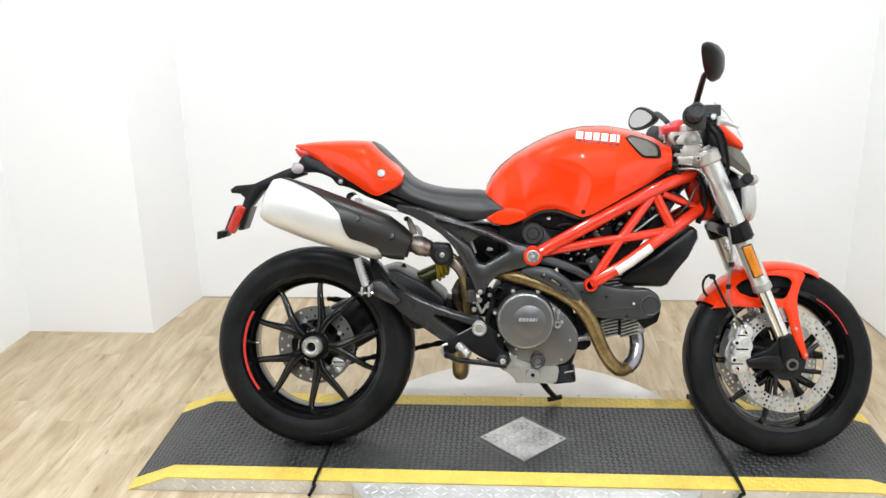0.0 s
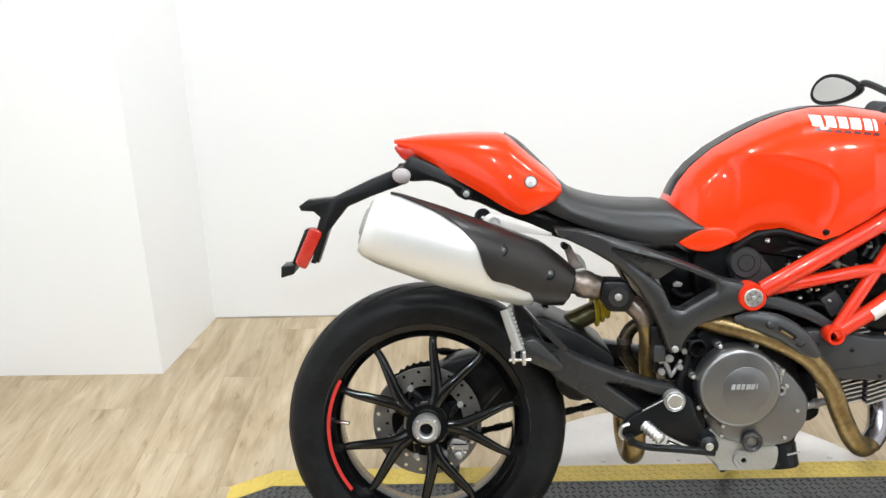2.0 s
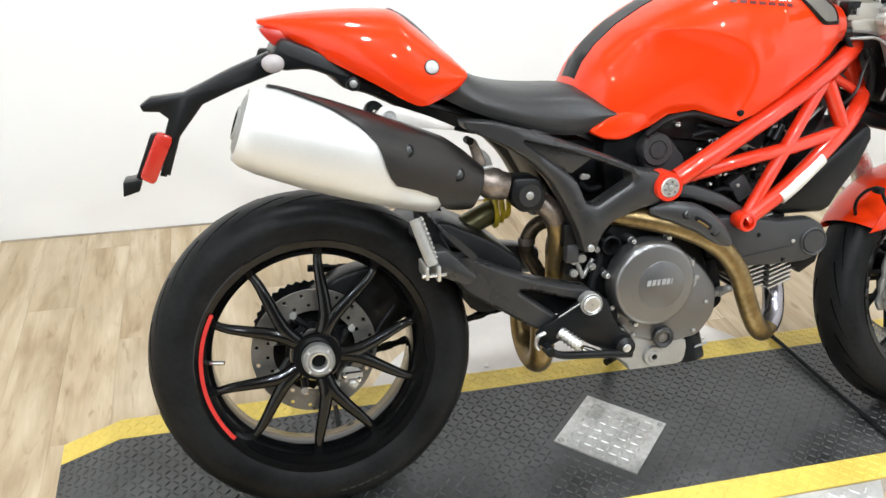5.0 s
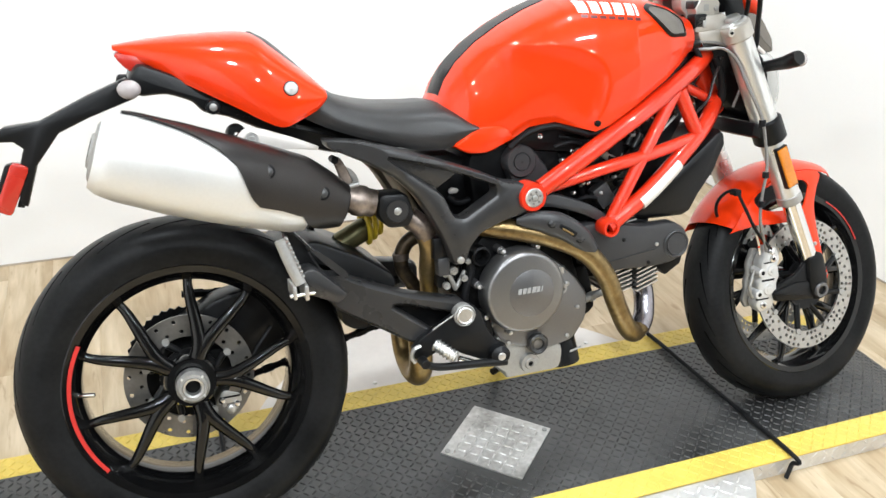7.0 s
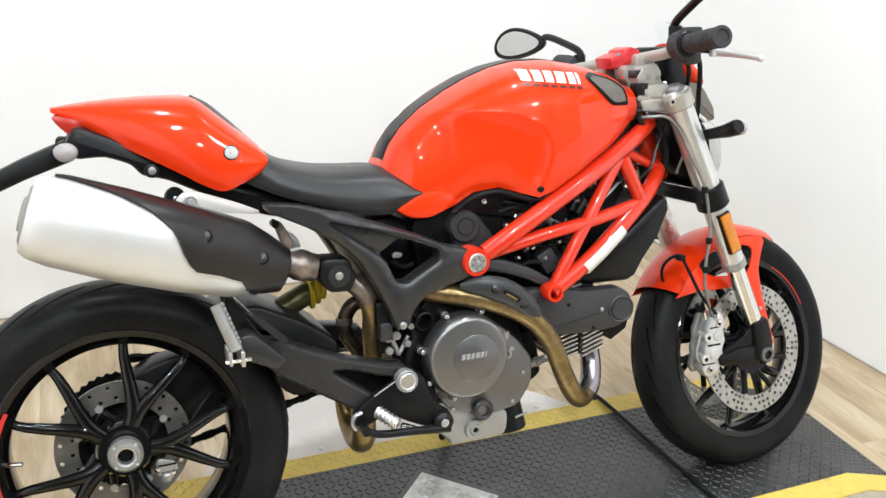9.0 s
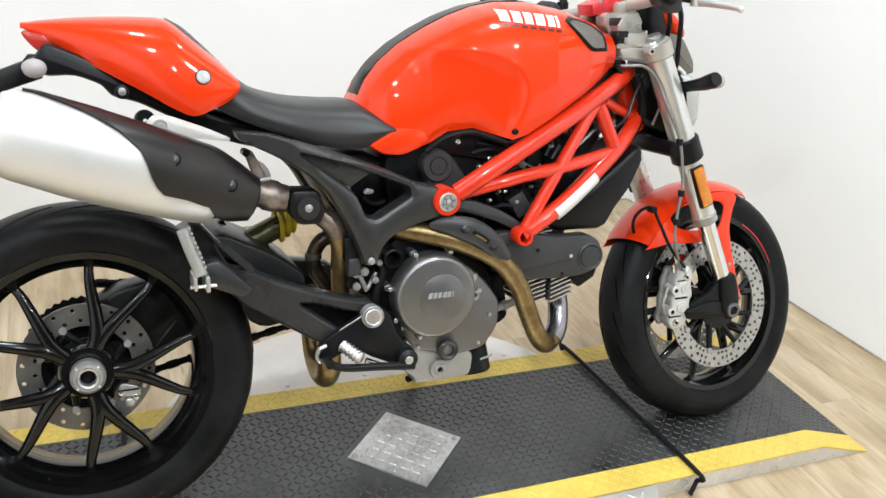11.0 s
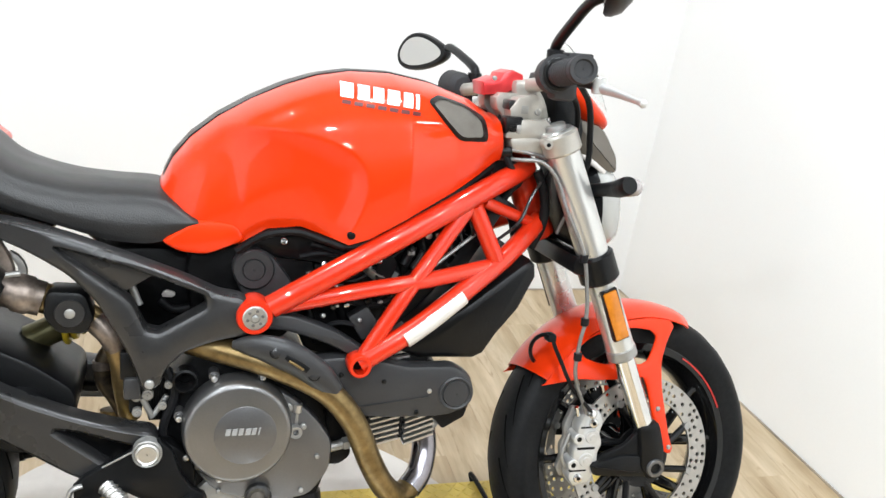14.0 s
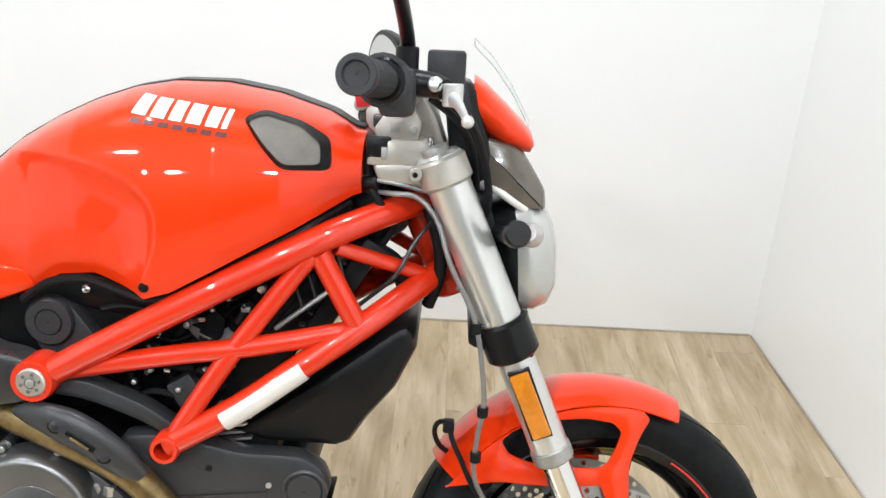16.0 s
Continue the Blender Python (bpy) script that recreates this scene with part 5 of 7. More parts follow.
belt = part("belt_cover", prism(rounded([(0.783, 0.519), (0.833, 0.524), (0.902, 0.513), (0.946, 0.503), (1.028, 0.502), (1.057, 0.484), (1.067, 0.456), (1.058, 0.428), (1.030, 0.412), (0.992, 0.408), (0.902, 0.411), (0.849, 0.418), (0.795, 0.45)], 3), -0.148, -0.112, 0.008), GREY_PLASTIC, engine, "dark grey timing belt cover")
part("belt_cap", lathe([(0.001, -0.152), (0.0225, -0.152), (0.024, -0.150), (0.024, -0.14), (0.001, -0.14)], (1.033, 0, 0.452), seg=30), GREY_PLASTIC, belt)
part("belt_cap_ring", lathe([(0.0245, -0.1495), (0.028, -0.1515), (0.031, -0.1495), (0.031, -0.14), (0.0245, -0.14)], (1.033, 0, 0.452), seg=30), GREY_PLASTIC, belt)
part("belt_rib", prism([(0.86, 0.432), (0.985, 0.446), (0.985, 0.449), (0.86, 0.435)], -0.1505, -0.145, 0.001), CAST, belt)
for x, z in ((0.985, 0.458), (0.832, 0.492), (0.905, 0.478), (0.965, 0.420)):
    part("belt_screw", cap_disc((x, -0.148, z), (0, -1, 0), 0.0042, 0.003, 0.001, 14), ALU if x > 0.98 else BLACK, belt)
part("belt_underside", prism([(0.99, 0.42), (1.068, 0.432), (1.058, 0.40), (1.02, 0.378), (1.0, 0.40)], -0.13, -0.06, 0.004), DARK, engine)
# heat guard over the header
guard = part("pipe_guard", tube([P(0.655, 0.553, -0.160), P(0.70, 0.551, -0.172), P(0.75, 0.532, -0.176), P(0.79, 0.502, -0.174), P(0.818, 0.470, -0.168)], [(0, 0.006), (0.14, 0.017), (0.4, 0.026), (0.75, 0.024), (1, 0.017)], 20, 8, 0.62), GREY_PLASTIC, engine, "brown-black header heat guard")
# slot as a dark strip, its shade painted in, with the bronze pipe inside
part("guard_slot", tube([P(0.735, 0.5405, -0.188), P(0.746, 0.534, -0.1888), P(0.757, 0.527, -0.189), P(0.770, 0.517, -0.1885)], 0.0062, 12, 5, 0.7), DARK, guard)
part("guard_slot", tube([P(0.740, 0.534, -0.1912), P(0.752, 0.527, -0.192), P(0.763, 0.519, -0.1918)], 0.0026, 8, 4), BRONZE, guard)
for x, z in ((0.720, 0.547), (0.781, 0.508)):
    part("guard_washer", cap_disc((x, -0.1845, z), (0, -1, 0.25), 0.0108, 0.004, 0.001, 20), DARK, guard)
    part("guard_bolt", cap_disc((x, -0.187, z), (0, -1, 0.25), 0.0078, 0.003, 0.001, 16), CAST, guard)
part("front_web", prism(rounded([(0.68, 0.575), (0.74, 0.57), (0.81, 0.545), (0.87, 0.512), (0.88, 0.528), (0.82, 0.568), (0.75, 0.595), (0.70, 0.60)], 2), -0.152, -0.12, 0.005), GREY_PLASTIC, engine)

# dark inner masses: vertical cylinder, airbox, throttle bodies, battery tray
part("rear_cylinder", prism(rounded([(0.60, 0.52), (0.58, 0.68), (0.66, 0.73), (0.78, 0.72), (0.80, 0.60), (0.74, 0.53)], 2), -0.09, 0.10, 0.012), DARK, engine)
part("front_head", prism(rounded([(0.775, 0.50), (0.88, 0.505), (0.955, 0.56), (1.02, 0.63), (1.06, 0.72), (1.0, 0.755), (0.86, 0.72), (0.76, 0.64)], 2), -0.075, 0.10, 0.01), DARK, engine)
for k in range(5):
    part("head_rib", rod((0.80 + 0.045 * k, -0.088, 0.53 + 0.034 * k), (0.775 + 0.045 * k, -0.088, 0.60 + 0.036 * k), 0.009), DARK, engine)
part("head_cap", lathe([(0.001, -0.122), (0.016, -0.122), (0.0175, -0.119), (0.019, -0.121), (0.030, -0.121), (0.033, -0.117), (0.033, -0.07), (0.001, -0.07)], (0.688, 0, 0.662), seg=40), GREY_PLASTIC, engine, "round black belt pulley cap")
part("cap_skirt", prism(rounded([(0.655, 0.662), (0.690, 0.694), (0.717, 0.684), (0.752, 0.638), (0.745, 0.60), (0.70, 0.595), (0.668, 0.622)], 3), -0.114, -0.07, 0.006), GREY_PLASTIC, engine)
part("airbox", prism(rounded([(0.60, 0.72), (0.72, 0.76), (0.90, 0.80), (1.07, 0.86), (1.09, 0.82), (0.95, 0.70), (0.84, 0.66), (0.70, 0.68)], 2), -0.10, 0.10, 0.01), BLACK, bike, "black plastic airbox under the tank")
intake = new("intake")
intake.parent = bike
part("throttle_body", rod((0.86, -0.07, 0.62), (0.90, -0.07, 0.70), 0.032), DARK, intake)
part("throttle_body", rod((0.86, 0.06, 0.62), (0.90, 0.06, 0.70), 0.032), DARK, intake)
part("coil", slab(0.84, 0.885, -0.12, -0.08, 0.555, 0.60, 0.005, pose(0, 0, 0, 0, 8, 0)), BLACK, intake)
part("fuel_rail", tube([(0.80, -0.10, 0.655), (0.85, -0.105, 0.64), (0.90, -0.10, 0.668), (0.95, -0.09, 0.70)], 0.0045, 8), DARK, intake)
part("wire_loom", tube([(0.75, -0.09, 0.60), (0.82, -0.11, 0.615), (0.90, -0.10, 0.60), (0.97, -0.08, 0.66), (1.05, -0.06, 0.72), (1.13, -0.05, 0.80)], 0.008, 8), CABLE, intake)
part("wire_loom", tube([(0.78, -0.10, 0.70), (0.84, -0.12, 0.69), (0.90, -0.12, 0.70), (0.96, -0.10, 0.735)], 0.006, 8), CABLE, intake)
part("clip", cap_disc((0.735, -0.10, 0.705), (0, -1, 0.3), 0.006, 0.01, 0.001, 14), CHROME, intake)
part("clip", cap_disc((0.80, -0.112, 0.67), (0, -1, 0.3), 0.005, 0.01, 0.001, 14), CHROME, intake)
part("radiator", prism([(1.02, 0.66), (1.10, 0.79), (1.125, 0.775), (1.045, 0.645)], -0.085, 0.085, 0.004), BLACK, bike, "black oil cooler behind the fork")
for k in range(7):
    part("cooler_fin", prism([(1.012 + 0.011 * k, 0.665 + 0.0178 * k), (1.020 + 0.011 * k, 0.662 + 0.0178 * k), (1.022 + 0.011 * k, 0.665 + 0.0178 * k), (1.014 + 0.011 * k, 0.668 + 0.0178 * k)], -0.09, 0.09, 0.0), CAST, bike)
part("belly_box", prism([(0.930, 0.520), (1.050, 0.602), (1.146, 0.676), (1.160, 0.682), (1.171, 0.672), (1.174, 0.650), (1.147, 0.592), (1.110, 0.546), (1.088, 0.511), (1.070, 0.503), (0.97, 0.506)], -0.122, 0.118, 0.013), BLACK, bike, "matt black box between frame and front wheel")
part("battery_cover", prism(rounded([(0.43, 0.68), (0.56, 0.685), (0.645, 0.645), (0.63, 0.58), (0.56, 0.545), (0.50, 0.555)], 2), -0.06, 0.09, 0.006), DARK, bike)
for a, b, r, m in (((0.50, -0.10, 0.64), (0.515, -0.10, 0.60), 0.006, CASE),):
    part("link_rod", rod(a, b, r), m, bike)
part("small_box", slab(0.488, 0.515, -0.14, -0.10, 0.49, 0.535, 0.003), BLACK, bike)
part("regulator", slab(0.528, 0.566, -0.105, -0.06, 0.405, 0.485, 0.006), BLACK, bike, "black finned regulator")
for k in range(5):
    part("regulator_fin", slab(0.530 + 0.0075 * k, 0.533 + 0.0075 * k, -0.112, -0.10, 0.41, 0.48, 0.001), DARK, bike)
part("connector", slab(0.500, 0.520, -0.118, -0.09, 0.425, 0.465, 0.004), BLACK, bike)
part("wire", tube([(0.51, -0.105, 0.465), (0.515, -0.115, 0.49), (0.535, -0.12, 0.50), (0.56, -0.115, 0.485)], 0.004, 7, 5), CABLE, bike)
part("breather", tube([(0.555, -0.12, 0.50), (0.57, -0.125, 0.46), (0.553, -0.125, 0.40), (0.565, -0.12, 0.33)], 0.008, 8), CABLE, bike)

# small fittings in the engine bay
for x, y, z, r, m in ((0.775, -0.118, 0.655, 0.007, ALU), (0.792, -0.120, 0.640, 0.005, CASE), (0.812, -0.116, 0.672, 0.006, ALU), (0.835, -0.115, 0.655, 0.005, CASE), (0.852, -0.118, 0.690, 0.0045, ALU), (0.872, -0.118, 0.668, 0.007, CASE), (0.905, -0.116, 0.690, 0.005, ALU), (0.925, -0.112, 0.705, 0.006, ALU), (0.80, -0.118, 0.585, 0.006, ALU), (0.822, -0.117, 0.602, 0.005, ALU), (0.86, -0.122, 0.578, 0.006, CASE), (0.895, -0.118, 0.608, 0.005, ALU), (0.93, -0.112, 0.612, 0.006, CASE), (0.962, -0.105, 0.632, 0.005, ALU)):
    part("fitting", cap_disc((x, y, z), (0.1, -1, 0.25), r * 0.7, 0.012, 0.002, 8), m, intake)
part("throttle_flange", lathe([(0.022, -0.012), (0.036, -0.012), (0.038, -0.008), (0.038, 0.004), (0.022, 0.004)], (0.900, -0.085, 0.668), (0.35, -0.5, 0.75), 28), CASE, intake, "grey throttle body flange")
part("throttle_lever", prism(rounded([(0.885, 0.640), (0.915, 0.648), (0.922, 0.678), (0.905, 0.690), (0.888, 0.672)], 2), -0.118, -0.112, 0.001), DARK, intake)
part("injector", rod((0.935, -0.105, 0.668), (0.952, -0.10, 0.700), 0.008), BLACK, intake)
part("injector", rod((0.955, -0.10, 0.660), (0.972, -0.10, 0.690), 0.007), CAST, intake)
part("connector", slab(-0.019, 0.019, -0.128, -0.10, -0.024, 0.024, 0.004, pose(0.871, 0, 0.573, 0, -32, 0)), GREY_PLASTIC, intake, "grey plug-in relay box")
part("connector", slab(0.815, 0.835, -0.122, -0.10, 0.618, 0.640, 0.003, None), BLACK, intake)
part("connector", slab(0.905, 0.925, -0.120, -0.10, 0.585, 0.600, 0.003, None), BLACK, intake)
for pts, r in (([(0.76, -0.11, 0.63), (0.80, -0.125, 0.622), (0.845, -0.12, 0.630), (0.89, -0.12, 0.640)], 0.004), ([(0.80, -0.11, 0.56), (0.83, -0.125, 0.575), (0.88, -0.12, 0.565), (0.92, -0.11, 0.585)], 0.0045), ([(0.93, -0.11, 0.64), (0.97, -0.11, 0.665), (1.00, -0.10, 0.70), (1.02, -0.095, 0.745)], 0.0055), ([(0.76, -0.12, 0.685), (0.79, -0.125, 0.692), (0.82, -0.12, 0.685), (0.84, -0.11, 0.665)], 0.004)):
    part("wire", tube(pts, r, 7, 5), CABLE, intake)
for k in range(4):
    part("airbox_rib", rod((1.02 + 0.018 * k, -0.102, 0.690 + 0.015 * k), (1.005 + 0.018 * k, -0.102, 0.745 + 0.015 * k), 0.003), CAST, intake)
part("clamp_strap", tube([(0.985, -0.108, 0.665), (1.02, -0.105, 0.692), (1.06, -0.10, 0.722)], 0.0035, 7, 3), CASE, intake)

rng = random.Random(7)
for k in range(30):
    x = rng.uniform(0.765, 1.0)
    z = 0.565 + 0.42 * max(0, x - 0.80) + rng.uniform(0.0, 0.12)
    y = -0.112 + rng.uniform(-0.008, 0.006)
    r = rng.uniform(0.0025, 0.006)
    mat = rng.choice((ALU, CASE, CAST, DARK, CHROME))
    if k % 3:
        part("fitting", cap_disc((x, y, z), (rng.uniform(-0.5, 0.5), -1, rng.uniform(-0.2, 0.6)), r, 0.012, 0.001, 6 if k % 2 else 10), mat, intake)
    else:
        part("bracket", slab(x - r * 1.6, x + r * 1.6, y - 0.004, y + 0.01, z - r, z + r, 0.001), mat, intake)

# foot controls, right side
part("rearset_bracket", prism(rounded([(0.49, 0.345), (0.545, 0.40), (0.60, 0.36), (0.605, 0.30), (0.56, 0.29), (0.50, 0.31)], 2), -0.152, -0.118, 0.006), DARK, bike)
ctrl = new("foot_controls")
ctrl.parent = bike
part("heel_plate", prism([(0.548, 0.404), (0.515, 0.392), (0.464, 0.364), (0.438, 0.349), (0.422, 0.333), (0.424, 0.310), (0.445, 0.304), (0.470, 0.316), (0.500, 0.318), (0.530, 0.300), (0.565, 0.283), (0.588, 0.268), (0.612, 0.270), (0.625, 0.287), (0.617, 0.308), (0.596, 0.321), (0.580, 0.346), (0.566, 0.386)], -0.178, -0.160, 0.004), BLACK, ctrl, "black rearset plate")
# highlight along the plate's upper edge, drawn as a thin bright tube
part("plate_edge", tube([(0.464, -0.1775, 0.364), (0.490, -0.1785, 0.378), (0.515, -0.1775, 0.391)], 0.0016, 6, 3), CASE, ctrl)
part("return_hook", tube([(0.436, -0.182, 0.338), (0.422, -0.184, 0.333), (0.417, -0.184, 0.318), (0.424, -0.183, 0.306)], 0.0042, 8, 5), ALU, ctrl, "silver return hook")
part("pivot_cap", lathe([(0.001, -0.187), (0.013, -0.187), (0.0155, -0.189), (0.0178, -0.187), (0.0185, -0.175), (0.001, -0.175)], (0.530, 0, 0.385), seg=36), ALU, ctrl, "silver swingarm pivot cap")
part("pivot_rim", lathe([(0.018, -0.184), (0.0205, -0.186), (0.0222, -0.184), (0.0222, -0.165), (0.018, -0.165)], (0.530, 0, 0.385), seg=36), CASE, ctrl)
part("footpeg", rod((0.468, -0.174, 0.333), (0.500, -0.205, 0.310), 0.0115, 0.0105), ALU, ctrl, "serrated aluminium rider peg")
for k in range(6):
    p = V((0.468, -0.174, 0.333)).lerp(V((0.500, -0.205, 0.310)), (k + 0.6) / 6.2)
    part("peg_tooth", lathe([(0.008, -0.0028), (0.0138, -0.0010), (0.0138, 0.0010), (0.008, 0.0028)], p, (0.66, -0.72, -0.62), 14), ALU, ctrl)
part("brake_pedal", tube([(0.612, -0.19, 0.276), (0.54, -0.193, 0.285), (0.470, -0.196, 0.293), (0.440, -0.199, 0.305)], (0.0085, 0.0075), 10, 6), BLACK, ctrl, "black rear brake pedal")
part("pedal_tip", rod((0.436, -0.185, 0.310), (0.436, -0.214, 0.310), 0.0095), BLACK, ctrl)
part("pedal_pivot", lathe([(0.005, -0.196), (0.011, -0.198), (0.020, -0.192), (0.022, -0.175), (0.005, -0.17)], (0.600, 0, 0.291), seg=28), BLACK, ctrl)
part("pivot_bolt", cap_disc((0.600, -0.194, 0.291), (0, -1, 0), 0.0085, 0.005, 0.0015, 18), ALU, ctrl)
part("master_cylinder", rod((0.455, -0.15, 0.335), (0.44, -0.15, 0.31), 0.014), BLACK, ctrl)
# small chrome rod added to stand for a silver glint
part("pedal_spring", rod((0.52, -0.165, 0.29), (0.555, -0.17, 0.275), 0.006), CHROME, ctrl)
# passenger peg, folded up
peg = new("passenger_peg")
peg.parent = bike
part("peg_bracket", prism(rounded([(0.205, 0.52), (0.24, 0.53), (0.30, 0.47), (0.28, 0.455), (0.215, 0.485)], 2), -0.20, -0.15, 0.004), CAST, peg)
part("peg_bar", tube([(0.178, -0.243, 0.600), (0.190, -0.247, 0.560), (0.204, -0.25, 0.520)], 0.0105, 12, 4, 0.7), CASE, peg, "folded aluminium passenger peg")
for k in range(9):
    z = 0.600 - 0.0085 * k
    part("peg_notch", slab(0.1855 + 0.0028 * k, 0.1905 + 0.0028 * k, -0.2555, -0.238, z, z + 0.004, 0.0012), CASE, peg)
part("peg_fork", slab(0.190, 0.196, -0.258, -0.20, 0.494, 0.518, 0.002), ALU, peg)
part("peg_fork", slab(0.210, 0.217, -0.258, -0.20, 0.490, 0.518, 0.002), ALU, peg)
part("peg_pin", rod((0.184, -0.25, 0.500), (0.228, -0.25, 0.500), 0.0035), CHROME, peg)
# side stand
stand = new("side_stand")
stand.parent = bike
c_, s_ = math.cos(radians(LEAN_DEG)), math.sin(radians(LEAN_DEG))


def unlean(x, y, z):
    z -= BIKE_LIFT
    return (x, y * c_ - z * s_, z * c_ + y * s_)


part("stand_leg", tube([(0.68, 0.10, 0.225), unlean(0.745, 0.215, 0.07), unlean(0.775, 0.245, 0.02)], (0.012, 0.009), 10, 4), BLACK, stand, "black side stand leg")
part("stand_foot", tube([unlean(0.755, 0.24, 0.010), unlean(0.80, 0.262, 0.010)], 0.009, 10, 0), BLACK, stand)

# ---- front end ----


def on_fork(d, y, ahead=0.0):
    p = TOP + AX * d
    return V((p.x + ahead * math.cos(radians(FORK_RAKE)), y, p.z + ahead * math.sin(radians(FORK_RAKE))))


fork = new("front_fork")
fork.parent = bike
for s in (-1, 1):
    y = 0.103 * s
    part("upper_tube", far(rod(on_fork(0.040, y), on_fork(0.285, y), 0.0292, seg=28), s), FORK, fork, "satin silver upper fork tube")
    part("lower_clamp", far(rod(on_fork(0.275, y), on_fork(0.33, y), 0.0365, seg=28), s), BLACK, fork, "black lower fork clamp")
    part("mid_tube", far(rod(on_fork(0.325, y), on_fork(0.475, y), 0.0255, 0.0265, seg=28), s), FORK, fork)
    part("dust_seal", far(rod(on_fork(0.468, y), on_fork(0.492, y), 0.0285, seg=28), s), CASE, fork)
    part("stanchion", far(rod(on_fork(0.488, y), on_fork(0.645, y), 0.0205, seg=28), s), CHROME, fork, "polished fork stanchion")
    part("fork_cap", far(cap_disc(on_fork(0.041, y), -AX, 0.018, 0.010, 0.002, 24), s), CASE, fork)
    a = FRONT_X
    z = FRONT_Z
    lo, hi = sorted((s * 0.090, s * 0.128))
    part("fork_foot", far(prism(rounded([(a - 0.034, z + 0.086), (a + 0.008, z + 0.096), (a + 0.028, z + 0.035), (a + 0.028, z - 0.02), (a + 0.0, z - 0.026), (a - 0.02, z + 0.0)], 3), lo, hi, 0.008), s), BLACK, fork, "black cast fork foot")
    part("caliper_arm", far(prism(rounded([(a + 0.01, z + 0.022), (a + 0.01, z - 0.022), (a - 0.115, z - 0.012), (a - 0.125, z + 0.012), (a - 0.06, z + 0.03)], 3), lo + 0.006, hi - 0.006, 0.006), s), BLACK, fork)
    part("caliper_arm", far(prism(rounded([(a - 0.012, z + 0.088), (a + 0.004, z + 0.02), (a + 0.002, z - 0.012), (a - 0.09, z - 0.006), (a - 0.112, z + 0.012), (a - 0.100, z + 0.030), (a - 0.055, z + 0.046), (a - 0.030, z + 0.075)], 2), lo + 0.012, hi - 0.012, 0.005), s), BLACK, fork)
    part("axle_clamp", far(lathe([(0.011, s * 0.133), (0.017, s * 0.133), (0.0185, s * 0.13), (0.0185, s * 0.11), (0.011, s * 0.11)], (a + 0.008, 0, z + 0.002), seg=28), s), ENGINE_DARK, fork, "axle end")
part("top_clamp", far(prism(rounded([(1.106, 0.889), (1.147, 0.897), (1.190, 0.900), (1.212, 0.888), (1.206, 0.858), (1.116, 0.867)], 2), -0.10, 0.10, 0.005), -1), CLAMP, fork, "silver top fork clamp")
for s in (-1, 1):
    part("clamp_collar", far(rod(on_fork(0.045, 0.103 * s), on_fork(0.083, 0.103 * s), 0.0345, seg=30), s), CLAMP, fork)
    part("pinch_lug", far(rod((1.164, s * 0.115, 0.884), (1.164, s * 0.136, 0.884), 0.0085), s), CLAMP, fork)
    part("pinch_bolt", far(cap_disc((1.164, s * 0.135, 0.884), (0, s, 0), 0.0034, 0.004, 0.001, 14), s), DARK, fork)
part("lower_yoke", prism(rounded([(1.245, 0.69), (1.335, 0.665), (1.325, 0.635), (1.24, 0.658)], 2), -0.12, 0.12, 0.006), BLACK, fork)
part("axle", rod((FRONT_X + 0.008, -0.12, FRONT_Z), (FRONT_X + 0.008, 0.12, FRONT_Z), 0.011), CASE, fork)
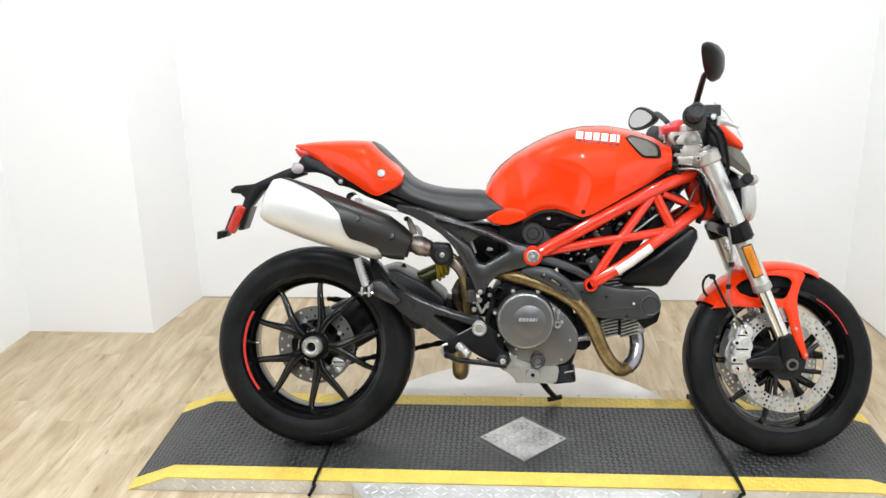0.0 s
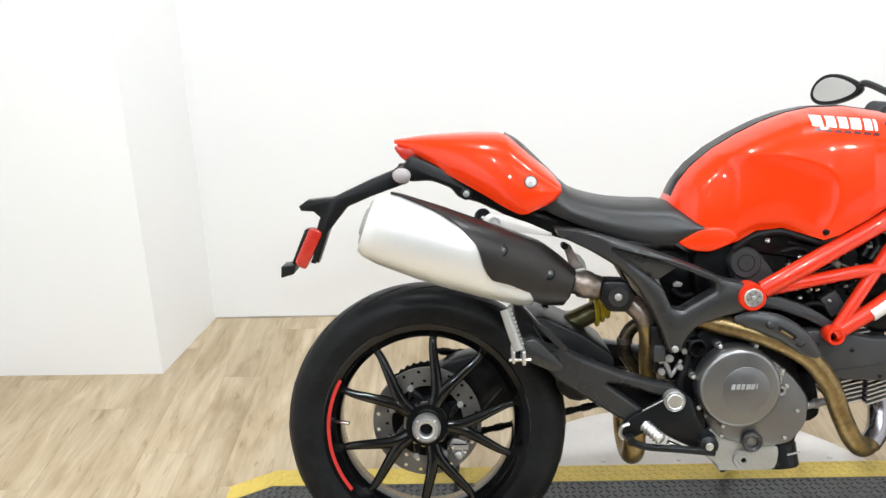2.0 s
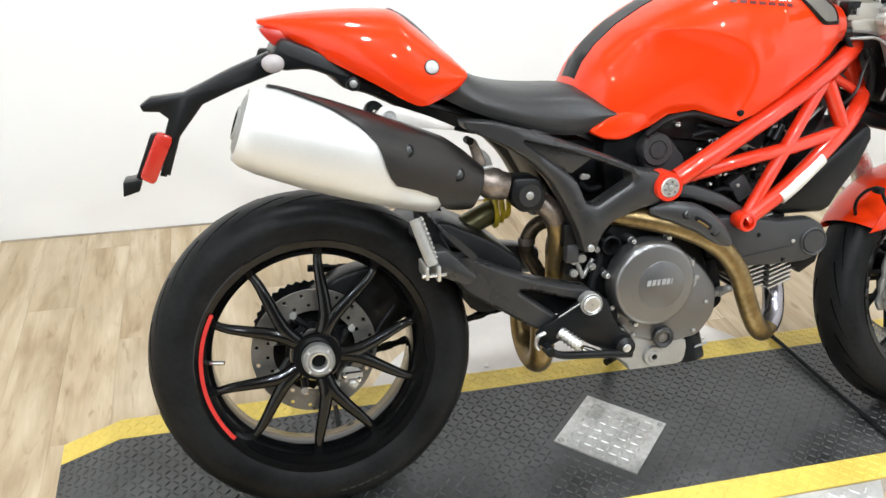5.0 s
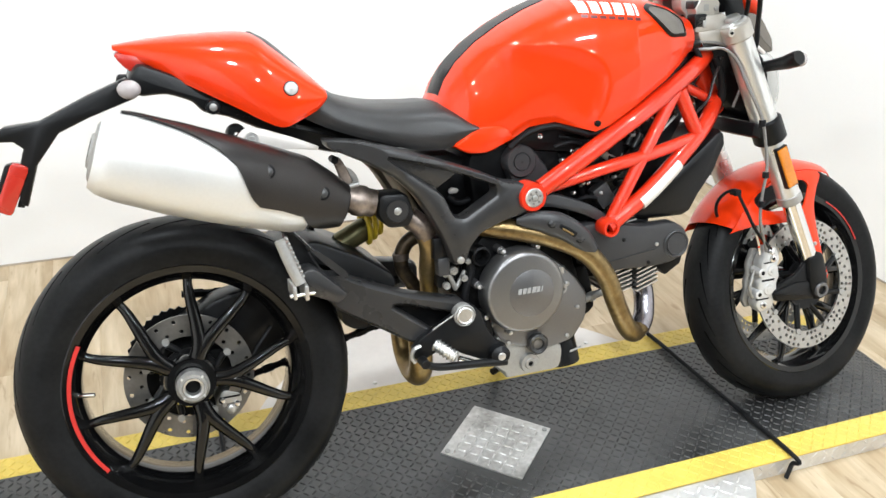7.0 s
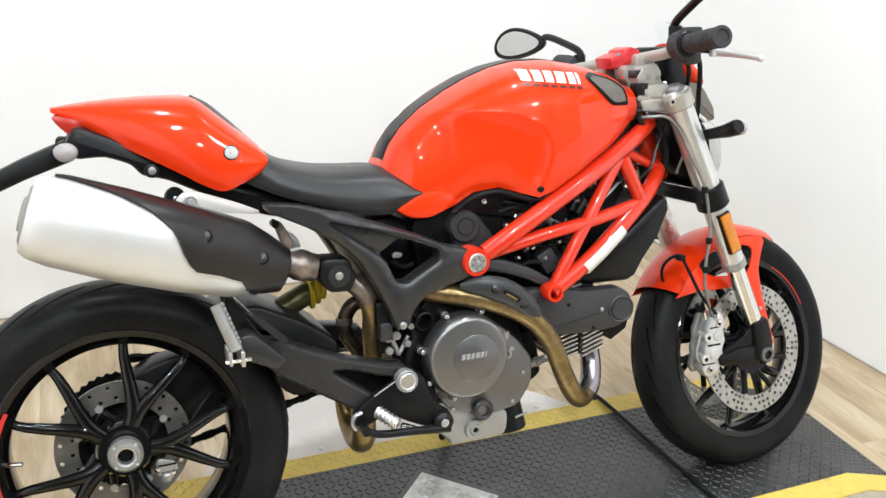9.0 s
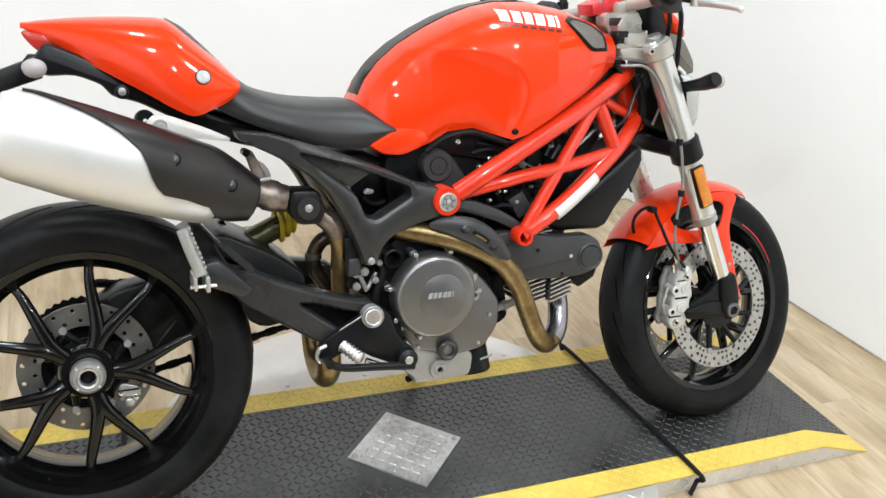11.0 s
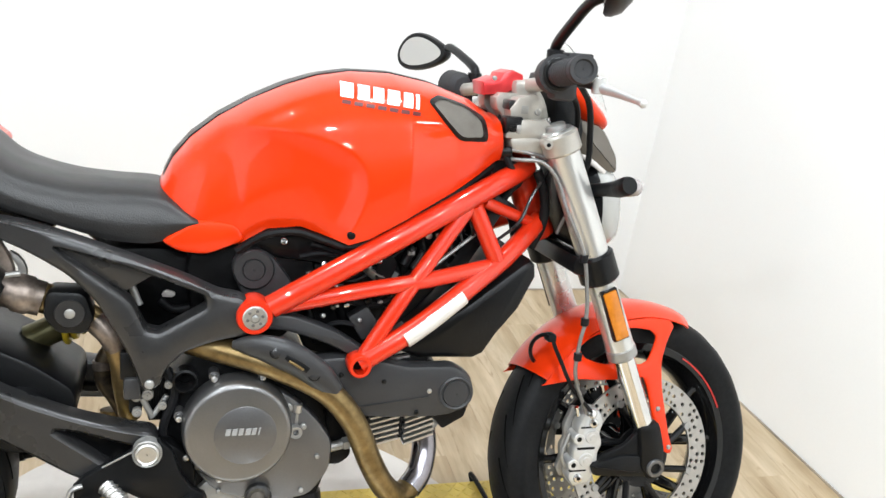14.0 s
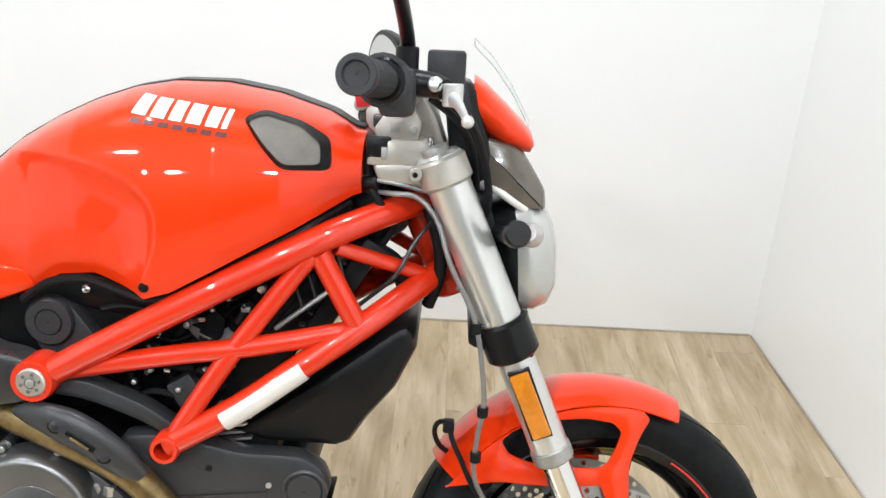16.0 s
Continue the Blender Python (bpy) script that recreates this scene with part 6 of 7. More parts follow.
for s in (-1, 1):
    p0, p1 = on_fork(0.345, s * 0.1355, -0.002), on_fork(0.44, s * 0.1345, -0.002)
    u = V((math.cos(radians(FORK_RAKE)), 0, math.sin(radians(FORK_RAKE)))) * 0.013
    q = [p0 - u, p0 + u, p1 + u, p1 - u]
    lo, hi = sorted((s * 0.126, s * 0.138))
    part("reflector", far(prism([(v.x, v.z) for v in q], lo, hi, 0.002), s), AMBER, fork, "amber side reflector")
    lo, hi = sorted((s * 0.122, s * 0.1345))
    part("reflector_frame", far(prism([((v.x - p0.x) * 1.0 + p0.x + (0.002 if i in (1, 2) else -0.002), v.z + (0.003 if i < 2 else -0.003)) for i, v in enumerate(q)], lo, hi, 0.001), s), BLACK, fork)
    # caliper
    cp = new("front_caliper")
    cp.parent = bike
    lo, hi = sorted((s * 0.078, s * 0.112))
    a, z = FRONT_X, FRONT_Z
    k = -0.012
    part("caliper_body", far(prism(rounded([(a - 0.139, z + 0.123), (a - 0.113, z + 0.118), (a - 0.102, z + 0.093), (a - 0.108, z + 0.072), (a - 0.100, z + 0.049), (a - 0.108, z + 0.030), (a - 0.104, z + 0.008), (a - 0.118, z - 0.029), (a - 0.153, z - 0.036), (a - 0.166, z - 0.014), (a - 0.156, z + 0.013), (a - 0.160, z + 0.037), (a - 0.151, z + 0.055), (a - 0.156, z + 0.082), (a - 0.146, z + 0.104)], 3), lo, hi, 0.006), s), SILVER, cp, "silver radial brake caliper")
    lo, hi = sorted((s * 0.05, s * 0.076))
    part("caliper_inner", far(prism(rounded([(a - 0.154, z + 0.113), (a - 0.132, z + 0.109), (a - 0.123, z + 0.086), (a - 0.127, z + 0.066), (a - 0.121, z + 0.045), (a - 0.127, z + 0.028), (a - 0.124, z + 0.007), (a - 0.136, z - 0.027), (a - 0.165, z - 0.033), (a - 0.176, z - 0.013), (a - 0.168, z + 0.012), (a - 0.172, z + 0.034), (a - 0.164, z + 0.051), (a - 0.168, z + 0.075), (a - 0.160, z + 0.096)], 3), lo + 0.004 if s > 0 else lo, hi if s > 0 else hi - 0.012, 0.005), s), CASE, cp, "grey inner caliper half")
    part("caliper_bridge", far(slab(a - 0.150 + k, a - 0.112 + k, min(s * 0.06, s * 0.09), max(s * 0.06, s * 0.09), z + 0.034, z + 0.046, 0.003), s), ALU, cp)
    for x, h in ((a - 0.113 + k, z + 0.094), (a - 0.133 + k, z - 0.016)):
        part("caliper_bolt", far(cap_disc((x, s * 0.111, h), (0, s, 0), 0.009, 0.006, 0.002, 20), s), CHROME, cp)
        part("bolt_socket", far(cap_disc((x, s * 0.1162, h), (0, s, 0), 0.0042, 0.0014, 0.0004, 6), s), DARK, cp)
    for x, h, r in ((a - 0.112 + k, z + 0.066, 0.014), (a - 0.120 + k, z + 0.020, 0.014)):
        part("piston_boss", far(lathe([(0.001, s * 0.118), (r * 0.45, s * 0.118), (r * 0.5, s * 0.116), (r * 0.9, s * 0.116), (r, s * 0.113), (r, s * 0.108), (0.001, s * 0.108)], (x, 0, h), seg=26), s), SILVER, cp)
    # gaps in the body as flush dark slabs, shade given as colour
    for h0, h1, w in ((0.040, 0.0455, 0.036), (0.083, 0.087, 0.03), (-0.004, 0.0, 0.034)):
        xm = a - 0.122 + k - (0.012 if h0 < 0.01 else 0.0)
        part("caliper_slot", far(slab(xm - w / 2, xm + w / 2, min(s * 0.107, s * 0.1124), max(s * 0.107, s * 0.1124), z + h0, z + h1, 0.001), s), DARK, cp)
    for x, h in ((a - 0.138 + k, z + 0.062), (a - 0.144 + k, z + 0.010)):
        part("caliper_lobe", far(rod((x, s * 0.080, h), (x, s * 0.113, h), 0.0125, 0.011), s), SILVER, cp)
        part("lobe_socket", far(cap_disc((x, s * 0.1125, h), (0, s, 0), 0.005, 0.0012, 0.0003, 14), s), DARK, cp)
    part("bleed_nipple", far(rod((a - 0.140 + k, s * 0.10, z + 0.105), (a - 0.147 + k, s * 0.104, z + 0.124), 0.0042), s), CHROME, cp)
    part("bridge_pipe", far(tube([(a - 0.155 + k, s * 0.10, z + 0.0), (a - 0.168 + k, s * 0.105, z + 0.03), (a - 0.154 + k, s * 0.10, z + 0.07)], 0.0035, 8), s), CASE, cp)

# front mudguard, in the front wheel's axes: a crown strip and a cut-out panel with its stay on each side
guard_at = wheel_pose(FW, FRONT_LEAN, WHEEL_STEER)
REAR_END, FRONT_END = 143.5, 66.0
bm = bmesh.new()
rings = []
for k in range(41):
    f = k / 40
    a = radians(REAR_END + (FRONT_END - REAR_END) * f)
    w = 0.0812 * lerp([(0, 0.95), (0.05, 1), (0.93, 1), (1, 0.8)], f)
    lift = 0.004 * math.sin(math.pi * f)
    row = []
    for j in range(15):
        t = -1 + 2 * j / 14
        rr = 0.3015 + lift - 0.0300 * abs(t) ** 2.0
        row.append(V((math.cos(a) * rr, w * (0.35 * math.sin(t * 1.5708) + 0.65 * t), math.sin(a) * rr)))
    rings.append(row)
vs = [[bm.verts.new(p) for p in r] for r in rings]
for a, b in zip(vs, vs[1:]):
    for j in range(14):
        bm.faces.new((a[j], a[j + 1], b[j + 1], b[j]))
bmesh.ops.recalc_face_normals(bm, faces=bm.faces)
bmesh.ops.solidify(bm, geom=bm.faces[:], thickness=0.003)
guard_f = part("front_mudguard", placed(bm, guard_at), RED, bike, "glossy red front mudguard", 50)
rim_arc = [(0.2725 * math.cos(radians(d)), 0.2725 * math.sin(radians(d))) for d in range(145, 75, -6)]
panel = [(-0.232, 0.152)] + rim_arc + [(0.062, 0.256), (0.047, 0.228), (0.034, 0.188), (0.037, 0.132), (0.056, 0.04), (0.066, 0.012), (0.060, 0.002), (0.048, 0.006), (0.017, 0.076), (0.004, 0.132), (-0.006, 0.158), (-0.03, 0.157), (-0.07, 0.156), (-0.112, 0.157), (-0.150, 0.161), (-0.195, 0.156)]
opening = [(-0.154, 0.220), (-0.130, 0.239), (-0.084, 0.251), (-0.030, 0.255), (0.008, 0.249), (0.021, 0.236), (0.014, 0.214), (0.002, 0.190), (-0.012, 0.183), (-0.06, 0.184), (-0.11, 0.189), (-0.142, 0.201)]
for s in (-1, 1):
    bm = plate_with_hole(panel, opening, -0.0825, -0.0785, 0.0012, 0.0012)
    if s > 0:
        bmesh.ops.scale(bm, vec=(1, -1, 1), verts=bm.verts)
    part("mudguard_side", placed(bm, guard_at), RED, guard_f, "red mudguard side with its stay")
    for x, z in ((0.056, 0.016), (0.028, 0.094)):
        part("stay_bolt", placed(cap_disc((x, s * 0.0822, z), (0, s, 0), 0.0048, 0.003, 0.001, 14), guard_at), CASE, guard_f)

# headlamp, screen, indicators
lamp_root = new("headlamp")
lamp_root.parent = bike
shell = [(1.30, 0.835, 0.05), (1.325, 0.83, 0.07), (1.35, 0.80, 0.078), (1.366, 0.755, 0.07)]
bm = bmesh.new()
rings = []
lamp_rows = ((1.252, 0.5), (1.256, 0.6), (1.273, 0.85), (1.303, 0.985), (1.323, 1.0), (1.343, 0.88), (1.356, 0.62), (1.361, 0.25))
for x, k in lamp_rows[3:]:
    ring = []
    for i in range(28):
        t = 2 * math.pi * i / 28
        ring.append(V((x + 0.0 * math.sin(t) - 0.10 * (k * 0.085 * math.sin(t)), 0.085 * k * math.copysign(abs(math.cos(t)) ** 0.8, math.cos(t)), 0.765 + 0.082 * k * math.copysign(abs(math.sin(t)) ** 0.8, math.sin(t)))))
    rings.append(ring)
skin_rings(bm, rings)
part("lamp_glass", bm, LAMP_GLASS, lamp_root, "clear headlamp glass")
bm = bmesh.new()
skin_rings(bm, [[V((x - 0.0085 * k * math.sin(t), 0.087 * k * math.copysign(abs(math.cos(t)) ** 0.8, math.cos(t)), 0.765 + 0.084 * k * math.copysign(abs(math.sin(t)) ** 0.8, math.sin(t)))) for t in (2 * math.pi * i / 28 for i in range(28))] for x, k in lamp_rows[:4]])
part("lamp_shell", bm, BLACK, lamp_root, "black headlamp shell")
part("instrument_pod", prism(rounded([(1.235, 0.93), (1.30, 0.915), (1.335, 0.86), (1.338, 0.83), (1.29, 0.835), (1.24, 0.88)], 3), -0.06, 0.06, 0.008), SCREEN, lamp_root, "smoked panel above the headlamp")
cowl = [(1.234, 1.006, 0.058), (1.25, 0.995, 0.066), (1.28, 0.968, 0.066), (1.303, 0.946, 0.054), (1.314, 0.934, 0.043), (1.319, 0.922, 0.024)]
bm = bmesh.new()
rings = []
for x, zt, w in cowl:
    zb = lerp([(1.225, 0.945), (1.27, 0.908), (1.314, 0.903), (1.319, 0.910)], x)
    rings.append([V((x, w * math.cos(t), (zt + zb) / 2 + (zt - zb) / 2 * math.sin(t))) for t in (2 * math.pi * i / 24 for i in range(24))])
part("fly_screen_cowl", skin_rings(bm, rings), RED, lamp_root, "small red fly-screen cowl")
bm = bmesh.new()
rows = [[bm.verts.new((x, w * t, z - 0.012 * abs(t) ** 2)) for t in (-1, -0.6, -0.2, 0.2, 0.6, 1)] for x, z, w in ((1.232, 1.054, 0.040), (1.258, 1.030, 0.052), (1.286, 0.993, 0.054), (1.309, 0.952, 0.045))]
for a, b in zip(rows, rows[1:]):
    for j in range(5):
        bm.faces.new((a[j], a[j + 1], b[j + 1], b[j]))
bmesh.ops.recalc_face_normals(bm, faces=bm.faces)
bmesh.ops.solidify(bm, geom=bm.faces[:], thickness=0.0006)
GLASS = bpy.data.materials.new("clear_acrylic")
GLASS.use_nodes = True
gb = GLASS.node_tree.nodes["Principled BSDF"]
gb.inputs["Base Color"].default_value, gb.inputs["Roughness"].default_value, gb.inputs["Transmission Weight"].default_value, gb.inputs["IOR"].default_value = (0.97, 0.985, 0.98, 1), 0.0, 1.0, 1.05
part("fly_screen", bm, GLASS, lamp_root, "clear fly screen").visible_shadow = False
for s in (-1, 1):
    ind = new("front_indicator")
    ind.parent = bike
    part("body", tube([(1.272, s * 0.07, 0.800), (1.283, s * 0.10, 0.806), (1.290, s * 0.15, 0.816), (1.291, s * 0.172, 0.822), (1.293, s * 0.192, 0.829)], [(0, 0.0105), (0.35, 0.0125), (0.6, 0.0160), (0.9, 0.0172), (1, 0.0150)], 14, 5), BLACK, ind, "black slim front indicator")
    part("lens", tube([(1.300, s * 0.150, 0.816), (1.308, s * 0.160, 0.819), (1.310, s * 0.174, 0.823), (1.306, s * 0.187, 0.827)], [(0, 0.006), (0.3, 0.0145), (0.75, 0.0155), (1, 0.008)], 14, 4), CLEAR_LENS, ind, "frosted white indicator lens")

# handlebar and controls
def dip(bm, s, drop=0.0):
    """The far grip, carried back and down by the turned bars."""
    bm = far(bm, s)
    if s > 0:
        bmesh.ops.translate(bm, vec=(0, 0, -0.03 - drop), verts=bm.verts)
    return bm


bars = new("handlebar")
bars.parent = bike
part("riser", prism(rounded([(1.150, 0.905), (1.205, 0.895), (1.185, 0.955), (1.16, 0.985), (1.125, 0.985), (1.13, 0.945)], 2), -0.055, 0.055, 0.006), CLAMP, bars, "machined aluminium riser block")
for s in (-1, 1):
    lo, hi = sorted((s * 0.046, s * 0.100))
    part("riser_foot", far(prism([(1.100, 0.889), (1.172, 0.888), (1.181, 0.914), (1.170, 0.923), (1.112, 0.920), (1.102, 0.910)], lo, hi, 0.002), s), CLAMP, bars, "stepped machined riser foot")
    lo, hi = sorted((s * 0.050, s * 0.088))
    part("riser_step", far(prism([(1.112, 0.917), (1.164, 0.920), (1.168, 0.945), (1.156, 0.964), (1.122, 0.957), (1.108, 0.936)], lo, hi, 0.002), s), CLAMP, bars)
    part("riser_recess", far(slab(1.128, 1.141, min(s * 0.084, s * 0.0888), max(s * 0.084, s * 0.0888), 0.930, 0.944, 0.001), s), CASE, bars)
    part("riser_recess", far(slab(1.118, 1.126, min(s * 0.095, s * 0.1008), max(s * 0.095, s * 0.1008), 0.896, 0.912, 0.001), s), CASE, bars)
    part("riser_bolt", far(cap_disc((1.158, s * 0.088, 0.934), (0, s, 0.1), 0.0055, 0.003, 0.001, 18), s), CASE, bars)
    part("pinch_bolt", far(rod((1.180, s * 0.085, 0.908), (1.177, s * 0.085, 0.926), 0.006), s), CHROME, bars)
part("red_clamp", prism([(1.078, 0.955), (1.074, 0.978), (1.099, 0.988), (1.104, 0.982), (1.110, 0.995), (1.126, 1.001), (1.146, 0.994), (1.149, 0.975), (1.118, 0.961)], -0.036, 0.030, 0.0028), PINK_RED, bars, "red anodised bar clamp")
part("clamp_bolt", cap_disc((1.094, -0.0345, 0.985), (0, -1, 0), 0.0045, 0.002, 0.0006, 14), CASE, bars)
part("riser_post", prism(rounded([(1.092, 0.962), (1.144, 0.962), (1.150, 0.935), (1.164, 0.928), (1.166, 0.905), (1.112, 0.897), (1.106, 0.925), (1.094, 0.935)], 1), -0.056, -0.020, 0.003), CLAMP, bars, "machined aluminium riser post")
part("riser_post", prism(rounded([(1.092, 0.962), (1.144, 0.962), (1.150, 0.935), (1.164, 0.928), (1.166, 0.905), (1.112, 0.897), (1.106, 0.925), (1.094, 0.935)], 1), 0.012, 0.048, 0.003), CLAMP, bars)
part("riser_pocket", slab(1.108, 1.134, -0.0575, -0.0545, 0.936, 0.952, 0.001), CASE, bars)
part("bar_tube", tube([(1.045, 0.34, 0.930), (1.085, 0.24, 0.945), (1.135, 0.12, 0.962), (1.150, 0, 0.972), (1.155, -0.12, 0.985), (1.127, -0.235, 1.003), (1.117, -0.31, 1.009)], 0.0125, 14, 6), CLAMP, bars)
for s in (-1, 1):
    d = V((-0.015, s * 0.113, 0.010))
    a = V((1.127, s * 0.235, 1.003))
    part("grip", dip(tube([a, a + d * 0.5, a + d], 0.0192, 16, 3), s, 0.05), GRIP, bars, "ribbed black rubber grip")
    part("grip_flange", dip(rod(a - d * 0.06, a + d * 0.03, 0.026), s, 0.03), BLACK, bars)
    part("bar_end", dip(lathe([(0.001, -0.004), (0.0190, -0.004), (0.0212, 0.0), (0.0212, 0.006), (0.0200, 0.0085), (0.0145, 0.0085), (0.0125, 0.0045), (0.001, 0.0032)], a + d * 0.99, d, 28), s, 0.05), GRIP, bars)
    for k in range(8):
        part("grip_rib", dip(lathe([(0.017, -0.0025), (0.0202, -0.0015), (0.0202, 0.0015), (0.017, 0.0025)], a + d * (0.18 + 0.09 * k), d, 18), s, 0.05), GRIP, bars)
    part("switch_housing", dip(tube([a - d * 0.44, a - d * 0.3, a - d * 0.08, a - d * 0.02], [(0, 0.020), (0.25, 0.029), (0.85, 0.031), (1, 0.024)], 18, 4), s), GRIP, bars, "dark grey switch housing")
    part("switch_block", dip(slab(1.122, 1.164, min(s * 0.195, s * 0.232), max(s * 0.195, s * 0.232), 0.962, 1.018, 0.010), s), GRIP, bars)
    part("switch_button", dip(cap_disc((1.132, s * 0.215, 1.014), (-0.6, 0, 0.8), 0.006, 0.006, 0.002, 14), s), CAST, bars)
    if s < 0:
        part("reservoir", slab(1.174, 1.220, -0.157, -0.105, 0.985, 1.037, 0.004), GRIP, bars, "black brake fluid reservoir")
        part("perch_bolt", cap_disc((1.186, -0.214, 1.000), (0, -1, 0.2), 0.009, 0.005, 0.002, 18), ALU, bars)
    part("lever_perch", dip(tube([(1.150, s * 0.195, 1.0), (1.185, s * 0.20, 0.998), (1.198, s * 0.212, 0.994)], (0.0165, 0.0125), 12, 4), s), BLACK, bars, "black lever perch")
    part("lever_knuckle", dip(rod((1.206, s * 0.214, 1.002), (1.206, s * 0.214, 0.976), 0.0118), s), SILVER, bars)
    part("lever", dip(tube([(1.205, s * 0.215, 0.986), (1.212, s * 0.245, 0.982), (1.217, s * 0.285, 0.977), (1.222, s * 0.327, 0.971)], [(0, 0.0095), (0.4, 0.007), (0.85, 0.005), (1, 0.005)], 12, 5, 0.75), s), SILVER, bars, "silver hand lever")
    bm = bmesh.new()
    bmesh.ops.create_uvsphere(bm, u_segments=14, v_segments=8, radius=0.0068)
    bmesh.ops.translate(bm, vec=(1.2225, s * 0.330, 0.9705), verts=bm.verts)
    part("lever_tip", dip(bm, s), SILVER, bars)


def mirror(s, base, knee, head, face, up, wide, tall):
    """Stalk and teardrop head; face is the way the glass looks."""
    root = new("mirror")
    root.parent = bike
    base, knee, head = V(base), V(knee), V(head)
    part("stalk", tube([base - V((0, 0, 0.03)), base, base.lerp(knee, 0.5) + V((0, 0, 0.004)), knee, knee.lerp(head, 0.30) - V(face).normalized() * 0.012, knee.lerp(head, 0.62) - V(face).normalized() * 0.02], (0.0092, 0.0082), 10, 5), BLACK, root, "black mirror stalk")
    part("mount", rod(base - V((0, 0, 0.05)), base - V((0, 0, 0.005)), 0.014), BLACK, root)
    f = V(face).normalized()
    h = V(up)
    h = (h - f * h.dot(f)).normalized()
    w = f.cross(h)
    bm = bmesh.new()
    rings = []
    shape = []
    for i in range(32):
        t = 2 * math.pi * i / 32
        shape.append((wide * math.cos(t) * (1.0 - 0.18 * math.sin(t)), tall * math.sin(t) * (1 + 0.28 * math.cos(t))))
    for k, depth in ((1.0, 0.004), (1.06, 0.0), (1.06, -0.008), (0.92, -0.022), (0.6, -0.033), (0.2, -0.037)):
        rings.append([head + w * a * k + h * b * k + f * depth for a, b in shape])
    skin_rings(bm, rings)
    part("shell", bm, BLACK, root, "black mirror shell")
    bm = bmesh.new()
    skin_rings(bm, [[head + w * a * 0.87 + h * b * 0.80 + f * dd for a, b in shape] for dd in (0.0042, 0.0055)])
    part("glass", bm, MIRROR, root, "mirror glass")
    return root


mirror(1, (1.133, 0.195, 0.992), (1.118, 0.325, 1.032), (1.080, 0.415, 1.020), (-0.90, -0.42, 0.04), (0, 0.05, 1), 0.078, 0.037)
mirror(-1, (1.150, -0.158, 1.045), (1.143, -0.285, 1.108), (1.136, -0.365, 1.145), (-0.90, 0.42, 0.10), (0, 0.38, 0.92), 0.082, 0.037)

# hoses and cables at the front
hoses = new("brake_lines")
hoses.parent = bike
fx, fz = FRONT_X, FRONT_Z
part("hose", tube([(1.08, -0.06, 0.850), (1.131, -0.10, 0.853), (1.167, -0.11, 0.851), (1.194, -0.12, 0.823), (1.213, -0.132, 0.772), (1.248, -0.14, 0.70), (1.262, -0.142, 0.63), (1.266, -0.142, 0.58), (1.260, -0.14, 0.535), (1.262, -0.135, 0.47), (fx - 0.140, -0.108, fz + 0.112)], 0.0036, 8, 8), LINE, hoses, "braided brake hose")
for z in (0.69, 0.575, 0.51):
    x = lerp([(0.5, 1.259), (0.535, 1.260), (0.58, 1.266), (0.63, 1.262), (0.70, 1.248)], z)
    part("hose_clip", rod((x, -0.14, z - 0.007), (x, -0.14, z + 0.007), 0.0075), CABLE, hoses)
part("hose", tube([(fx - 0.128, -0.115, fz + 0.112), (1.268, -0.118, 0.440), (1.238, -0.112, 0.497), (1.228, -0.108, 0.518), (1.222, -0.102, 0.535), (1.214, -0.090, 0.536), (1.206, -0.074, 0.525), (1.203, -0.058, 0.505), (1.210, -0.045, 0.480), (1.228, -0.03, 0.458)], 0.0038, 8, 8), CABLE, hoses)
part("hose_clip", slab(1.214, 1.230, -0.108, -0.084, 0.526, 0.540, 0.003), CABLE, hoses)
part("banjo", cap_disc((fx - 0.132, -0.108, fz + 0.112), (0, -1, 0.3), 0.009, 0.012, 0.002, 16), CHROME, hoses)
part("cable", tube([(1.06, -0.05, 0.872), (1.10, -0.09, 0.87), (1.16, -0.10, 0.862), (1.215, -0.10, 0.84), (1.24, -0.08, 0.78), (1.225, -0.07, 0.72)], 0.0033, 8, 8), LINE, hoses)
part("cable_end", rod((1.085, -0.085, 0.862), (1.115, -0.095, 0.866), 0.009), BLACK, hoses)
part("cable", tube([(1.195, -0.17, 0.985), (1.228, -0.14, 0.955), (1.250, -0.11, 0.90), (1.258, -0.09, 0.84), (1.235, -0.05, 0.79)], 0.0055, 8, 8), CABLE, hoses)
part("cable", tube([(1.18, -0.15, 0.98), (1.215, -0.12, 0.95), (1.238, -0.08, 0.90), (1.245, -0.05, 0.83)], 0.005, 8, 8), CABLE, hoses)
part("cable", tube([(1.15, -0.05, 0.90), (1.12, -0.07, 0.86), (1.14, -0.07, 0.82), (1.11, -0.06, 0.76)], 0.006, 8, 8), CABLE, hoses)
# added box darkens the shaded steering head; the looms are its black clutter
part("wiring_cover", prism(rounded([(1.045, 0.845), (1.115, 0.862), (1.150, 0.845), (1.160, 0.805), (1.120, 0.775), (1.070, 0.79)], 2), -0.062, 0.062, 0.006), BLACK, hoses, "added black box darkening the shaded steering head")
part("wiring_loom", tube([(1.06, -0.055, 0.79), (1.10, -0.07, 0.775), (1.14, -0.065, 0.75), (1.16, -0.05, 0.70)], 0.013, 10, 5), CABLE, hoses)
part("wiring_loom", tube([(1.18, -0.06, 0.83), (1.195, -0.065, 0.79), (1.20, -0.06, 0.74), (1.185, -0.05, 0.69)], 0.009, 10, 5), CABLE, hoses)
part("instrument_housing", prism(rounded([(1.192, 1.000), (1.232, 0.998), (1.262, 0.905), (1.256, 0.868), (1.228, 0.866), (1.205, 0.90)], 2), -0.062, 0.062, 0.006), BLACK, lamp_root, "black instrument housing")
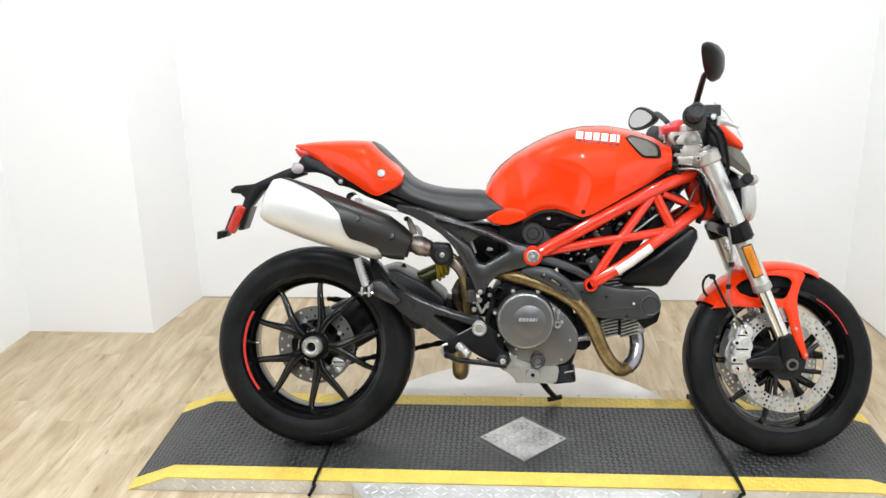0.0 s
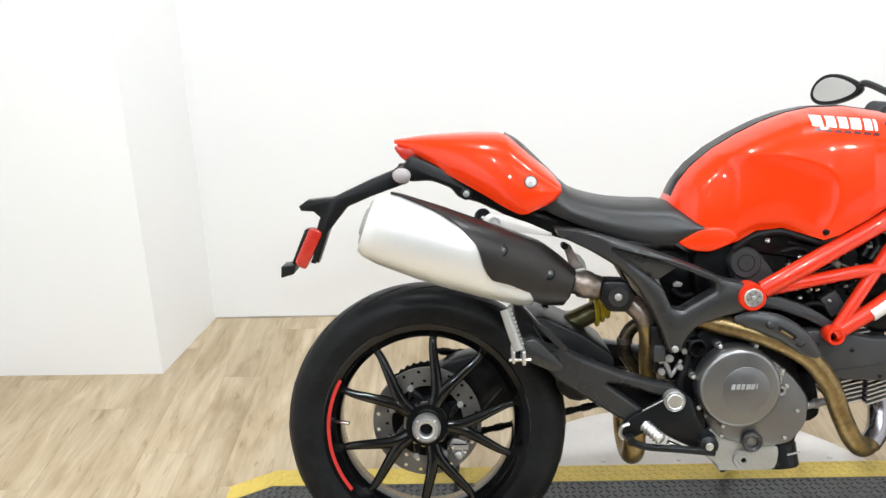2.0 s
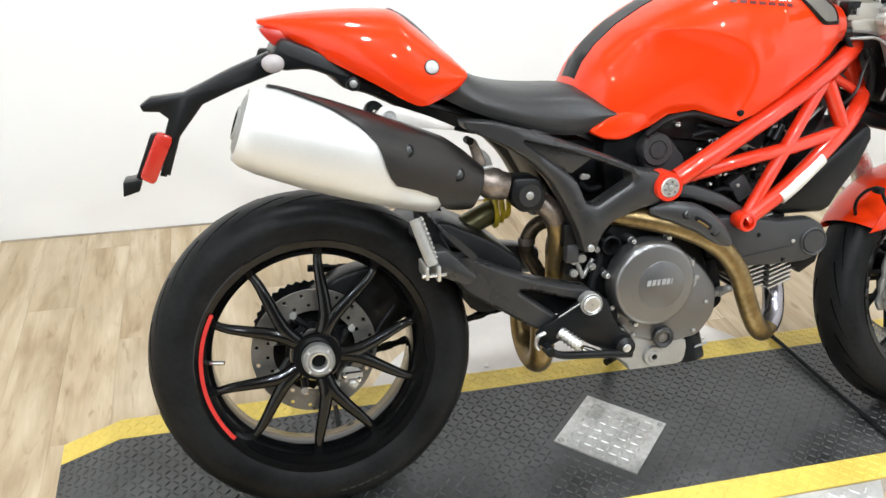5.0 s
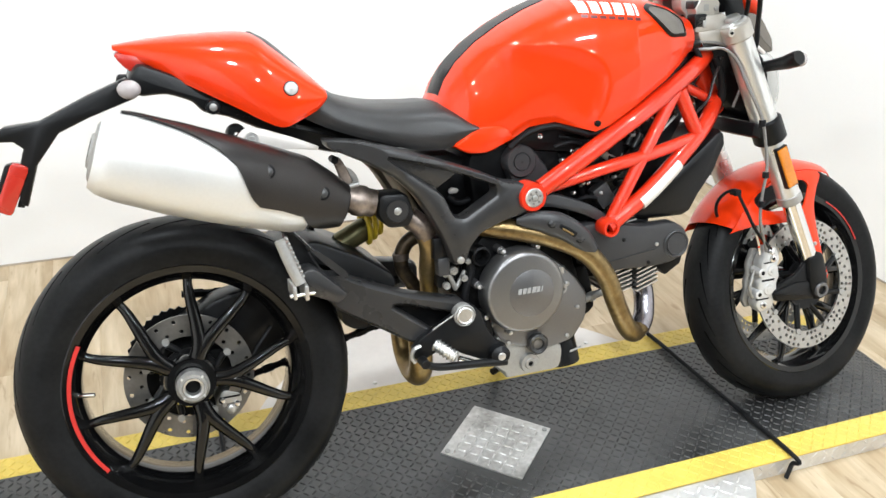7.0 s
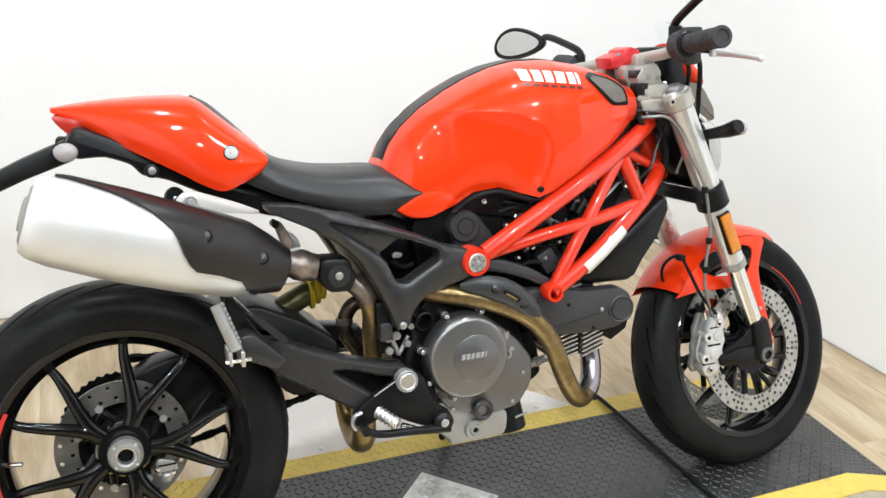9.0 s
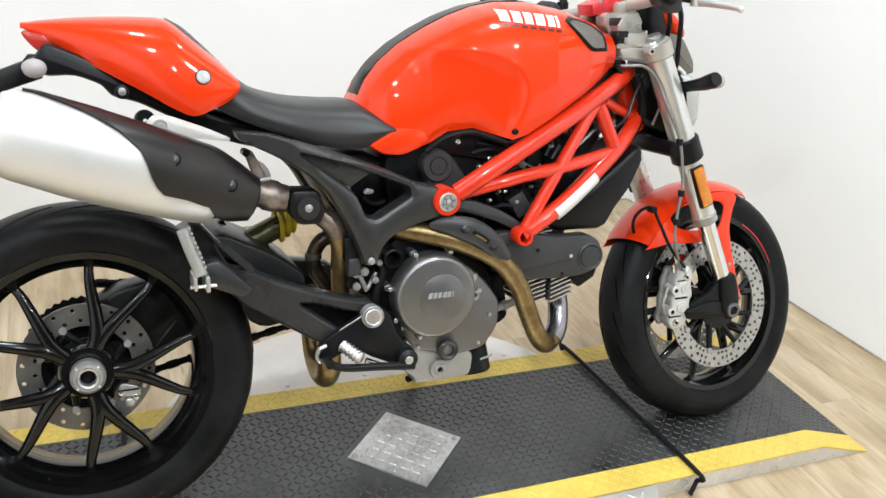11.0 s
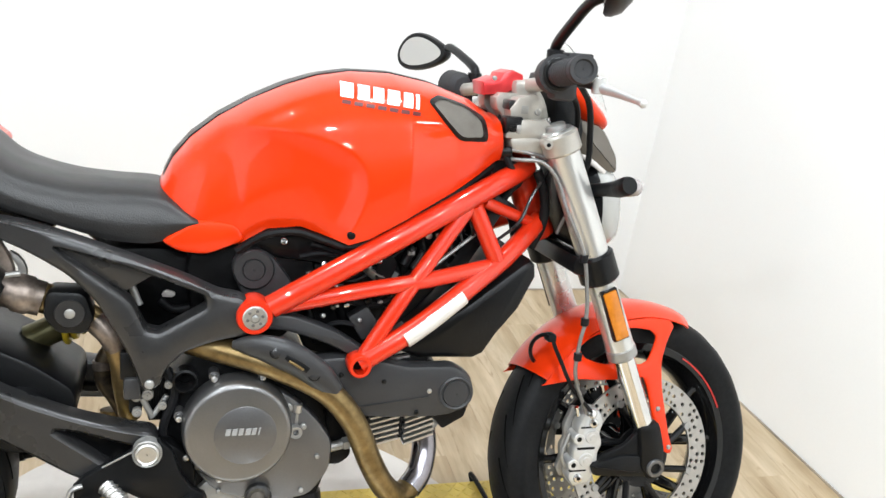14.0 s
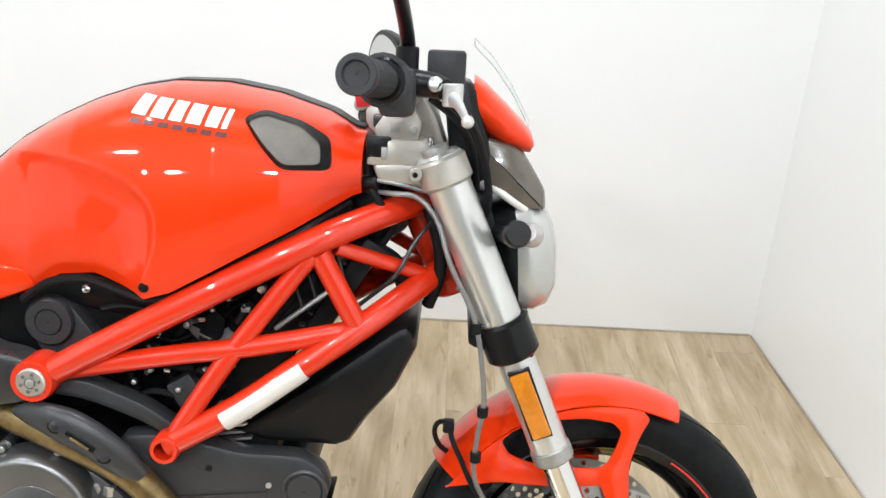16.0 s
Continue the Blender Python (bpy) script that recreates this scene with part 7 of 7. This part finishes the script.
part("cable", tube([(1.20, -0.06, 0.83), (1.165, -0.08, 0.785), (1.14, -0.09, 0.74), (1.09, -0.07, 0.69)], 0.003, 8, 6), CAST, hoses)
part("cable", tube([(1.12, -0.03, 0.94), (1.10, -0.06, 0.90), (1.105, -0.09, 0.86), (1.13, -0.09, 0.82)], 0.006, 8, 6), CABLE, hoses)
part("connector", slab(1.098, 1.130, -0.10, -0.07, 0.895, 0.925, 0.004), BLACK, hoses)
part("connector", slab(1.105, 1.125, -0.085, -0.05, 0.935, 0.952, 0.003), CAST, hoses)
part("lamp_bracket", prism(rounded([(1.240, 0.86), (1.262, 0.845), (1.285, 0.76), (1.318, 0.69), (1.30, 0.675), (1.262, 0.70), (1.235, 0.79)], 2), -0.07, 0.07, 0.005), BLACK, lamp_root, "black headlamp bracket")
part("lamp_trim", tube([(1.264, -0.055, 0.862), (1.288, -0.062, 0.846), (1.312, -0.058, 0.831)], (0.0055, 0.0045), 10, 4, 0.6), PALE, lamp_root, "pale bracket under the smoked panel")
part("lock_housing", prism(rounded([(1.092, 0.915), (1.128, 0.912), (1.138, 0.88), (1.12, 0.845), (1.09, 0.86)], 2), -0.045, 0.045, 0.005), BLACK, bike, "black ignition housing")

# switch, linkage and adjuster seen beside the engine
part("brake_switch", slab(0.493, 0.519, -0.145, -0.118, 0.458, 0.495, 0.005), GREY_PLASTIC, engine, "dark grey brake light switch")
part("switch_lead", tube([(0.506, -0.13, 0.494), (0.509, -0.128, 0.512), (0.522, -0.115, 0.524), (0.545, -0.09, 0.53)], 0.0035, 8, 5), CABLE, engine)
part("link_rod", rod((0.520, -0.128, 0.456), (0.536, -0.122, 0.420), 0.005), CASE, engine, "bright linkage rod")
part("link_rod", rod((0.558, -0.118, 0.455), (0.538, -0.122, 0.424), 0.0045), CASE, engine)
for x, z, r in ((0.529, 0.463, 0.0085), (0.513, 0.434, 0.0075), (0.551, 0.444, 0.0068), (0.560, 0.478, 0.006)):
    part("link_bolt", lathe([(0.001, -0.139), (r * 0.55, -0.139), (r * 0.6, -0.136), (r, -0.136), (r, -0.128), (0.001, -0.128)], (x, 0, z), seg=18), CASE, engine)
part("adjuster", lathe([(0.002, -0.022)] + [(0.0062 if k % 2 else 0.0084, -0.02 + 0.0045 * k) for k in range(10)] + [(0.002, 0.0225)], (0.611, -0.076, 0.597), V((0.05, 0, 1)), 18), CASE, engine, "ribbed silver adjuster")
part("adjuster_hose", tube([(0.611, -0.076, 0.574), (0.606, -0.074, 0.555), (0.59, -0.045, 0.548)], 0.004, 8, 5), CABLE, engine)
part("clip", prism(rounded([(0.546, 0.605), (0.552, 0.617), (0.570, 0.612), (0.566, 0.604)], 1), -0.074, -0.066, 0.001), PALE, engine, "pale cable clip")
part("hose", tube([(0.545, -0.07, 0.600), (0.565, -0.072, 0.585), (0.592, -0.072, 0.588), (0.622, -0.068, 0.602)], 0.007, 10, 5), CABLE, engine)

# ---- oak plank floor, last ----
floor = slab(-1.75, 2.75, -6.95, 1.45, FLOOR_Z - 0.09, FLOOR_Z - 0.0035, 0)
floor = tagged(finish("floor", floor, JOINT), "light oak vinyl plank floor", "floor", kind="structure")
PW, PL = 0.128, 0.95
plank_mesh = {}


def plank(w, length):
    key = (round(w, 3), round(length, 3))
    if key not in plank_mesh:
        bm = bmesh.new()
        e = 0.0003
        ring = [[V((sx * (w / 2 - k), sy * (length / 2 - k), z)) for sx, sy in ((-1, -1), (1, -1), (1, 1), (-1, 1))] for k, z in ((0, -0.0035), (0, -e), (e, 0))]
        skin_rings(bm, ring)
        bmesh.ops.recalc_face_normals(bm, faces=bm.faces)
        me = bpy.data.meshes.new("plank")
        bm.to_mesh(me)
        bm.free()
        me.materials.append(PLANK)
        plank_mesh[key] = me
    return plank_mesh[key]


col = 0
x = -1.72
while x < 2.7:
    y = -6.9 - (0.0, 0.55, 0.25, 0.76, 0.41)[col % 5]
    while y < 1.4:
        y0, y1 = max(y, -6.9), min(y + PL, 1.42)
        if y1 - y0 > 0.03:
            ob = shared("plank", plank(PW - 0.0003, y1 - y0 - 0.0003), floor, pose(x + PW / 2, (y0 + y1) / 2, FLOOR_Z))
        y += PL
    x += PW
    col += 1
